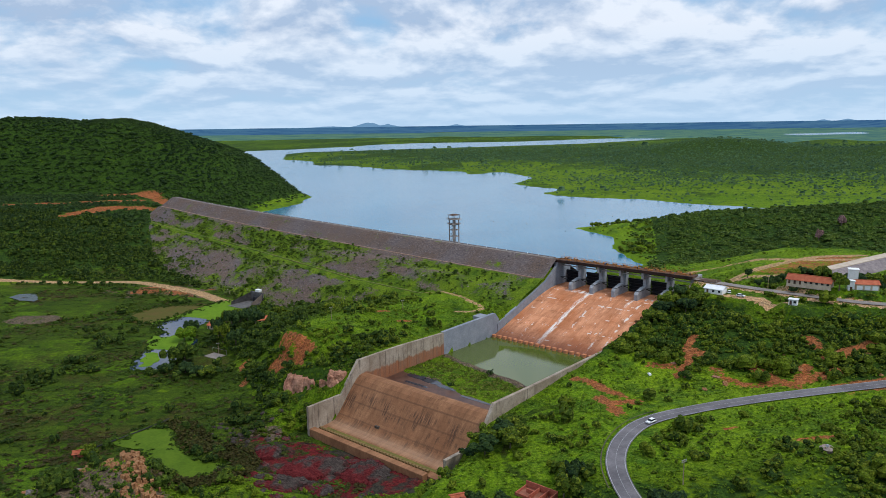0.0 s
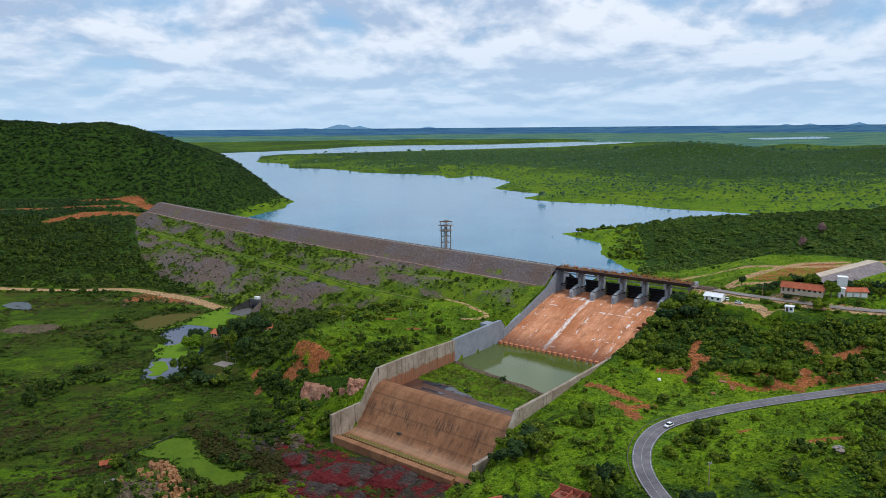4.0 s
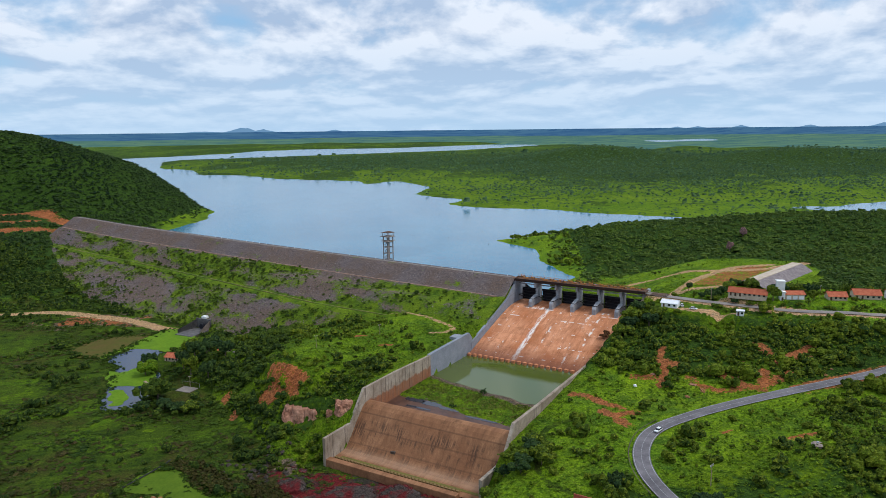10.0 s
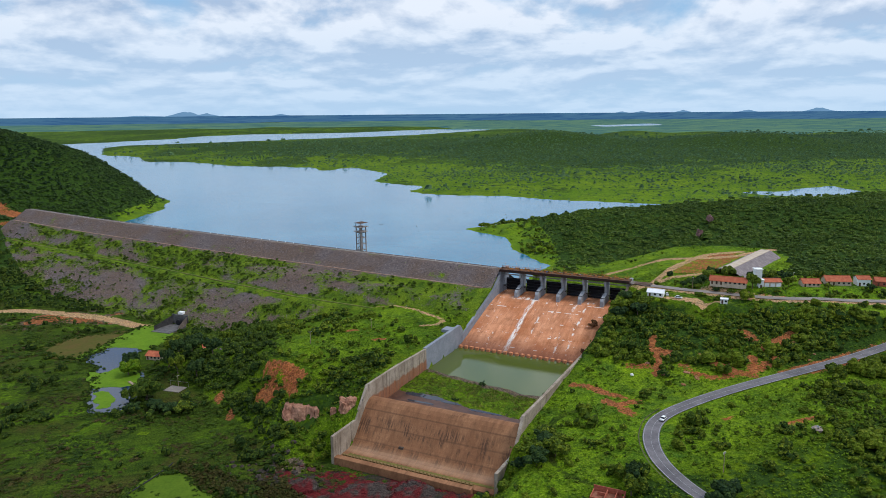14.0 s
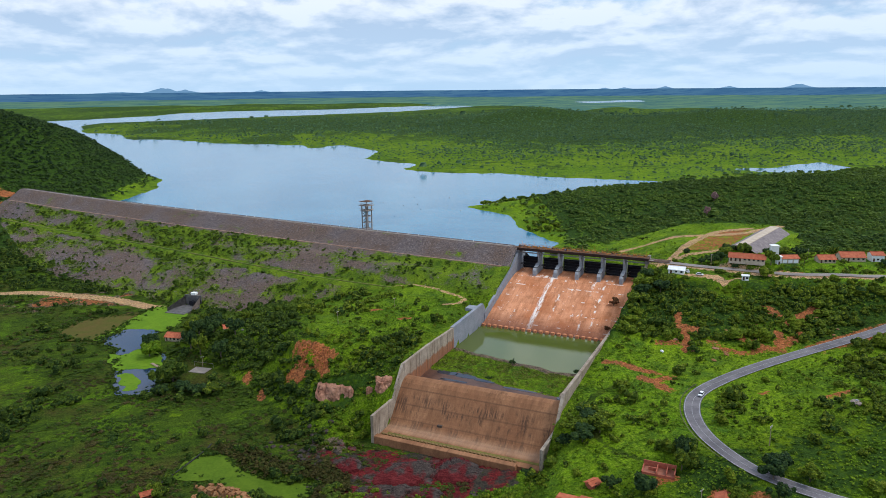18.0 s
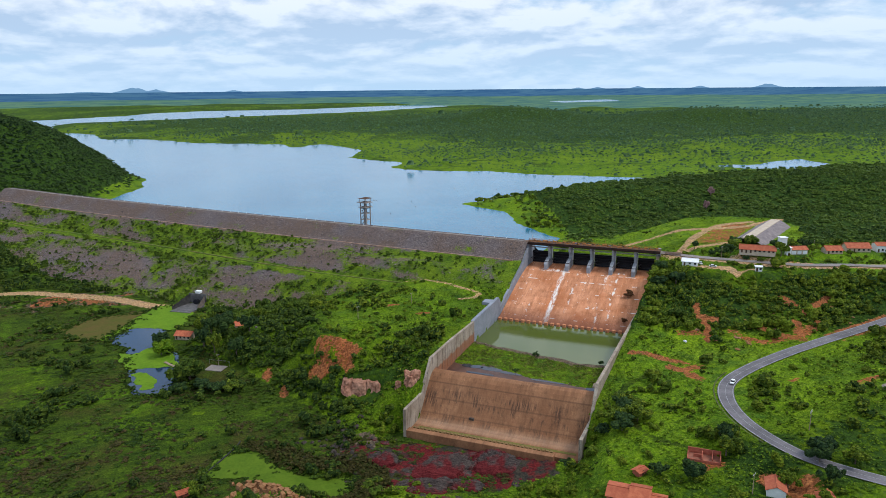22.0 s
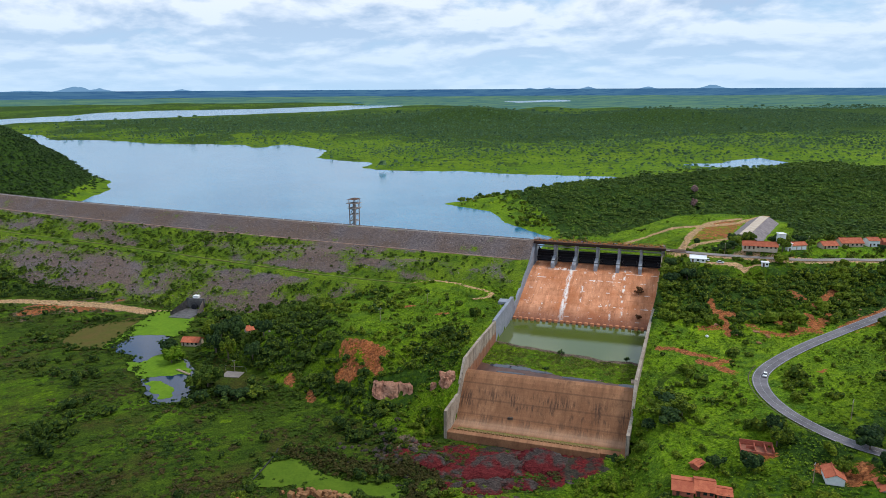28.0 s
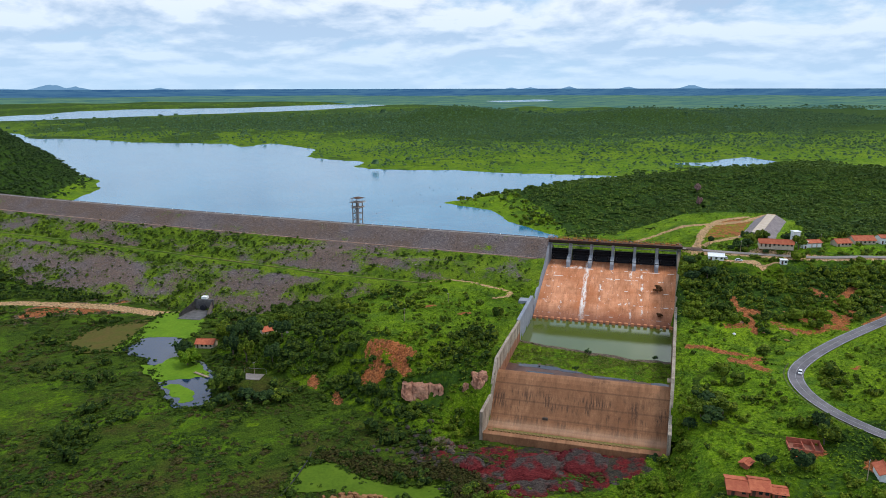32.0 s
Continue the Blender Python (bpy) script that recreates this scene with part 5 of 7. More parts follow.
def build_basin():
    # baffle row at the toe of the chute
    first = None
    vs = np.linspace(v_left(66) + 1.2, v_right(66) - 1.2, 23)
    for v in vs:
        if first is None:
            bm = box(-1.0, -0.95, -1.2, 1.0, 0.95, 0.8, 0.12)
            first = part("baffle", bm, CHUTE, SPILL, "stained concrete baffle block")
            ob = first
        else:
            ob = new("baffle", first.data)
            ob.parent = SPILL
        ob.location = (66.8, v, -24.2)
    bm = prism([(64, v_left(64)), (64, v_right(64)), (130, v_right(130)), (130, v_left(130))], -26.6, -24.95)
    me = bpy.data.meshes.new("water_basin")
    bm.to_mesh(me); bm.free()
    me.materials.append(POOL)
    ob = new("water_basin", me)
    ob.matrix_world = SPILL.matrix_world
    tagged(ob, "olive green still water in the stilling basin", "water", kind="structure")
    # silt bank with grass
    us, vs = np.linspace(100, 149.2, 54), np.linspace(0, 1, 70)
    uu, cc = np.meshgrid(us, vs)
    vv = v_left(uu) + 0.05 + (v_right(uu) - v_left(uu) - 0.1) * cc
    rim = np.interp(cc, [0, 0.18, 0.45, 0.7, 1], [105, 110, 114, 117, 117.5]) + 1.8 * fbm(uu * 0 + 3, vv, 8, 1)
    end = np.interp(cc, [0, 0.2, 0.4, 0.6, 1], [138.5, 137, 140.5, 144.5, 145.5]) + 1.2 * fbm(uu * 0 + 9, vv, 6, 2)
    z = -25.5 + 0.95 * step(rim - 3, rim + 3, uu) * step(end + 2.5, end - 2.5, uu) + 0.3 * fbm(uu, vv, 5, 3) * step(rim, rim + 4, uu)
    z = np.where(uu > end + 1.5, -26.2, z)
    grassy = step(rim + 1.5, rim + 5, uu + 2 * fbm(uu, vv, 4, 2)) * step(end + 0.5, end - 1.5, uu)
    wet = 1 - grassy
    cov = np.stack([0.0 * wet, 0.1 + 0 * uu, 0.45 * (1 - step(rim + 4, rim + 9, uu)), 0.25 + 0 * uu], -1)
    cov2 = np.stack([0 * uu, 0.85 * np.maximum(wet, step(rim + 7, rim + 3, uu + 1.5 * fbm(uu, vv, 5, 4))) * (uu < end), 0 * uu], -1)
    ob = fast_mesh("silt_bank", np.stack([uu, vv, z], -1).reshape(-1, 3), grid_faces(len(us), len(vs))[:, ::-1], GROUND, {"cover": cov.reshape(-1, 4), "cover2": cov2.reshape(-1, 3)}, True)
    ob.matrix_world = SPILL.matrix_world
    tagged(ob, "grassy silt bank across the stilling basin", "silt bank")
    part("wet_floor", box(134, v_left(145) + 0.1, -26.5, 157.0, v_right(145) - 0.1, -25.12), mottled("wet_floor", (0.060, 0.028, 0.020), (0.115, 0.055, 0.036), 0.2, 0.45), SPILL, "dark wet brown floor behind the ogee")
    wetm = water_material("puddle_water", (0.018, 0.022, 0.035), 0.05, 1.2, 0.02)
    for u0, u1, v0, v1 in ((137.6, 141.5, 3, 12), (138.2, 142.2, 13, 22), (140.6, 143.2, 23.5, 33), (144.6, 146.2, 40, 54), (145.4, 148.6, 66.0, 72.6), (146.6, 148.0, 8, 20)):
        line = curve([(u0, v0), (u0, v1), (u1, v1 + 0.8), (u1, v0 + 0.6), (u0, v0)], 4)[:-1]
        bm = prism([(a, b) for a, b in line], -25.3, -25.06)
        me = bpy.data.meshes.new("water_puddle")
        bm.to_mesh(me); bm.free()
        me.materials.append(wetm)
        ob = new("water_puddle", me)
        ob.matrix_world = SPILL.matrix_world
        tagged(ob, "shallow dark puddle behind the ogee crest", "puddle", kind="structure")
    # end sill and its row of blocks
    part("end_sill", box(192.6, -3.0, -41, 195.6, 62.0, -34.9, 0.12), OGEE, SPILL, "brown concrete end sill")
    part("toe_floor", box(186.9, -3.0, -38.6, 193.0, 73.0, -36.15), OGEE, SPILL)
    moss = mottled("mossy_block", (0.17, 0.105, 0.045), (0.20, 0.135, 0.045), 0.6)
    first = None
    for v in np.arange(-1.0, 61.0, 1.75):
        if first is None:
            first = part("sill_block", box(-0.6, -0.6, 0, 0.6, 0.6, 1.1, 0.1), moss, SPILL, "mossy ochre dentated sill block")
            ob = first
        else:
            ob = new("sill_block", first.data)
            ob.parent = SPILL
        ob.location = (190.9, v, -36.15)
    part("moss_strip", box(187.6, 0, -37.0, 189.3, 70.0, -36.05), mottled("moss", (0.10, 0.085, 0.018), (0.15, 0.125, 0.022), 0.4), SPILL, "yellow-green moss strip along the toe")
    part("drain_niche", box(178.2, 20.3, -34.0, 179.6, 22.6, -32.6), JOINT, SPILL, "dark drain opening in the ogee face")


build_chutes()
build_walls()
build_gates()
build_basin()


# ---- intake tower ----
def build_tower():
    m = pose(15.5, 668, WATER_Z - 8, 0, 0, 38)
    t = empty("intake_tower", m, "slender concrete intake tower standing in the lake", "tower")
    for x in (-3.2, 3.2):
        for y in (-3.2, 3.2):
            part("leg", cyl((x, y, 0), (x, y, 31.5), 0.55, 8), TOWERC, t)
    for z in (9.5, 15.5, 21.5, 26.5):
        for a in (-3.2, 3.2):
            part("beam", box(-3.5, a - 0.25, z, 3.5, a + 0.25, z + 0.6), TOWERC, t)
            part("beam", box(a - 0.25, -3.5, z, a + 0.25, 3.5, z + 0.6), TOWERC, t)
    for z, w in ((27.5, 5.0), (32.0, 5.4)):
        part("platform", box(-w, -w, z, w, w, z + 0.4, 0.05), TOWERC, t, "concrete platform slab")
        for s in (-1, 1):
            part("railing", box(-w, s * w - 0.05, z + 1.3, w, s * w + 0.05, z + 1.4), STEEL, t)
            part("railing", box(s * w - 0.05, -w, z + 1.3, s * w + 0.05, w, z + 1.4), STEEL, t)
    for x in (-3.6, 3.6):
        for y in (-3.6, 3.6):
            part("roof_post", cyl((x, y, 32.4), (x, y, 36.0), 0.22, 6), TOWERC, t)
    bm = bmesh.new()
    base = [bm.verts.new((x, y, 36.0)) for x, y in ((-5.2, -5.2), (5.2, -5.2), (5.2, 5.2), (-5.2, 5.2))]
    ridge = [bm.verts.new((-1.5, 0, 37.2)), bm.verts.new((1.5, 0, 37.2))]
    bm.faces.new(base[::-1]); bm.faces.new((base[0], base[1], ridge[1], ridge[0])); bm.faces.new((base[2], base[3], ridge[0], ridge[1]))
    bm.faces.new((base[1], base[2], ridge[1])); bm.faces.new((base[3], base[0], ridge[0]))
    part("roof", bm, DECK, t, "small dark brown hipped roof")
    part("shaft", box(-1.0, -1.0, 0, 1.0, 1.0, 32.0), TOWERC, t)
    for i, z in enumerate(np.arange(8.5, 27, 3.1)):
        s = 1 if i % 2 else -1
        bm = bmesh.new()
        vs = [bm.verts.new(p) for p in ((-2.6 * s, 1.5, z), (-2.6 * s, 2.6, z), (2.6 * s, 2.6, z + 3.1), (2.6 * s, 1.5, z + 3.1))]
        f = bm.faces.new(vs)
        bmesh.ops.solidify(bm, geom=[f], thickness=0.3)
        part("stair_flight", bm, STEEL, t, "zigzag stair flight")
    part("mast", cyl((-3, -3, 36.4), (-3, -3, 39.4), 0.08, 5), STEEL, t)


build_tower()


# ---- buildings ----
def gable(w, d, h, over, thick):
    """Two roof slabs for a ridge along x."""
    res = []
    for s in (-1, 1):
        bm = bmesh.new()
        pts = [(-w / 2 - over, 0, h), (w / 2 + over, 0, h), (w / 2 + over, s * (d / 2 + over), h * -0.0 - over * h / (d / 2)), (-w / 2 - over, s * (d / 2 + over), -over * h / (d / 2))]
        f = bm.faces.new([bm.verts.new(p) for p in pts])
        bmesh.ops.recalc_face_normals(bm, faces=bm.faces)
        if f.normal.z < 0:
            f.normal_flip()
        bmesh.ops.solidify(bm, geom=[f], thickness=thick)
        res.append(bm)
    return res


def house(name, x, y, z, turn, w, d, h, rise, wall, roof, label, group="", doors=1, windows=3, shed=False, category="house", door=None):
    ob = empty(name, pose(x, y, z, 0, 0, turn), label, category, group)
    bm = bmesh.new()
    sec = [(-d / 2, -1.5), (-d / 2, h), (0, h + (0 if shed else rise)), (d / 2, h), (d / 2, -1.5)]
    a, b = [bm.verts.new((-w / 2, yy, zz)) for yy, zz in sec], [bm.verts.new((w / 2, yy, zz)) for yy, zz in sec]
    bm.faces.new(a); bm.faces.new(b[::-1])
    for i in range(5):
        j = (i + 1) % 5
        bm.faces.new((a[i], b[i], b[j], a[j]))
    bmesh.ops.recalc_face_normals(bm, faces=bm.faces)
    part("wall", bm, wall, ob)
    if shed:
        part("roof", box(-w / 2 - 0.4, -d / 2 - 0.4, h + 0.02, w / 2 + 0.4, d / 2 + 0.4, h + 0.3, 0.05), roof, ob, "flat roof slab")
    else:
        for bm in gable(w, d, rise, 0.55, 0.14):
            bmesh.ops.translate(bm, verts=bm.verts, vec=(0, 0, h + 0.12))
            part("roof", bm, roof, ob)
        part("ridge", box(-w / 2 - 0.55, -0.18, h + rise + 0.05, w / 2 + 0.55, 0.18, h + rise + 0.3, 0.05), roof, ob)
    n = doors + windows
    for i in range(n):
        cx = -w / 2 + w * (i + 0.5) / n
        if i < doors:
            half = 1.25 if door else 0.5
            part("door", box(cx - half, -d / 2 - 0.05, 0, cx + half, -d / 2 + 0.05, 2.1), door or DECK, ob, "dark wooden door" if not door else "white garage door")
        else:
            win = part("window", box(cx - 0.6, -d / 2 - 0.04, 0.95, cx + 0.6, -d / 2 + 0.04, 2.05), GLASS, ob, "dark window")
            part("sill", box(cx - 0.75, -d / 2 - 0.15, 0.83, cx + 0.75, -d / 2, 0.95), wall, win)
    return ob


CREAM = mottled("cream_plaster", (0.42, 0.33, 0.24), (0.54, 0.45, 0.34), 0.5, 0.85)
GREYROOF = mottled("white_sheet_roof", (0.66, 0.66, 0.68), (0.76, 0.76, 0.78), 0.6, 0.6)
G_UP, G_LOW = "houses beside the upper road", "houses below the lower road"


def build_houses():
    house("gate_hut", 155.5, 363.3, 6.0, -40, 8.8, 7.0, 2.6, 1.2, WHITE, GREYROOF, "white hut with a pale sheet roof beside the deck", doors=1, windows=2, category="hut")
    house("sentry_box", 182.8, 337.6, 6.3, -35, 3.6, 3.0, 2.5, 0.5, WHITE, GREYROOF, "small white sentry box at the bend", doors=1, windows=1, shed=True, category="hut")
    house("long_house", 200.9, 360.6, 10.7, -38, 20, 6.8, 2.3, 2.1, CREAM, TILE, "long cream house with an orange tiled roof", G_UP, 3, 5)
    house("garage_house", 225.2, 354.8, 9.6, -14, 10.2, 6.2, 3.0, 1.3, CREAM, TILE, "pale garage building with an orange tiled roof", G_UP, 3, 0, door=WHITE)
    house("water_tank", 225.6, 367.6, 9.5, -20, 4.2, 4.2, 7.4, 0, WHITE, WHITE, "tall white water tank tower between the houses", doors=1, windows=1, shed=True, category="tank")
    house("tank_block", 217.0, 353.0, 9.2, -20, 2.8, 3.0, 4.9, 0, WHITE, WHITE, "small white tank block beside the garage", doors=1, windows=0, shed=True, category="tank")
    house("tiled_house", 251.9, 354.5, 7.9, -18, 9.8, 7.2, 2.4, 2.0, CREAM, TILE, "low house with a bright orange tiled roof", G_UP, 1, 3)
    house("tiled_house", 270.5, 354.2, 7.9, -22, 14, 8.6, 2.7, 2.4, CREAM, TILE, "wide house with a faded orange tiled roof", G_UP, 2, 3)
    house("tiled_house", 283.5, 348.5, 7.9, -22, 7, 7, 4.2, 1.4, WHITE, TILE, "two-storey white house with an orange roof", G_UP, 1, 2)
    house("tiled_house", 294.3, 344.2, 7.9, -30, 9, 7, 3.2, 1.6, BRICK, TILE, "brick house with an orange tiled roof", G_UP, 1, 2)
    # below the lower road
    house("farm_house", 18.6, 196.0, -22.4, -38, 6.0, 8.4, 2.5, 1.5, BRICK, TILE, "brick farm house with a terracotta roof", G_LOW, 1, 2)
    house("farm_house", 12.6, 199.6, -22.4, -38, 6.6, 9.0, 2.1, 1.2, BRICK, TILE, "farm house wing with a low terracotta roof", G_LOW, 1, 1)
    house("farm_house", 22.6, 191.4, -22.4, -38, 4.4, 5.2, 1.9, 0.8, BRICK, TILE, "small farm annex with a terracotta roof", G_LOW, 1, 1)
    house("cottage", 59.0, 181.0, -18.6, 52, 7.5, 5.6, 2.6, 1.3, WHITE, TILE, "white cottage with a terracotta roof in a dirt yard", G_LOW, 1, 2)
    house("cottage", 67.5, 168.0, -18.0, 55, 7.5, 6.0, 2.6, 1.3, WHITE, TILE, "cottage with a terracotta roof at the yard's end", G_LOW, 1, 2)
    house("lean_to", 26.5, 209.0, -22.2, 20, 4.2, 3.0, 1.8, 0.5, BRICK, TILE, "ramshackle brick lean-to with broken tiles", G_LOW, 1, 0, category="shed")
    # in the valley
    house("tiled_shed", -129.8, 273.0, float(height(-129.8, 273.0)), 20, 4.2, 3.0, 1.9, 0.7, BRICK, TILE, "small red-tiled shed beside the duckweed pond", "houses in the valley", 1, 1, category="shed")
    house("valley_house", -138, 455, -39.0, -28, 10.5, 7.0, 2.6, 1.9, CREAM, TILE, "riverside house with a bright orange roof", "houses in the valley", 1, 3)
    house("valley_house", -104, 441, -31.0, 10, 8.0, 6.0, 2.4, 1.8, CREAM, TILE, "small orange-roofed house among trees", "houses in the valley", 1, 2)


build_houses()


def build_ruin():
    r = empty("brick_ruin", pose(50, 205.5, -18.4, 0, 0, -38), "roofless red brick shell of a house", "ruin")
    for x0, y0, x1, y1, h in ((-5.6, -3.2, 5.6, -2.9, 0.9), (-5.6, 2.9, 5.6, 3.2, 2.2), (-5.6, -3.2, -5.3, 3.2, 0.9), (5.3, -3.2, 5.6, 3.2, 1.9), (-0.8, -3, -0.5, 3, 1.5), (2.6, -3, 2.9, 3, 1.8), (-3.6, 0, -0.8, 0.3, 1.4)):
        part("brick_wall", box(x0, y0, -1.0, x1, y1, h, 0.03), BRICK, r)
    part("floor_slab", box(-5.4, -3, -1.0, 5.4, 3, 0.15), mottled("earth_floor", (0.20, 0.07, 0.04), (0.28, 0.11, 0.07), 0.5), r)


build_ruin()


def build_gazebo():
    g = empty("gazebo", pose(137, 210.5, float(height(137, 210.5)), 0, 0, 0), "low round stone kiosk with a weathered roof", "kiosk")
    part("drum", cyl((0, 0, -1), (0, 0, 1.1), 1.6, 14), mottled("old_stone", (0.20, 0.15, 0.12), (0.30, 0.23, 0.18), 0.8), g)
    part("roof", cyl((0, 0, 1.1), (0, 0, 1.7), 2.2, 14, 1.5), mottled("weathered_roof", (0.20, 0.15, 0.13), (0.31, 0.25, 0.21), 0.8), g, "weathered low roof disc")
    part("finial", cyl((0, 0, 1.65), (0, 0, 2.2), 0.5, 8, 0.35), PIER, g)


build_gazebo()


def pole_thing(name, x, y, z, h, label, arms=2, lamp=False):
    p = empty(name, pose(x, y, z, 0, 0, 30), label, "pole", "poles along the roads")
    part("mast", cyl((0, 0, -0.5), (0, 0, h), 0.17, 8, 0.11), PALE_WALL if not lamp else STEEL, p)
    for i in range(arms):
        part("crossarm", box(-0.9, -0.08, h - 0.35 - 0.5 * i, 0.9, 0.08, h - 0.18 - 0.5 * i), STEEL, p)
        for s in (-0.8, 0, 0.8):
            part("insulator", cyl((s, 0, h - 0.2 - 0.5 * i), (s, 0, h + 0.05 - 0.5 * i), 0.07, 6), WHITE, p)
    if lamp:
        part("lamp_arm", cyl((0, 0, h - 0.2), (1.6, 0, h + 0.3), 0.06, 6), STEEL, p)
        part("lamp_head", box(1.3, -0.15, h + 0.2, 2.2, 0.15, h + 0.4, 0.05), STEEL, p)
    return p


for px, py, ph, pl in ((92.3, 202.4, 7.9, "pale concrete pole with two crossarms"), (50, 181, 7.5, "thin concrete utility pole by the yard"), (186, 374, 7.5, "pale utility pole beside the upper road"),
                       (-118, 402, 7, "thin pole beside the court"), (-44, 372, 7.0, "thin pole on the mound"), (255, 372, 7, "utility pole behind the houses"), (-8, 398, 6.5, "thin pole on the grassy mound")):
    pole_thing("utility_pole", px, py, float(height(px, py)), ph, pl, 2 if px == 92.3 else 1)


def build_car(x, y, z, turn, material, label):
    c = empty("car", pose(x, y, z, 0, 0, turn), label, "car", "parked cars")
    body = part("body", box(-2.1, -0.85, 0.35, 2.1, 0.85, 0.95, 0.14), material, c)
    bm = bmesh.new()
    lo = [(-1.75, -0.8), (1.1, -0.8), (1.1, 0.8), (-1.75, 0.8)]
    hi = [(-1.3, -0.66), (0.45, -0.66), (0.45, 0.66), (-1.3, 0.66)]
    a, b = [bm.verts.new((p, q, 0.93)) for p, q in lo], [bm.verts.new((p, q, 1.46)) for p, q in hi]
    bm.faces.new(b)
    for i in range(4):
        bm.faces.new((a[i], a[(i + 1) % 4], b[(i + 1) % 4], b[i]))
    bmesh.ops.recalc_face_normals(bm, faces=bm.faces)
    part("cabin", bm, GLASS, c, "dark glazed cabin")
    part("roof", box(-1.3, -0.66, 1.44, 0.45, 0.66, 1.52, 0.03), material, c)
    for wx in (-1.35, 1.3):
        for wy in (-0.78, 0.78):
            wheel = part("wheel", cyl((wx, wy - 0.1, 0.33), (wx, wy + 0.1, 0.33), 0.33, 12), RUBBER, c)
            part("rim", cyl((wx, wy - 0.115, 0.33), (wx, wy + 0.115, 0.33), 0.19, 10), STEEL, wheel)
    for wy in (-0.6, 0.6):
        part("headlight", box(2.06, wy - 0.18, 0.62, 2.14, wy + 0.18, 0.8), WHITE, body)
    return c


def on_line(line, zs, k, side):
    t = line[k + 1] - line[k]
    a = math.atan2(t[1], t[0])
    n = np.array((-t[1], t[0])) / np.linalg.norm(t)
    p = line[k] + n * side
    return p[0], p[1], float(zs[k]) + 0.15, math.degrees(a)


k = int(np.argmin(np.hypot(ROAD_LOW[:, 0] - 92, ROAD_LOW[:, 1] - 248)))
build_car(*on_line(ROAD_LOW, ROAD_LOW_Z, k, 1.7), CAR_PAINT, "white car on the bend of the asphalt road")
build_car(164.5, 354.0, float(height(164.5, 354.0)) + 0.05, -38, CAR_PAINT, "white car parked near the gate hut")
build_car(161.8, 362.0, float(height(161.8, 362.0)) + 0.05, 70, CAR_PAINT, "silver-white car parked beside the gate hut")


# ---- outlet works and riverside ----
def build_outlet():
    damp = mottled("damp_dark_concrete", (0.060, 0.056, 0.056), (0.135, 0.125, 0.120), 0.3, 0.7, fine=2.0)
    o = empty("outlet", pose(-133, 530, -39.5, 0, 0, 57), "grey concrete outlet headwall with a white valve box", "outlet works")
    part("headwall", box(-1.2, -7, -2, 0, 7, 7.5, 0.1), damp, o)
    for s in (-1, 1):
        bm = bmesh.new()
        pts = [(0, s * 6.0, -2), (0, s * 6.0, 7.2), (-14 - 4 * (s > 0), s * 9.0, 2.4), (-14 - 4 * (s > 0), s * 9.0, -2)]
        f = bm.faces.new([bm.verts.new(p) for p in pts])
        bmesh.ops.solidify(bm, geom=[f], thickness=0.8)
        part("wing_wall", bm, damp if s > 0 else TOWERC, o, "sloping grey wing wall")
    part("conduit", cyl((-3.5, 0, 2.0), (1.0, 0, 2.0), 2.0, 14), GATE, o, "dark conduit mouth")
    part("valve_box", box(-0.6, -2.0, 7.5, 2.6, 2.0, 9.2, 0.08), WHITE, o, "white valve house box")
    part("apron", box(-22, -8, -2, 0, 8, 0.35, 0.05), damp, o, "wet dark concrete apron")


build_outlet()


def build_court():
    c = empty("court", pose(-120, 398, -39.3, 0, 0, -30), "pale concrete court with a low net fence", "court")
    part("slab", box(-5, -2.5, -0.6, 5, 5, 0.2), WORN, c)
    for x in (-6, 6):
        part("fence_post", cyl((x, 5, 0.2), (x, 5, 3.2), 0.07, 6), STEEL, c)
    part("fence_rail", box(-6, 4.96, 3.1, 6, 5.04, 3.2), STEEL, c)
    j = empty("jetty", pose(-144, 412, VALLEY_Z + 0.4, 0, 0, -58), "small grey wooden jetty on the river", "jetty")
    for i in range(12):
        part("plank", box(-6 + i, -0.8, 0.55, -5.1 + i, 0.8, 0.68), PALE_WALL, j)
    for x in (-5.5, 0, 5.5):
        part("jetty_post", cyl((x, 0.7, -0.8), (x, 0.7, 1.1), 0.1, 6), BARK, j)


build_court()


def build_dike():
    a, b = np.array(DIKE[0], float), np.array(DIKE[1], float)
    d = (b - a) / np.linalg.norm(b - a)
    L = float(np.linalg.norm(b - a))
    ob = empty("saddle_dike", pose(a[0], a[1], 0, 0, 0, math.degrees(math.atan2(d[1], d[0]))), "low rock-sided dike with a pale dirt crest", "dike")
    s, off = np.arange(0, L + 1, 2.0), np.arange(-22, 22.1, 1.2)
    ss, oo = np.meshgrid(s, off)
    z = np.interp(np.abs(oo), [0, 3.4, 12, 22], [9.9, 9.7, 4.9, 2.0]) + 0.35 * fbm(ss, oo, 4, 2) * (np.abs(oo) > 3)
    riprap = fast_mesh("riprap_side", np.stack([ss, oo, z], -1).reshape(-1, 3), grid_faces(len(s), len(off)), RIPRAP, None, True)
    riprap.parent = ob
    riprap["label"] = "grey riprap dike slopes"
    part("crest_track", box(0, -3.2, 9.0, L, 3.2, 10.0, 0.1), mottled("pale_gravel", (0.40, 0.31, 0.23), (0.52, 0.43, 0.34), 0.3), ob, "pale gravel crest track")


build_dike()


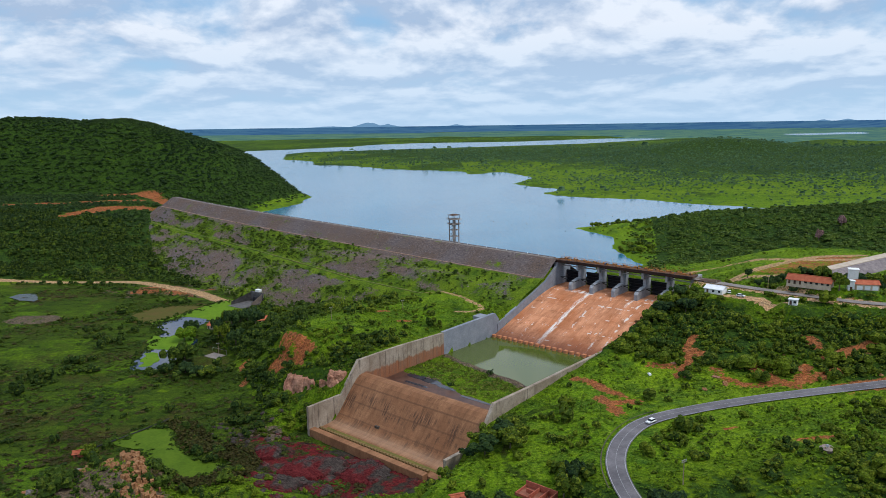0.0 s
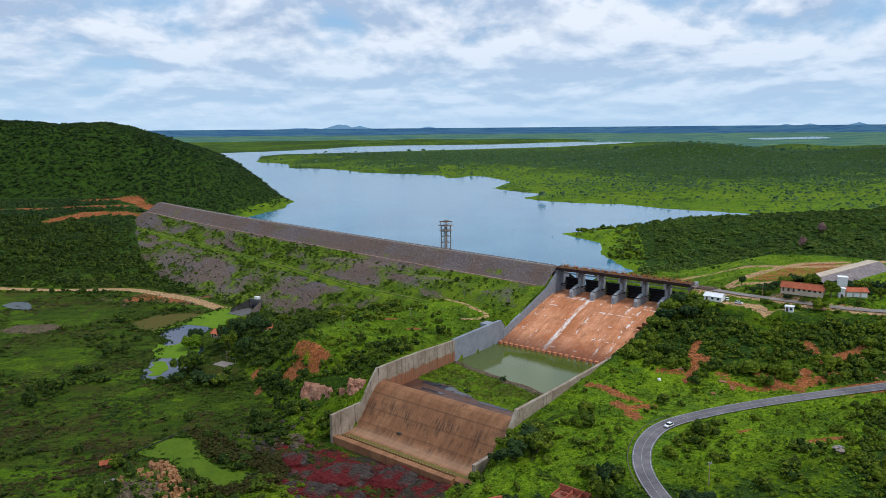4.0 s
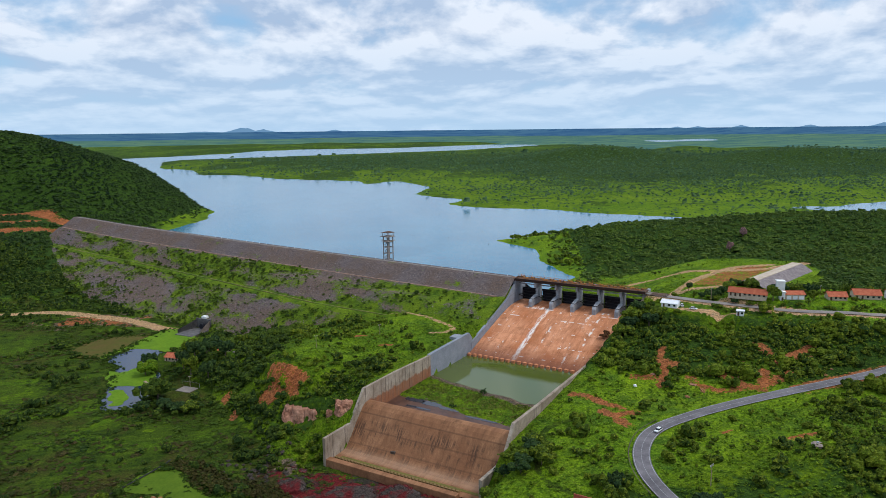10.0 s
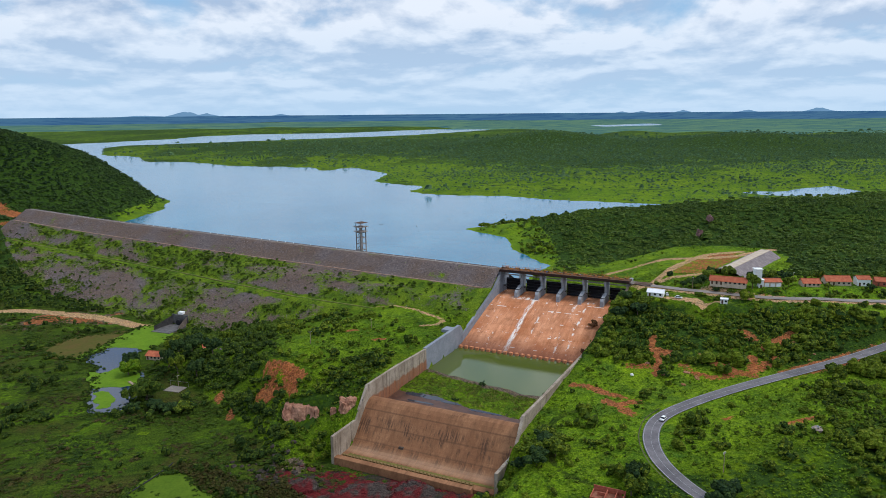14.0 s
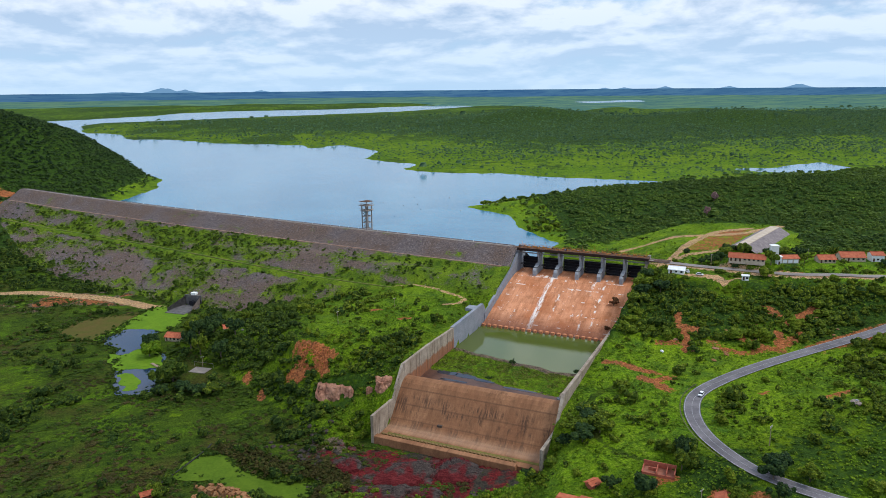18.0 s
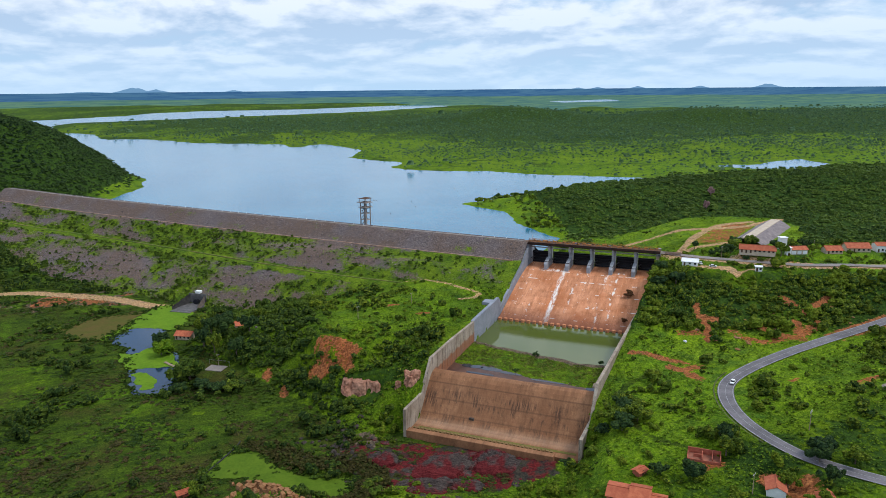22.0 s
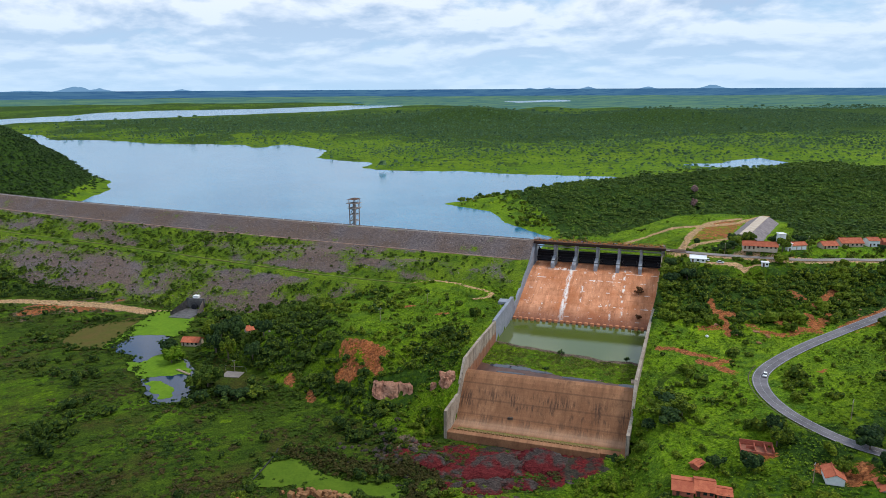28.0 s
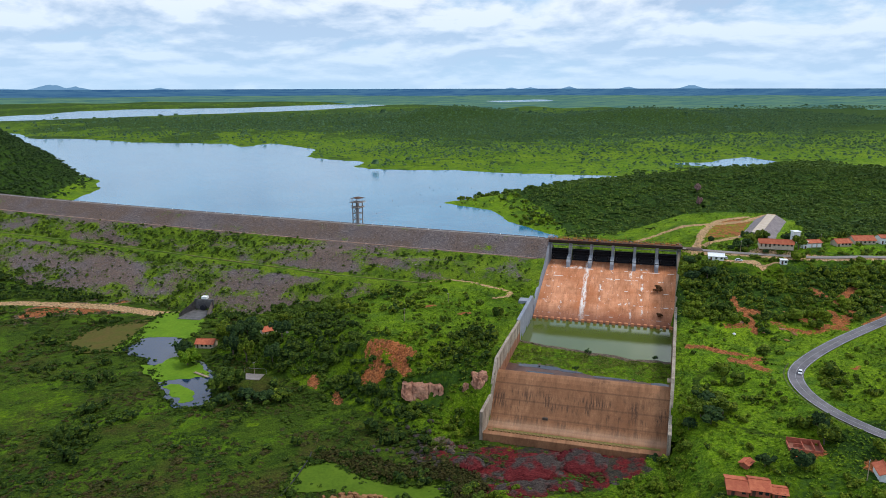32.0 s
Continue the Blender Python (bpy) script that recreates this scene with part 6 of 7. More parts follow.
# ---- rocks ----
def rock_mesh(seed, sx, sy, sz, sub=2, rough=0.35, blocky=0.5):
    """An angular boulder: a lumpy ball pressed towards a block."""
    bm = bmesh.new()
    bmesh.ops.create_icosphere(bm, subdivisions=sub, radius=1)
    for v in bm.verts:
        c = v.co.copy()
        k = max(abs(c.x), abs(c.y), abs(c.z))
        c = c.lerp(c / k * 0.85, blocky)
        d = 1 + rough * noise.noise(c * 1.3 + Vector((seed * 7.1, 0, 0))) + rough * 0.5 * noise.noise(c * 3.1 + Vector((0, seed * 3.3, 0)))
        v.co = Vector((c.x * d * sx, c.y * d * sy, c.z * d * sz))
    return bm


def block_mesh(sx, sy, sz):
    """A split block of rock: skewed box with chipped edges."""
    bm = bmesh.new()
    bmesh.ops.create_cube(bm, size=2)
    for v in bm.verts:
        v.co = Vector((v.co.x * sx * random.uniform(0.7, 1.15), v.co.y * sy * random.uniform(0.7, 1.15), v.co.z * sz * random.uniform(0.75, 1.15)))
    bmesh.ops.bevel(bm, geom=list(bm.edges), offset=0.14 * min(sx, sy, sz), segments=1, affect="EDGES")
    return bm


def rock(name, x, y, z, sx, sy, sz, turn, material, label, group, tilt=0, seed=0, sub=2, blocky=0.5, rough=0.35):
    me = bpy.data.meshes.new(name)
    bm = block_mesh(sx, sy, sz) if blocky > 0.9 else rock_mesh(seed or random.random() * 50, sx, sy, sz, sub, rough, blocky)
    bm.to_mesh(me); bm.free()
    me.materials.append(material)
    ob = new(name, me)
    ob.matrix_world = pose(x, y, z, tilt, tilt * 0.4, turn)
    return tagged(ob, label, "rock", group)


def outcrop(cx, cy, a, b, h, turn):
    """A low rounded outcrop with tilted beds, cracked across."""
    n = 44
    g = np.linspace(-1.08, 1.08, n)
    x, y = np.meshgrid(g * a, g * b)
    r = np.hypot(x / a, y / b) + 0.40 * fbm(x + cx, y + cy, 9, 2)
    z = 0.6 * h * np.clip(1 - r * r, 0, 1) ** 0.6 + 0.9 * np.clip((x * 0.4 - y * 0.25) / 6, -1, 1) + 0.55 * fbm(x + cx, y + cy, 3.5, 3)
    bed = (x * 0.42 + y * 0.9 + 1.6 * fbm(x + cx, y + cy, 8, 4)) / 1.5
    z = z + 0.75 * (bed - np.floor(bed)) + 0.5 * fbm(x * 0.5 + cx, y * 1.3 + cy, 1.6, 1) - 0.8 * step(0.05, 0.0, np.abs(vnoise(x + cx, y * 0.3 + cy, 9, 5)))
    z = np.where(r > 1.0, -1.2, z)
    ob = fast_mesh("ledge", np.stack([x, y, z], -1).reshape(-1, 3), grid_faces(n, n), RED_ROCK)
    ob.matrix_world = pose(cx, cy, -38.6, 0, 0, turn)
    tagged(ob, "rounded dark ledge rock with maroon growth below the spillway", "rock", "maroon ledges")


def crag():
    """A rib of split orange blocks along the edge above the pond."""
    a, b = np.array((-108.0, 270.0)), np.array((-79.0, 227.0))
    e = (b - a) / np.linalg.norm(b - a)
    side = np.array((-e[1], e[0]))
    L = float(np.linalg.norm(b - a))
    aa, dd = np.meshgrid(np.arange(0, L, 0.42), np.arange(-4.2, 4.3, 0.42))
    wob = 0.9 * fbm(aa, dd, 5, 2)
    i, j = np.floor((aa + wob) / 1.9).astype(int), np.floor((dd + 0.8 * fbm(aa, dd, 4, 4) + 40) / 1.5).astype(int)
    block = TABLE[3][i % 256, j % 256] + 0.4 * TABLE[4][(2 * i) % 256, j % 256]
    xy = a + aa[..., None] * e + dd[..., None] * side
    hump = step(4.2, 2.2, np.abs(dd + 0.9 * fbm(aa, dd * 0, 6, 1))) * step(0, 3, aa) * step(L, L - 3, aa)
    z = height(xy[..., 0], xy[..., 1]) - 0.6 + hump * (0.5 + 1.5 * block + 0.3 * fbm(aa, dd, 1.3, 5))
    ob = fast_mesh("crag", np.dstack([xy, z]).reshape(-1, 3), grid_faces(aa.shape[1], aa.shape[0]), SAND_ROCK)
    tagged(ob, "broken rib of orange split rock above the pond", "rock", "crag boulders")


def cliff(a0, a1, tops, feet):
    """A bare face cut into the mound, ribbed from top to foot."""
    aa, hh = np.meshgrid(np.linspace(a0, a1, 60), np.linspace(0, 1, 26))
    zt, zb = np.interp(aa, [a0, 0, a1], tops), np.interp(aa, [a0, 0, a1], feet)
    crack = np.abs(vnoise(aa * 1.0 + 1.2 * hh, hh * 1.5, 2.4, 3))
    out = 0.4 + 3.6 * (1 - hh) + 1.0 * fbm(aa, hh * 9, 5, 2) + 0.5 * fbm(aa, hh * 9, 1.5, 4) - 0.9 * step(0.16, 0.0, crack)
    out = out - 2.5 * step(0.85, 1.0, hh) - 1.5 * step(a0 + 2.5, a0, aa) - 1.5 * step(a1 - 1.5, a1, aa)
    z = zb + (zt - zb) * hh + 0.5 * fbm(aa, hh * 9, 4, 5)
    xy = FACE_C + aa[..., None] * FACE_E + out[..., None] * FACE_S
    ob = fast_mesh("rock_face", np.dstack([xy, z]).reshape(-1, 3), grid_faces(60, 26), PINK_ROCK)
    tagged(ob, "bare pinkish rock face under the scrubby mound", "rock", "rock faces")


def build_rocks():
    # orange crag over the pond
    crag()
    for i in range(64):
        t = random.random()
        x, y = -108 + 29 * t + random.gauss(0, 2.2), 270 - 43 * t + random.gauss(0, 1.6)
        s = random.uniform(0.45, 1.15)
        rock("boulder", x, y, float(height(x, y)) + 0.7 + s * 0.6, s * 1.15, s * 0.8, s * random.uniform(0.9, 1.6), -56 + random.gauss(0, 14), SAND_ROCK, "split orange block on the crag above the pond", "crag boulders", random.uniform(-12, 12), 0, 2, 0.95)
    for i in range(30):
        t = random.random()
        x, y = -108 + 28 * t - random.uniform(2, 9), 266 - 40 * t - random.uniform(0, 6)
        s = random.uniform(0.5, 1.3)
        rock("boulder", x, y, float(height(x, y)) + s * 0.2, s * 1.25, s, s * random.uniform(0.8, 1.3), random.uniform(0, 90), SAND_ROCK, "orange weathered boulder on the crag above the pond", "crag boulders", random.uniform(-14, 14), 0, 2, 0.8, 0.5)
    for i in range(16):
        x, y = random.uniform(-124, -104), random.uniform(226, 252)
        s = random.uniform(0.8, 2.0)
        rock("boulder", x, y, float(height(x, y)) + s * 0.15, s * 1.2, s, s, random.uniform(0, 180), SAND_ROCK if i % 3 else RIPRAP, "grey-orange boulder on the scrubby crag", "crag boulders")
    # maroon ledges below the end sill
    for cx, cy, a, b, h, turn in ((-32, 262, 14.5, 10.5, 3.6, -20), (-10.5, 257, 10.5, 10.5, 4.2, -35), (-52.5, 274, 8.5, 5.5, 2.4, -25), (-47, 249, 16, 8.5, 2.8, -15), (-5, 241, 7, 5, 1.8, -30), (7, 247, 4.6, 3.6, 1.8, 0), (-27, 245.5, 8, 4.6, 2.0, -30)):
        outcrop(cx, cy, a, b, h, turn)
    for i in range(26):
        u, v = random.uniform(199, 238), random.uniform(-18, 56)
        x, y, _ = sp(u, v, 0)
        s = random.uniform(0.7, 1.8)
        rock("ledge", x, y, float(height(x, y)) + 0.02, s * 1.7, s * 1.1, s * 0.45, -38 + random.uniform(-26, 26), SLATE if i % 2 else RED_ROCK, "dark rock ledge below the spillway", "maroon ledges", random.uniform(-7, 7), 0, 2, 0.7, 0.6)
    for i in range(34):
        x, y = random.gauss(-68, 7), random.gauss(292, 8)
        s = random.uniform(0.5, 1.4)
        rock("stone", x, y, float(height(x, y)) + s * 0.1, s * 1.3, s, s * 0.8, random.uniform(0, 180), SLATE, "dark grey stone among the bushes", "valley stones")
    # bare pink faces under the mound
    cliff(-11, 10, [-26.2, -25.2, -24.2], [-32.0, -35.5, -38.8])
    for x, y, a, b, c, t in ((-30, 309.5, 4.4, 3.0, 5.2, 12), (-36.5, 311, 1.6, 1.2, 3.0, 0)):
        rock("rock_face", x, y, float(height(x, y)) - 0.1 * c, a, b, c, t, PINK_ROCK, "bare reddish rock face beside the spillway wall", "rock faces", 0, 0, 4, 0.5, 0.5)
    # rocks on the earth scars of the east slope
    for i in range(26):
        x, y = random.uniform(118, 205), random.uniform(277, 306)
        s = random.uniform(0.4, 1.2)
        rock("stone", x, y, float(height(x, y)) + s * 0.05, s * 1.5, s, s * 0.4, random.uniform(0, 180), PINK_ROCK if i % 2 else SAND_ROCK, "reddish stone on the eroded slope", "slope stones")
    for x, y in ((106, 296), (-92, 900), (-96, 424), (-96, 410)):
        rock("stone", x, y, float(height(x, y)) + 0.2, 0.9, 0.7, 0.6, random.uniform(0, 180), WHITE if x == 106 else RIPRAP, "pale stone lying in the grass" if x == 106 else "grey stone among the bushes", "slope stones")


build_rocks()


def stones_on_dam():
    """Loose riprap on the dam slopes."""
    n = 9000
    s, off = RNG.uniform(0, 585, n), RNG.uniform(1, 92, n) ** 1.0
    keep = (dam_veg(s, off) < 0.62) & (off > 5)
    s, off = s[keep], off[keep]
    z = dam_z(s, off)
    xy = DAM_P + s[:, None] * DAM_E + (off + 4.9 * np.sin(np.clip(s / 600, 0, 1) * math.pi))[:, None] * DAM_N
    base = np.array([(1, 0, 0), (-1, 0, 0), (0, 1, 0), (0, -1, 0), (0, 0, 0.8), (0, 0, -0.8)], float)
    f = np.array([(0, 2, 4), (2, 1, 4), (1, 3, 4), (3, 0, 4), (2, 0, 5), (1, 2, 5), (3, 1, 5), (0, 3, 5)])
    m = len(s)
    size = RNG.uniform(0.25, 0.62, m)
    v = base[None] * size[:, None, None] * RNG.uniform(0.6, 1.4, (m, 6, 1))
    a = RNG.uniform(0, 6.28, m)
    c, sn = np.cos(a)[:, None], np.sin(a)[:, None]
    v = np.stack([v[..., 0] * c - v[..., 1] * sn, v[..., 0] * sn + v[..., 1] * c, v[..., 2]], -1) + np.column_stack([xy, z + 0.1])[:, None]
    mm = Mat("loose_riprap", 0.95, spec=0.15)
    mat = mm.color(mm.mix(mm.island(), (0.085, 0.068, 0.070), (0.235, 0.197, 0.192)))
    ob = fast_mesh("riprap_stones", v.reshape(-1, 3), (f[None] + 6 * np.arange(m)[:, None, None]).reshape(-1, 3), mat)
    tagged(ob, "loose grey-purple riprap stones on the dam", "stones", kind="stuff")


stones_on_dam()


# ---- plants ----
def clump(n, size, lumps=5, flat=0.8, seed=0, low=0.0, rings=0, seg=6, fat=1.0):
    """A lumpy crown of radius 1, leaf sprays standing out of rounded masses: corners (n, 4, 3)."""
    g = np.random.default_rng(seed)
    cen = np.column_stack([g.normal(0, 0.42, lumps), g.normal(0, 0.42, lumps), 0.35 + low + g.uniform(0, 0.55, lumps) * flat])
    rad = g.uniform(0.38, 0.62, lumps) * fat
    k = g.integers(0, lumps, n)
    d = g.normal(0, 1, (n, 3))
    d[:, 2] = np.abs(d[:, 2]) * 0.9 - 0.25 * g.random(n)
    d /= np.linalg.norm(d, axis=1)[:, None]
    p = cen[k] + d * (rad[k] * g.uniform(0.75, 1.08, n))[:, None]
    p[:, 2] = np.maximum(p[:, 2], 0.04)
    nr = d + np.array((0, 0, 0.55)) + g.normal(0, 0.35, (n, 3))
    nr /= np.linalg.norm(nr, axis=1)[:, None]
    t = np.cross(nr, g.normal(0, 1, (n, 3)))
    t /= np.linalg.norm(t, axis=1)[:, None]
    b = np.cross(nr, t)
    w, h = (size * g.uniform(0.65, 1.35, n))[:, None], (size * g.uniform(0.5, 1.0, n))[:, None]
    quads = [np.stack([p - t * w - b * h, p + t * w - b * h * 0.7, p + t * w * 0.8 + b * h, p - t * w * 0.7 + b * h], 1)]
    els = {0: (), 1: (-15, 48), 2: (-30, 18, 62)}[rings]
    for c, r in zip(cen, rad) if rings else ():
        rr = []
        for e in els:
            a = np.arange(seg) * 2 * math.pi / seg + e * 0.01
            q = r * g.uniform(0.78, 1.2, seg)
            v = np.stack([np.cos(a) * math.cos(radians(e)) * q, np.sin(a) * math.cos(radians(e)) * q, np.full(seg, math.sin(radians(e))) * q], -1) + c
            v[:, 2] = np.maximum(v[:, 2], 0.0)
            rr.append(v)
        for lo, hi in zip(rr, rr[1:]):
            quads.append(np.stack([lo, np.roll(lo, -1, 0), np.roll(hi, -1, 0), hi], 1))
        top = rr[-1]
        quads.append(np.stack([top[[0, 1, 2, 3]], top[[3, 4, 5, 0]]]))
    return np.concatenate(quads)


def scatter(name, x, y, z, r, material, kinds, label, category="bushes", tall=None, far=False, tint=None):
    """Many clumps in one mesh, each turned and sized on its own."""
    n = len(x)
    which = RNG.integers(0, len(kinds), n)
    tint = RNG.random(n) if tint is None else tint
    tall = RNG.uniform(0.75, 1.15, n) if tall is None else tall
    vs, ts = [], []
    for i, k in enumerate(kinds):
        sel = which == i
        m = int(sel.sum())
        if not m:
            continue
        a = RNG.uniform(0, 6.283, m)
        c, s = np.cos(a)[:, None, None], np.sin(a)[:, None, None]
        q = k[None] * r[sel][:, None, None, None]
        v = np.stack([q[..., 0] * c - q[..., 1] * s, q[..., 0] * s + q[..., 1] * c, q[..., 2] * tall[sel][:, None, None]], -1)
        v = v + np.column_stack([x[sel], y[sel], z[sel]])[:, None, None]
        vs.append(v.reshape(-1, 3))
        ts.append(np.repeat(tint[sel], k.shape[0] * 4))
    v = np.concatenate(vs)
    if far:
        v = warp(v)
    ob = fast_mesh(name, v, np.arange(len(v)).reshape(-1, 4), material, {"tint": np.concatenate(ts)})
    return tagged(ob, label, category, kind="stuff")


def jitter(x0, x1, y0, y1, d):
    x, y = np.meshgrid(np.arange(x0, x1, d), np.arange(y0, y1, d))
    x, y = x.ravel(), y.ravel()
    return x + RNG.uniform(-0.5, 0.5, len(x)) * d, y + RNG.uniform(-0.5, 0.5, len(x)) * d


def dam_coords(x, y):
    r = np.stack([x - DAM_P[0], y - DAM_P[1]], -1)
    s, off = r @ DAM_E, r @ DAM_N
    return s, off - 4.9 * np.sin(np.clip(s / 600, 0, 1) * math.pi)


def on_dam(x, y):
    s, off = dam_coords(x, y)
    lim = np.interp(s, [0, 30, 120, 200, 590], [38, 50, 72, 92, 94])
    over = dam_z(s, off) > raw_height(x, y) - 0.8
    return (s > -6) & (s < 596) & (off > -50) & (off < lim) & over


def ground_clear(x, y, gap=0.0):
    """Where nothing stands in the way of a plant."""
    u, v = to_uv(x, y)
    bad = (v > v_left(u) - 3 - gap) & (v < v_right(u) + 2.6 + gap) & (u > -18) & (u < 197 + gap)
    for line, half in ((ROAD_LOW, 5.4), (ROAD_UP, 5.2), (DIRT_ROAD, 8.5), (PATH_FIELD, 3.2), (PATH_FORK, 3.4), (PATH_SIDE, 3.8), (PATH_SPUR, 2.2), (TRAIL_LOOP, 2.2), (TRAIL_LOW, 2.0), (HILL_TRACK, 8), (HILL_LOW, 10), (HILL_CUT, 13)):
        bad |= poly_dist(x, y, line)[0] < half + gap
    for cx, cy, cz, r in PADS:
        bad |= np.hypot(x - cx, y - cy) < r + 1 + gap
    bad |= np.hypot((x - 171) * 0.24, y - 349.5 + 0.62 * (x - 171)) < 6.5
    d, e = np.array(DIKE[1], float) - np.array(DIKE[0]), np.array(DIKE[0])
    bad |= poly_dist(x, y, DIKE)[0] < 14.5
    a, o = (x - FACE_C[0]) * FACE_E[0] + (y - FACE_C[1]) * FACE_E[1], (x - FACE_C[0]) * FACE_S[0] + (y - FACE_C[1]) * FACE_S[1]
    bad |= (np.abs(a + 0.5) < 11.5) & (o > -3) & (o < 9)
    return ~bad


def build_banks():
    """Earth filled against the outer sides of the spillway walls."""
    tops = {-1: ([0, 12, 30, 62, 64, 108, 166, 178, 196], [5.0, -2.6, -8.8, -18.6, -12.1, -13, -12.1, -25.2, -25.4]), 1: ([0, 12, 30, 60, 64, 90, 168, 178, 196], [3.0, -4.4, -9.8, -19.5, -11.6, -11.4, -12.4, -25.2, -25.4])}
    for side in (-1, 1):
        us, offs = np.arange(2.0 if side < 0 else 12.0, 193, 2.0), np.array([0.7, 1.9, 3.2, 4.8, 7.0])
        uu, oo = np.meshgrid(us, offs)
        vv = (v_left(uu) if side < 0 else v_right(uu)) + side * oo
        x, y = SP_O[0] + SP_U[0] * uu + SP_V[0] * vv, SP_O[1] + SP_U[1] * uu + SP_V[1] * vv
        far = np.clip(oo, 4.0, 7.0) - oo
        xo, yo = x + SP_V[0] * side * far, y + SP_V[1] * side * far
        g = height(xo, yo)
        s, off = dam_coords(xo, yo)
        g = np.where((s > -9) & (off > -2) & (off < 90), np.maximum(g, dam_z(np.maximum(s, 0), off)), g)
        z = np.minimum(g + 0.12, np.interp(uu, *tops[side]) - 0.5 + 0.6 * np.clip(oo - 2, 0, 9)) - 0.5 * (oo > 6)
        f = grid_faces(len(us), len(offs))
        cov = np.stack([0 * uu, 0.2 + 0.2 * fbm(x, y, 9, 2), 0 * uu, 0.6 + 0 * uu], -1)
        ob = fast_mesh("ground_bank", np.stack([x, y, z], -1).reshape(-1, 3), f if side > 0 else f[:, ::-1], GROUND, {"cover": cov.reshape(-1, 4), "cover2": np.zeros((uu.size, 3))}, True)
        tagged(ob, "grassy earth bank filled against the spillway wall", "ground", kind="structure")


build_banks()


def build_hose():
    line = curve([(-108, 309), (-110, 304.5), (-116.5, 294), (-123.5, 284), (-128, 278)], 6)
    bm = bmesh.new()
    for a, b in zip(line, line[1:]):
        cyl((a[0], a[1], VALLEY_Z + 1.0), (b[0], b[1], VALLEY_Z + 1.0), 0.28, 6, None, bm)
    me = bpy.data.meshes.new("hose")
    bm.to_mesh(me); bm.free()
    me.materials.append(RUBBER)
    tagged(new("hose", me), "dark hose lying along the edge of the duckweed pond", "hose")


build_hose()


def in_ponds(x, y):
    return np.logical_or.reduce([inside(x, y, p) for p in POND_LINES])


def scrub_density(x, y, z):
    """Share of the near ground that is bushes."""
    u, v = to_uv(x, y)
    q = 0.5 * x + y
    n, n2 = fbm(x, y, 38, 2), fbm(x, y, 13, 5)
    d = 0.10 + 0 * x
    east = step(352, 368, q) * step(436, 422, q) * (v > 78)
    d = np.maximum(d, (0.50 + 0.5 * step(-0.35, 0.15, n)) * east)
    d = np.where((v > 78) & (v < 98) & (u < 60) & (u > 14), 0.9, d)
    d = np.where((v > 75) & (v < 92) & (u > 168), 0.85, d)
    d = np.where((u > 196) & (u < 232) & (v > 56) & (v < 90), 0.6, d)
    inner = step(80, 100, x) * step(262, 240, y) * (q < 345)
    d = np.maximum(d, inner * (0.05 + 0.8 * step(0.1, 0.45, n + 0.35 * step(118, 150, x))))
    vv = -v + 2.3 * np.clip(u - 132, 0, 80) + 0.35 * np.clip(40 - u, 0, 200)
    mound = step(8, 20, vv) * step(215, 190, vv) * (v < -2)
    thick = step(1.2, 0.7, np.hypot((x + 84) / 32, (y - 328) / 27))
    d = np.maximum(d, mound * (0.14 + 0.62 * step(-0.2, 0.25, n + 0.45 * step(70, 120, vv) - 0.45 * step(105, 75, vv) * step(352, 372, y) + 0.2 * step(350, 330, y) - 0.3 * step(45, 20, vv) * step(90, 60, u))))
    d = np.where((v < -4) & (vv < 105) & (vv > 6), d * (1 - 0.6 * step(336, 358, y) * step(0.35, -0.1, n2)), d)
    d = np.maximum(d, 0.9 * thick * (z > VALLEY_Z - 1))
    valley = (z < VALLEY_Z + 3) & (x < 10)
    d = np.where(valley, 0.008 + 0.22 * step(0.30, 0.5, n + 0.4 * fbm(x, y, 17, 0)) + 0.3 * step(-120, -70, x) * step(330, 300, y) + 0.4 * step(-150, -110, x) * step(350, 375, y), d)
    d = np.where((x < -150) & (y > 585), 0.25 + 0.7 * step(-0.3, 0.2, n), d)
    d = np.where((y > 405) & (x > 95) & (sn_of(x, y) > 4), 0.008 + 0.05 * step(0.3, 0.6, n), d)
    d = np.where((y > 540) & (x > 120) & (x < 300), 0.04 + 0.3 * step(0.1, 0.55, n + 0.3 * n2), d)
    d = np.where((x > 200) & (y > 372) & (y < 400), 0.55, d)
    d = np.where(inside(x, y, RISE_WOOD), 0.0, d)
    d = np.where((x > 150) & (q > 440) & (y < 400) & (x < 340) & ~inside(x, y, RISE_WOOD), 0.30 + 0.5 * step(-0.1, 0.3, n), d)
    d = np.where((x < 75) & (v > 78) & (y < 262), 0.14 + 0.4 * step(0.15, 0.5, n), d)
    d = d * (1 - 0.95 * smooth_field(x, y))
    return d * (0.75 + 0.5 * n2)


def sn_of(x, y):
    return (x - 85 + y - 448) * 0.7071


VALLEYLEAF = leaf_material("valley_leaves", (0.022, 0.046, 0.010), (0.062, 0.104, 0.012), (0.088, 0.126, 0.015))


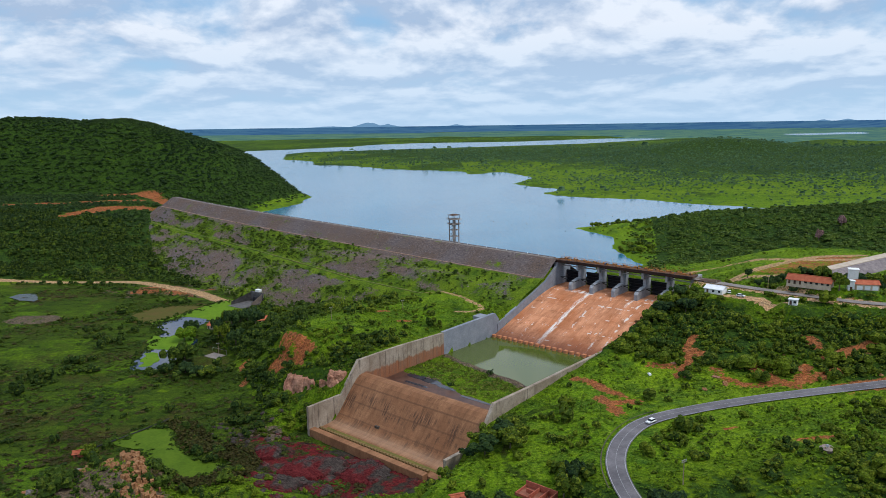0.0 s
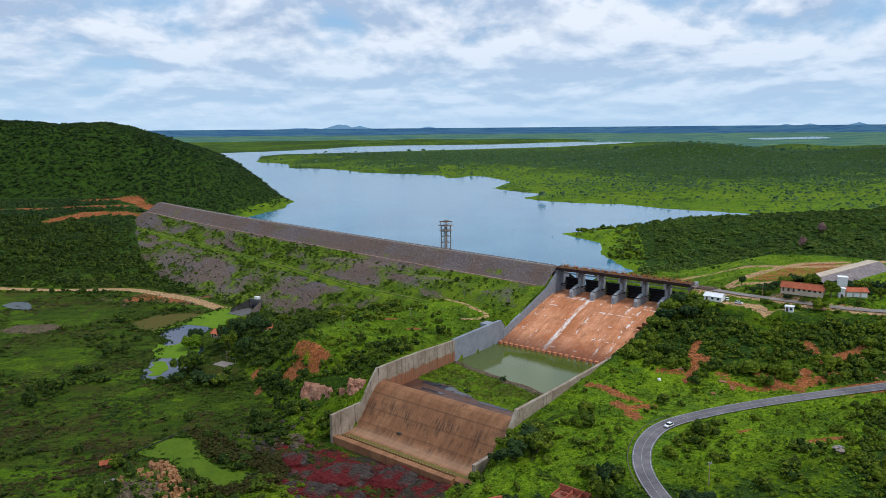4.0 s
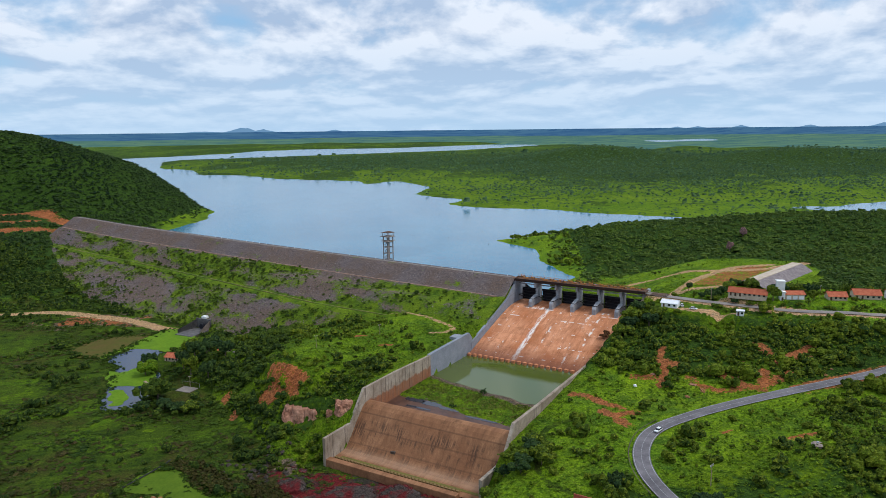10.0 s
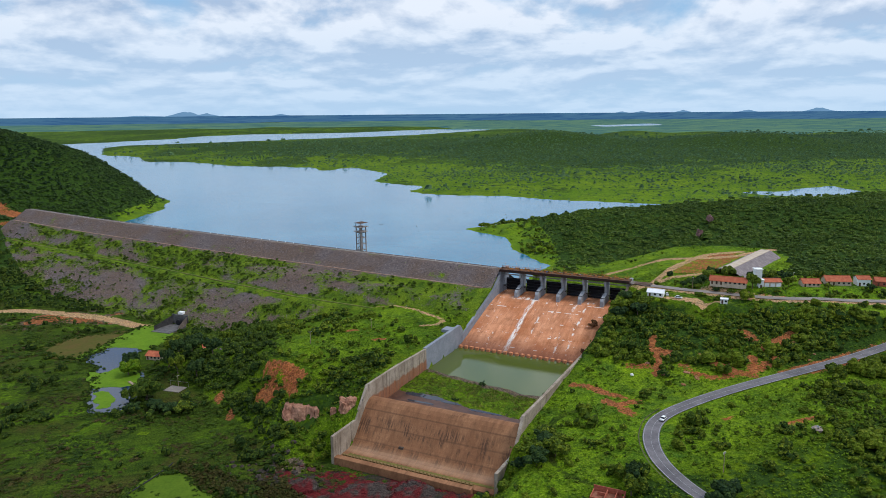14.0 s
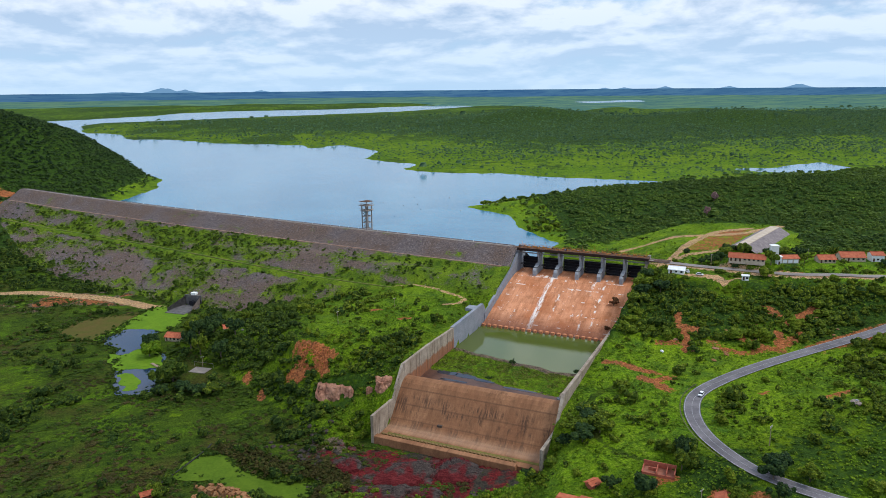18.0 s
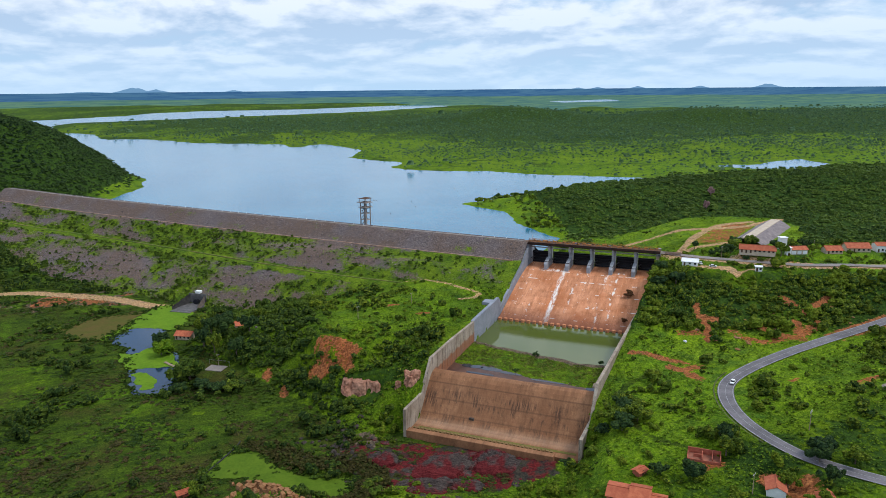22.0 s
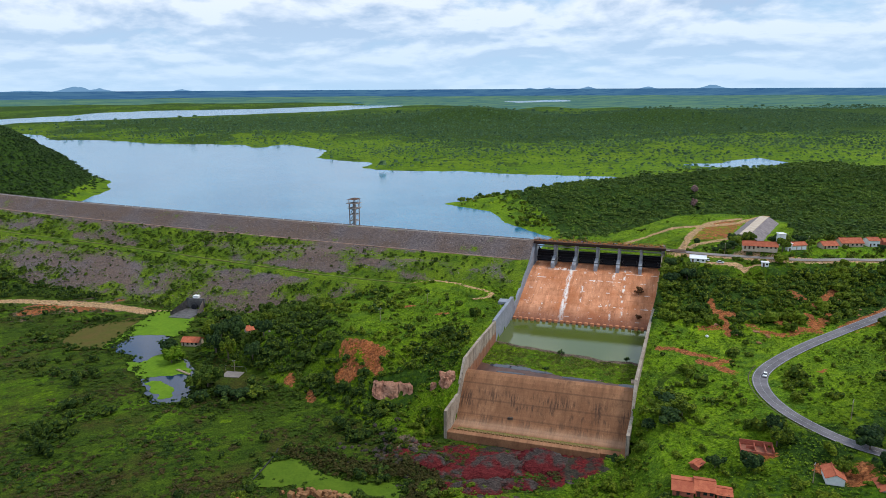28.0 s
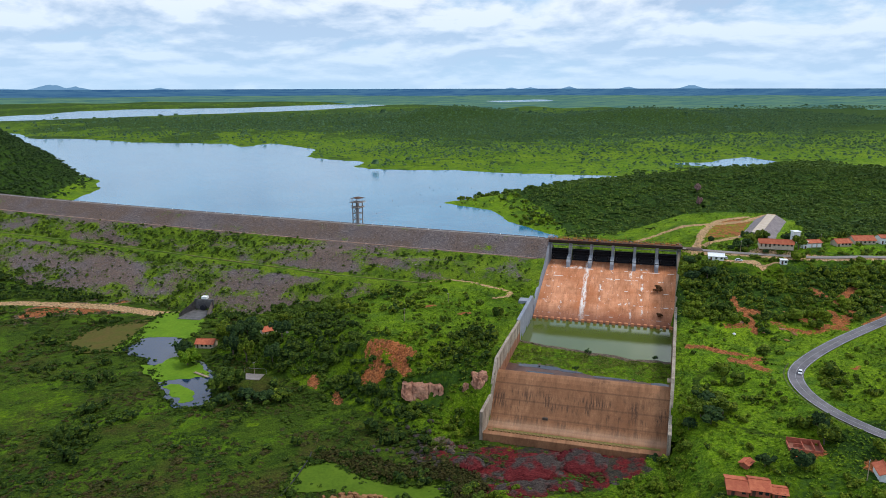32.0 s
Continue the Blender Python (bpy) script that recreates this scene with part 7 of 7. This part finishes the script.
def build_scrub():
    x, y = jitter(-520, 340, 160, 800, 2.35)
    z = height(x, y)
    ok = ground_clear(x, y, 1.2) & ~on_dam(x, y) & ~in_ponds(x, y) & (lake_side(x, y) > 3) & (poly_dist(x, y, ROAD_LOW)[0] > 8.5)
    c1, c2 = land_cover(x, y, z)
    ok &= (c1[:, 0] < 0.5) & (c2[:, 2] < 0.5) & (c2[:, 0] < 0.4)
    ok &= RNG.random(len(x)) < scrub_density(x, y, z)
    x, y, z = x[ok], y[ok], z[ok]
    q, (u, v) = 0.5 * x + y, to_uv(x, y)
    woods = ((q > 352) & (q < 448) & (v > 78)) | ((v < -60) & (u > 60) & (z > -40)) | ((y > 600) & (x < -150))
    r = RNG.lognormal(0.05, 0.38, len(x)) * np.where(woods, 1.28, 1.0)
    thick = np.hypot((x + 84) / 32, (y - 328) / 27) < 1.0
    r = r * np.where(thick, 1.5, 1.0)
    grp = fbm(x, y, 17, 0)
    r = np.clip(r * (1 + 0.55 * step(-0.1, 0.5, grp)) * np.where(RNG.random(len(x)) < 0.07, 1.6, 1.0), 0.6, 4.2)
    kinds = [clump(16, 0.15, 4, 0.9, k, 0.0, 2) for k in range(9)]
    rough = [clump(8, 0.2, 2, 0.8, 30 + k, 0.0, 1) for k in range(6)]
    tint = np.clip(0.5 + 0.7 * fbm(x, y, 22, 4) + RNG.normal(0, 0.28, len(x)) - 0.04 * woods - 0.5 * ((x < -100) & (y > 560)) - 0.15 * (x < -60) - 0.15 * (z < VALLEY_Z + 2) - 0.3 * thick, 0, 1)
    r = np.where(y > 600, r * 1.35, r)
    third = np.where((y > 540) & (x < 0), 3, np.where(x < -60, 0, np.where(q > 350, 1, 2)))
    for i, (nm, lb) in enumerate((("valley_scrub", "dense green scrub on mound and valley edge"), ("slope_scrub", "dense dark green scrub on the slope"), ("roadside_scrub", "green bushes scattered over bright grass"), ("far_valley_scrub", "dense green scrub below the wooded hill"))):
        s = third == i
        scatter(nm, x[s], y[s], z[s], r[s], VALLEYLEAF if i in (0, 3) else SCRUB, rough if i == 3 else kinds, lb, tint=tint[s], tall=RNG.uniform(0.8, 1.25, int(s.sum())))
    return len(x)


MARSHLEAF = leaf_material("marsh_leaves", (0.022, 0.048, 0.007), (0.050, 0.092, 0.009), (0.064, 0.104, 0.011))


def build_grass():
    x, y = jitter(-160, 235, 165, 430, 1.45)
    z = height(x, y)
    c1, c2 = land_cover(x, y, z)
    ok = ground_clear(x, y, -1.0) & ~on_dam(x, y) & ~in_ponds(x, y) & (c1[:, 0] < 0.45) & (c2[:, 2] < 0.5) & (c2[:, 0] < 0.4)
    ok &= RNG.random(len(x)) < 0.45 + 0.5 * fbm(x, y, 16, 3)
    x, y, z = x[ok], y[ok], z[ok]
    kinds = [clump(5, 0.36, 2, 0.5, 50 + k) for k in range(6)]
    marsh = z < VALLEY_Z + 3
    tint = np.clip(0.45 + 0.8 * fbm(x, y, 19, 1) + RNG.normal(0, 0.35, len(x)), 0, 1)
    scatter("tall_grass", x[~marsh], y[~marsh], z[~marsh], RNG.uniform(0.7, 1.3, int((~marsh).sum())), GRASS, kinds, "bright green tall grass tufts", "grass", tall=RNG.uniform(0.4, 1.0, int((~marsh).sum())), tint=tint[~marsh])
    # meadow behind the gates
    x, y = jitter(95, 310, 400, 520, 2.3)
    ok = ground_clear(x, y) & ~inside(x, y, RISE_WOOD) & ~inside(x, y, BROWN_FIELD) & (lake_side(x, y) > 2) & (sn_of(x, y) > 2) & (RNG.random(len(x)) < 0.5 + 0.6 * fbm(x, y, 22, 3))
    x, y = x[ok], y[ok]
    scatter("meadow_grass", x, y, height(x, y), RNG.uniform(0.7, 1.5, len(x)), GRASS, kinds, "bright meadow grass tufts behind the gates", "grass", tall=RNG.uniform(0.4, 0.9, len(x)), tint=np.clip(0.6 + 0.7 * fbm(x, y, 30, 1) + RNG.normal(0, 0.3, len(x)), 0, 1))
    # marsh plants over the valley floor
    x, y = jitter(-330, 0, 200, 590, 1.9)
    z = height(x, y)
    ok = ground_clear(x, y) & ~in_ponds(x, y) & ~on_dam(x, y) & (z < VALLEY_Z + 2.5)
    n = fbm(x, y, 30, 1)
    ok &= RNG.random(len(x)) < (0.42 + 0.6 * n + 0.45 * fbm(x * 0.5, y * 1.4, 16, 4)) * (1 - 0.97 * smooth_field(x, y))
    x, y, z, n = x[ok], y[ok], z[ok], n[ok]
    brown = RNG.random(len(x)) < 0.25 + 0.6 * step(0.1, 0.5, fbm(x, y, 26, 3))
    kinds = [clump(14, 0.36, 3, 0.5, 80 + k) for k in range(5)]
    for s, mt, nm, lb in ((brown, REED, "brown_reeds", "brown-green reeds on the marsh floor"), (~brown, MARSHLEAF, "marsh_plants", "low dark green marsh plants")):
        scatter(nm, x[s], y[s], z[s], RNG.lognormal(0.18, 0.4, int(s.sum())), mt, kinds, lb, "reeds", tall=RNG.uniform(0.15, 0.42, int(s.sum())), tint=np.clip(0.5 + 0.8 * fbm(x[s], y[s], 34, 5) + RNG.normal(0, 0.2, int(s.sum())), 0, 1))
    # plants along the river's edge
    line = np.vstack([curve(list(p) + [p[0]], 8) for p in POND_LINES])
    k = RNG.integers(0, len(line), 1500)
    x, y = line[k, 0] + RNG.normal(0, 2.4, 1500), line[k, 1] + RNG.normal(0, 2.4, 1500)
    ok = (~in_ponds(x, y) | (RNG.random(1500) < 0.45)) & (height(x, y) < VALLEY_Z + 2) & ~((x > -150) & (x < -128) & (y > 505))
    x, y = x[ok], y[ok]
    scatter("river_plants", x, y, np.full(len(x), VALLEY_Z + 0.3), RNG.lognormal(-0.1, 0.35, len(x)), MARSHLEAF, kinds, "low green plants along the river bank", "reeds", tall=RNG.uniform(0.4, 0.9, len(x)), tint=RNG.uniform(0.1, 0.6, len(x)))
    # dark reed rim along the pond's east side
    line = curve([(-104, 304), (-94, 294), (-86, 280), (-74, 275), (-64, 268), (-60, 258), (-66, 248), (-80, 244)], 10)
    k = RNG.integers(0, len(line), 900)
    x, y = line[k, 0] + RNG.normal(2.0, 2.6, 900), line[k, 1] + RNG.normal(1.0, 2.2, 900)
    ok = ~inside(x, y, POND_LINES[0]) | (RNG.random(900) < 0.15)
    x, y = x[ok], y[ok]
    scatter("pond_reeds", x, y, height(x, y) + 0.2, RNG.uniform(0.9, 2.0, len(x)), REED, kinds, "dark brown reeds round the duckweed pond", "reeds", tall=RNG.uniform(0.7, 1.1, len(x)), tint=RNG.uniform(0.2, 0.8, len(x)))


def build_dam_plants():
    n = 15000
    s, off = RNG.uniform(2, 588, n), RNG.uniform(23, 98, n)
    veg = dam_veg(s, off)
    o = off - dam_shift(s, off)
    ok = (RNG.random(n) < np.clip(0.24 + 0.8 * (veg - 0.40), 0.12, 0.6) * (1 - 0.65 * step(170, 60, s)) + 0.35 * step(62, 80, off) * step(300, 380, s)) & ((o < 42) | (o > 48.5))
    s, off, veg = s[ok], off[ok], veg[ok]
    z = dam_z(s, off)
    xy = DAM_P + s[:, None] * DAM_E + (off + 4.9 * np.sin(np.clip(s / 600, 0, 1) * math.pi))[:, None] * DAM_N
    g = height(xy[:, 0], xy[:, 1])
    u, v = to_uv(xy[:, 0], xy[:, 1])
    ok = (g < z + 1) & (v < -3)
    r = RNG.lognormal(-0.15, 0.42, len(s)) * np.where(veg > 0.5, 1.15, 0.85)
    kinds = [clump(8, 0.22, 2, 0.7, 120 + k, 0.0, 1) for k in range(6)]
    scatter("dam_bushes", xy[ok, 0], xy[ok, 1], z[ok], r[ok], VALLEYLEAF, kinds, "low dark bushes scattered on the dam slope", tint=RNG.uniform(0.2, 1.0, int(ok.sum())))


RISELEAF = leaf_material("rise_leaves", (0.030, 0.064, 0.018), (0.078, 0.132, 0.021), (0.106, 0.154, 0.028))


def build_forests():
    kinds = [clump(3, 0.2, 2, 0.8, 160 + k, 0.05, 1) for k in range(8)]
    # hill beyond the dam
    x, y = jitter(-820, -195, 740, 1330, 5.0)
    z = height(x, y)
    c1, c2 = land_cover(x, y, z)
    ok = (lake_side(x, y) > 6) & ~on_dam(x, y) & ground_clear(x, y) & (c1[:, 0] < 0.4) & (z > WATER_Z + 1.5) & (x < -0.15 * (y - 1000) - 195)
    tip = (z < -6) & (x > -330)
    ok &= RNG.random(len(x)) < np.where(tip, 0.30 + 0.6 * step(-15, -6, z), 0.95)
    x, y, z = x[ok], y[ok], z[ok]
    scatter("hill_forest", x, y, z - 0.8, RNG.uniform(2.9, 4.8, len(x)), FOREST, kinds, "dense dark green forest covering the hill", "forest", tall=RNG.uniform(0.55, 0.85, len(x)), tint=np.clip(0.45 + 0.5 * fbm(x, y, 90, 2) + 0.5 * step(40, -12, z) * (x > -420) + RNG.normal(0, 0.18, len(x)), 0, 1))
    # wooded rise east of the lake
    kinds = [clump(3, 0.18, 3, 0.8, 180 + k, 0.05, 1) for k in range(8)]
    x, y = jitter(140, 900, 300, 930, 4.5)
    z = height(x, y)
    edge = poly_dist(x, y, RISE_WOOD, True)[0]
    wood = inside(x, y, RISE_WOOD)
    ok = (lake_side(x, y) > 5) & ground_clear(x, y) & (RNG.random(len(x)) < np.where(wood, np.where(y > 480, 0.55 + 0.4 * step(2, 26, edge), 0.93) + 0.35 * fbm(x, y, 30, 1), np.where((edge < 45) & (y > 500), 0.55 * np.exp(-edge / 16) + 0.15 * fbm(x, y, 30, 2), 0.0)))
    far = (x > 540) | (y > 730)
    ok &= ~far | (RNG.random(len(x)) < 0.33)
    x, y, z, far = x[ok], y[ok], z[ok], far[ok]
    scatter("rise_forest", x, y, z - 0.4, RNG.lognormal(0.78, 0.3, len(x)) * np.where(far, 1.7, 1.0), RISELEAF, kinds, "dense dark scrub forest on the low rise", "forest", tall=RNG.uniform(0.65, 1.0, len(x)), tint=np.clip(0.6 + 0.55 * fbm(x, y, 45, 2) + RNG.normal(0, 0.28, len(x)), 0, 1))
    # far shore: scattered trees, thickening inland, haze put into their leaf colour
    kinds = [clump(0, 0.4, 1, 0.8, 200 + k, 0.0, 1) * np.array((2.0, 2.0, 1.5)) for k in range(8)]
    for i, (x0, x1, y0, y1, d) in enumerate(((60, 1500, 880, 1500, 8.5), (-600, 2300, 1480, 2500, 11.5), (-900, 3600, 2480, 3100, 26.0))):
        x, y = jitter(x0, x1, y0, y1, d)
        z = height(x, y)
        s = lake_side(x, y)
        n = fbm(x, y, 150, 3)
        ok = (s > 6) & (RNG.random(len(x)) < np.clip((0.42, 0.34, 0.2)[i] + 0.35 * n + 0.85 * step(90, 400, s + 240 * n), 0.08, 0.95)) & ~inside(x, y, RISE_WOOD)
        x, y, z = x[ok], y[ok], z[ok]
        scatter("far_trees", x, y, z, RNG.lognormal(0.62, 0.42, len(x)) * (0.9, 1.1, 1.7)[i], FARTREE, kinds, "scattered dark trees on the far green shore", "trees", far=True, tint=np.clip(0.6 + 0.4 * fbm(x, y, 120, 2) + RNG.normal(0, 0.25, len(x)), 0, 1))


build_scrub()
build_grass()
build_dam_plants()
build_forests()


# ---- single trees and bushes ----
def tree(name, x, y, r, h, material, label, group, cards=240, seed=1, z=None, round_crown=False):
    z = float(height(x, y)) if z is None else z
    t = empty(name, pose(x, y, z, 0, 0, seed * 37), label, "tree" if h > 3 else "bush", group)
    bm = cyl((0, 0, -0.4), (0, 0, h * 0.5), 0.05 * h, 7, 0.03 * h)
    for k in range(4):
        a = k * 1.6 + seed
        cyl((0, 0, h * 0.32), (math.cos(a) * r * 0.55, math.sin(a) * r * 0.55, h * 0.72), 0.022 * h, 5, 0.008 * h, bm)
    part("trunk", bm, BARK, t)
    v = clump(int(cards * 0.3 + 40 * r), min(0.16, 0.5 / r), 20 if not round_crown else 30, 0.9, 300 + seed, 0.15 if not round_crown else 0.05, 2, 6, 0.62).reshape(-1, 3) * np.array((r, r, h * 0.78))
    v[:, 2] += h * 0.16
    ob = fast_mesh("crown", v, np.arange(len(v)).reshape(-1, 4), material, {"tint": np.full(len(v), random.uniform(0.2, 0.7))})
    ob.parent = t
    return t


def build_trees():
    g = "trees by the river"
    tree("tree", -132.5, 388, 8.0, 11.5, VALLEYLEAF, "large round dense dark green tree", g, 700, 1, None, True)
    tree("tree", -150, 430, 6.0, 8.0, GRASS, "bright yellow-green spreading tree by the river", g, 420, 2, None, True)
    tree("tree", -151.5, 446, 5.0, 8.0, FOREST, "dark green tree by the river", g, 380, 3)
    for i, (x, y, r, h) in enumerate(((-128, 446, 5, 9), (-122, 438, 5, 9), (-126, 425, 4, 11), (-120, 416, 4.5, 11), (-113, 428, 5, 9), (-115, 449, 5.5, 8), (-128, 462, 5, 8), (-108, 404, 5, 9), (-100, 418, 5.5, 9), (-94, 448, 4.5, 7), (-126, 372, 5, 5), (-118, 368, 5, 5), (-110, 366, 5, 5), (-136, 374, 4, 4))):
        tree("tree", x, y, r, h, FOREST if i % 3 else SCRUB, "dark green tree beside the valley houses", g, 260, 10 + i)
    for i, (x, y, r, h) in enumerate(((-126, 270.5, 2.4, 3.4), (-127, 275.5, 2.6, 3.6), (-124, 273, 2.2, 3.0))):
        tree("tree", x, y, r, h, SCRUB, "leafy green bush beside the pond shed", "bushes by the shed", 160, 30 + i)
    g = "trees by the upper houses"
    for i, (x, y, r, h) in enumerate(((202, 383, 5.2, 8), (196, 378, 4, 6), (211, 352, 4.2, 7.0), (193, 360, 2.0, 2.6), (198.5, 354.5, 1.8, 2.2), (186, 401, 2.6, 4.5), (222, 391, 5, 7), (238, 365, 4.0, 6), (243, 361, 3.4, 5), (233, 378, 5, 7), (273, 372, 4, 6), (214, 398, 4, 6), (303, 338, 3.5, 5), (189, 379, 3.2, 5), (214, 370, 4.0, 6), (253, 378, 4, 6), (258, 346, 2.5, 3.5), (281, 339, 2.6, 3.6), (243, 380, 4.5, 6), (183, 379, 2.4, 3.5))):
        tree("tree", x, y, r, h, FOREST if i % 2 else SCRUB, "green shade tree near the tiled houses", g, 240, 40 + i)
    g = "trees by the lower houses"
    for i, (x, y, r, h) in enumerate(((58, 204, 4.0, 6.5), (61, 209, 3.5, 6), (40, 197, 4.0, 5.5), (64, 181, 3.2, 5), (84, 188, 5, 6), (79, 184, 4, 5.5), (90, 180, 4.2, 5), (74, 174, 3.0, 4.5), (31, 205, 2.6, 3.6))):
        tree("tree", x, y, r, h, FOREST if i % 3 else SCRUB, "dark green tree near the lower cottages", g, 260, 60 + i)
    g = "pink trees on the rise"
    for i, (x, y, r) in enumerate(((318, 560, 3.2), (279, 514, 2.8))):
        tree("tree", x, y, r, 8.0, PINK, "tree in pale pink blossom on the rise", g, 260, 80 + i)
    g = "trees by the spillway"
    for i, (u, v, r, h) in enumerate(((186, 84.5, 5.2, 6), (179, 87, 5, 5.5), (172, 85, 4.2, 4.6), (192, 88, 5, 5.5), (184, 93, 5, 5.5), (190, 80, 3.6, 4), (176, 92, 4, 4.5), (26, 88, 4.5, 5), (36, 88, 5, 5.5), (46, 88, 5, 5.5), (56, 86, 4.5, 5), (40, 97, 5, 6), (30, 98, 5, 6), (196, 68, 3.0, 3.4))):
        x, y, _ = sp(u, v, 0)
        tree("tree", x, y, r, h, FOREST if i % 2 else SCRUB, "leafy dark tree overhanging the spillway wall", g, 320, 90 + i)
    brown = leaf_material("dry_leaves", (0.105, 0.042, 0.024), (0.120, 0.060, 0.030), (0.09, 0.055, 0.025))
    for u, v, r in ((29, 70.5, 1.9), (32.5, 69.8, 2.1), (57.5, 70.8, 1.8)):
        x, y, _ = sp(u, v, 0)
        tree("chute_bush", x, y, r, 2.6, brown, "dry brown bush rooted in the chute slab", "bushes in the chute", 130, int(u), float(chute_z(u)))
    for u, v, r in ((117.5, 35, 1.6), (142, 31, 1.3), (118, 68, 1.2)):
        x, y, _ = sp(u, v, 0)
        tree("basin_bush", x, y, r, 2.2, FOREST, "dark bush on the silt bank", "bushes on the silt bank", 120, int(u), -24.7)


build_trees()


MIXED = leaf_material("olive_grass", (0.086, 0.128, 0.016), (0.128, 0.170, 0.018), (0.160, 0.160, 0.040))


def build_bank_grass():
    n = 2600
    c, u = RNG.random(n), RNG.uniform(107, 146, n)
    v = v_left(u) + 0.6 + (v_right(u) - v_left(u) - 1.2) * c
    rim, end = np.interp(c, [0, 0.18, 0.45, 0.7, 1], [109, 114, 118, 122, 123]), np.interp(c, [0, 0.2, 0.4, 0.6, 1], [137, 135.5, 139, 143, 144])
    ok = (u > rim) & (u < end) & (RNG.random(n) < 0.5 + 0.6 * fbm(u, v, 9, 1))
    u, v = u[ok], v[ok]
    p = SP_O + u[:, None] * SP_U + v[:, None] * SP_V
    kinds = [clump(8, 0.36, 2, 0.4, 400 + k) for k in range(5)]
    scatter("bank_grass", p[:, 0], p[:, 1], np.full(len(u), -24.75), RNG.uniform(0.6, 1.3, len(u)), MIXED, kinds, "olive grass tufts on the silt bank", "grass", tall=RNG.uniform(0.4, 0.8, len(u)), tint=RNG.uniform(0.0, 0.5, len(u)))


build_bank_grass()


# ---- drowned stumps in the lake ----
def build_stumps():
    n = 150
    x, y = np.concatenate([RNG.uniform(-60, 330, 110), RNG.uniform(40, 240, 40)]), np.concatenate([RNG.uniform(900, 1650, 110), RNG.uniform(720, 900, 40)])
    d = lake_side(x, y)
    ok = (d < -5) & (d > -110)
    x, y = x[ok], y[ok]
    c = np.array([(-1, -1), (1, -1), (1, 1), (-1, 1)]) * 0.45
    verts, faces = [], []
    for px, py in zip(x, y):
        h, b = RNG.uniform(0.25, 0.8), len(verts)
        lean = RNG.normal(0, 0.2, 2)
        verts += [(px + a, py + e, WATER_Z - 0.5) for a, e in c] + [(px + a * 0.4 + lean[0], py + e * 0.4 + lean[1], WATER_Z + h) for a, e in c]
        faces += [(b, b + 1, b + 5, b + 4), (b + 1, b + 2, b + 6, b + 5), (b + 2, b + 3, b + 7, b + 6), (b + 3, b, b + 4, b + 7), (b + 4, b + 5, b + 6, b + 7)]
    tagged(mesh_object("drowned_stumps", verts, faces, BARK), "dead tree stumps standing in the shallow lake", "stumps", kind="stuff")


build_stumps()
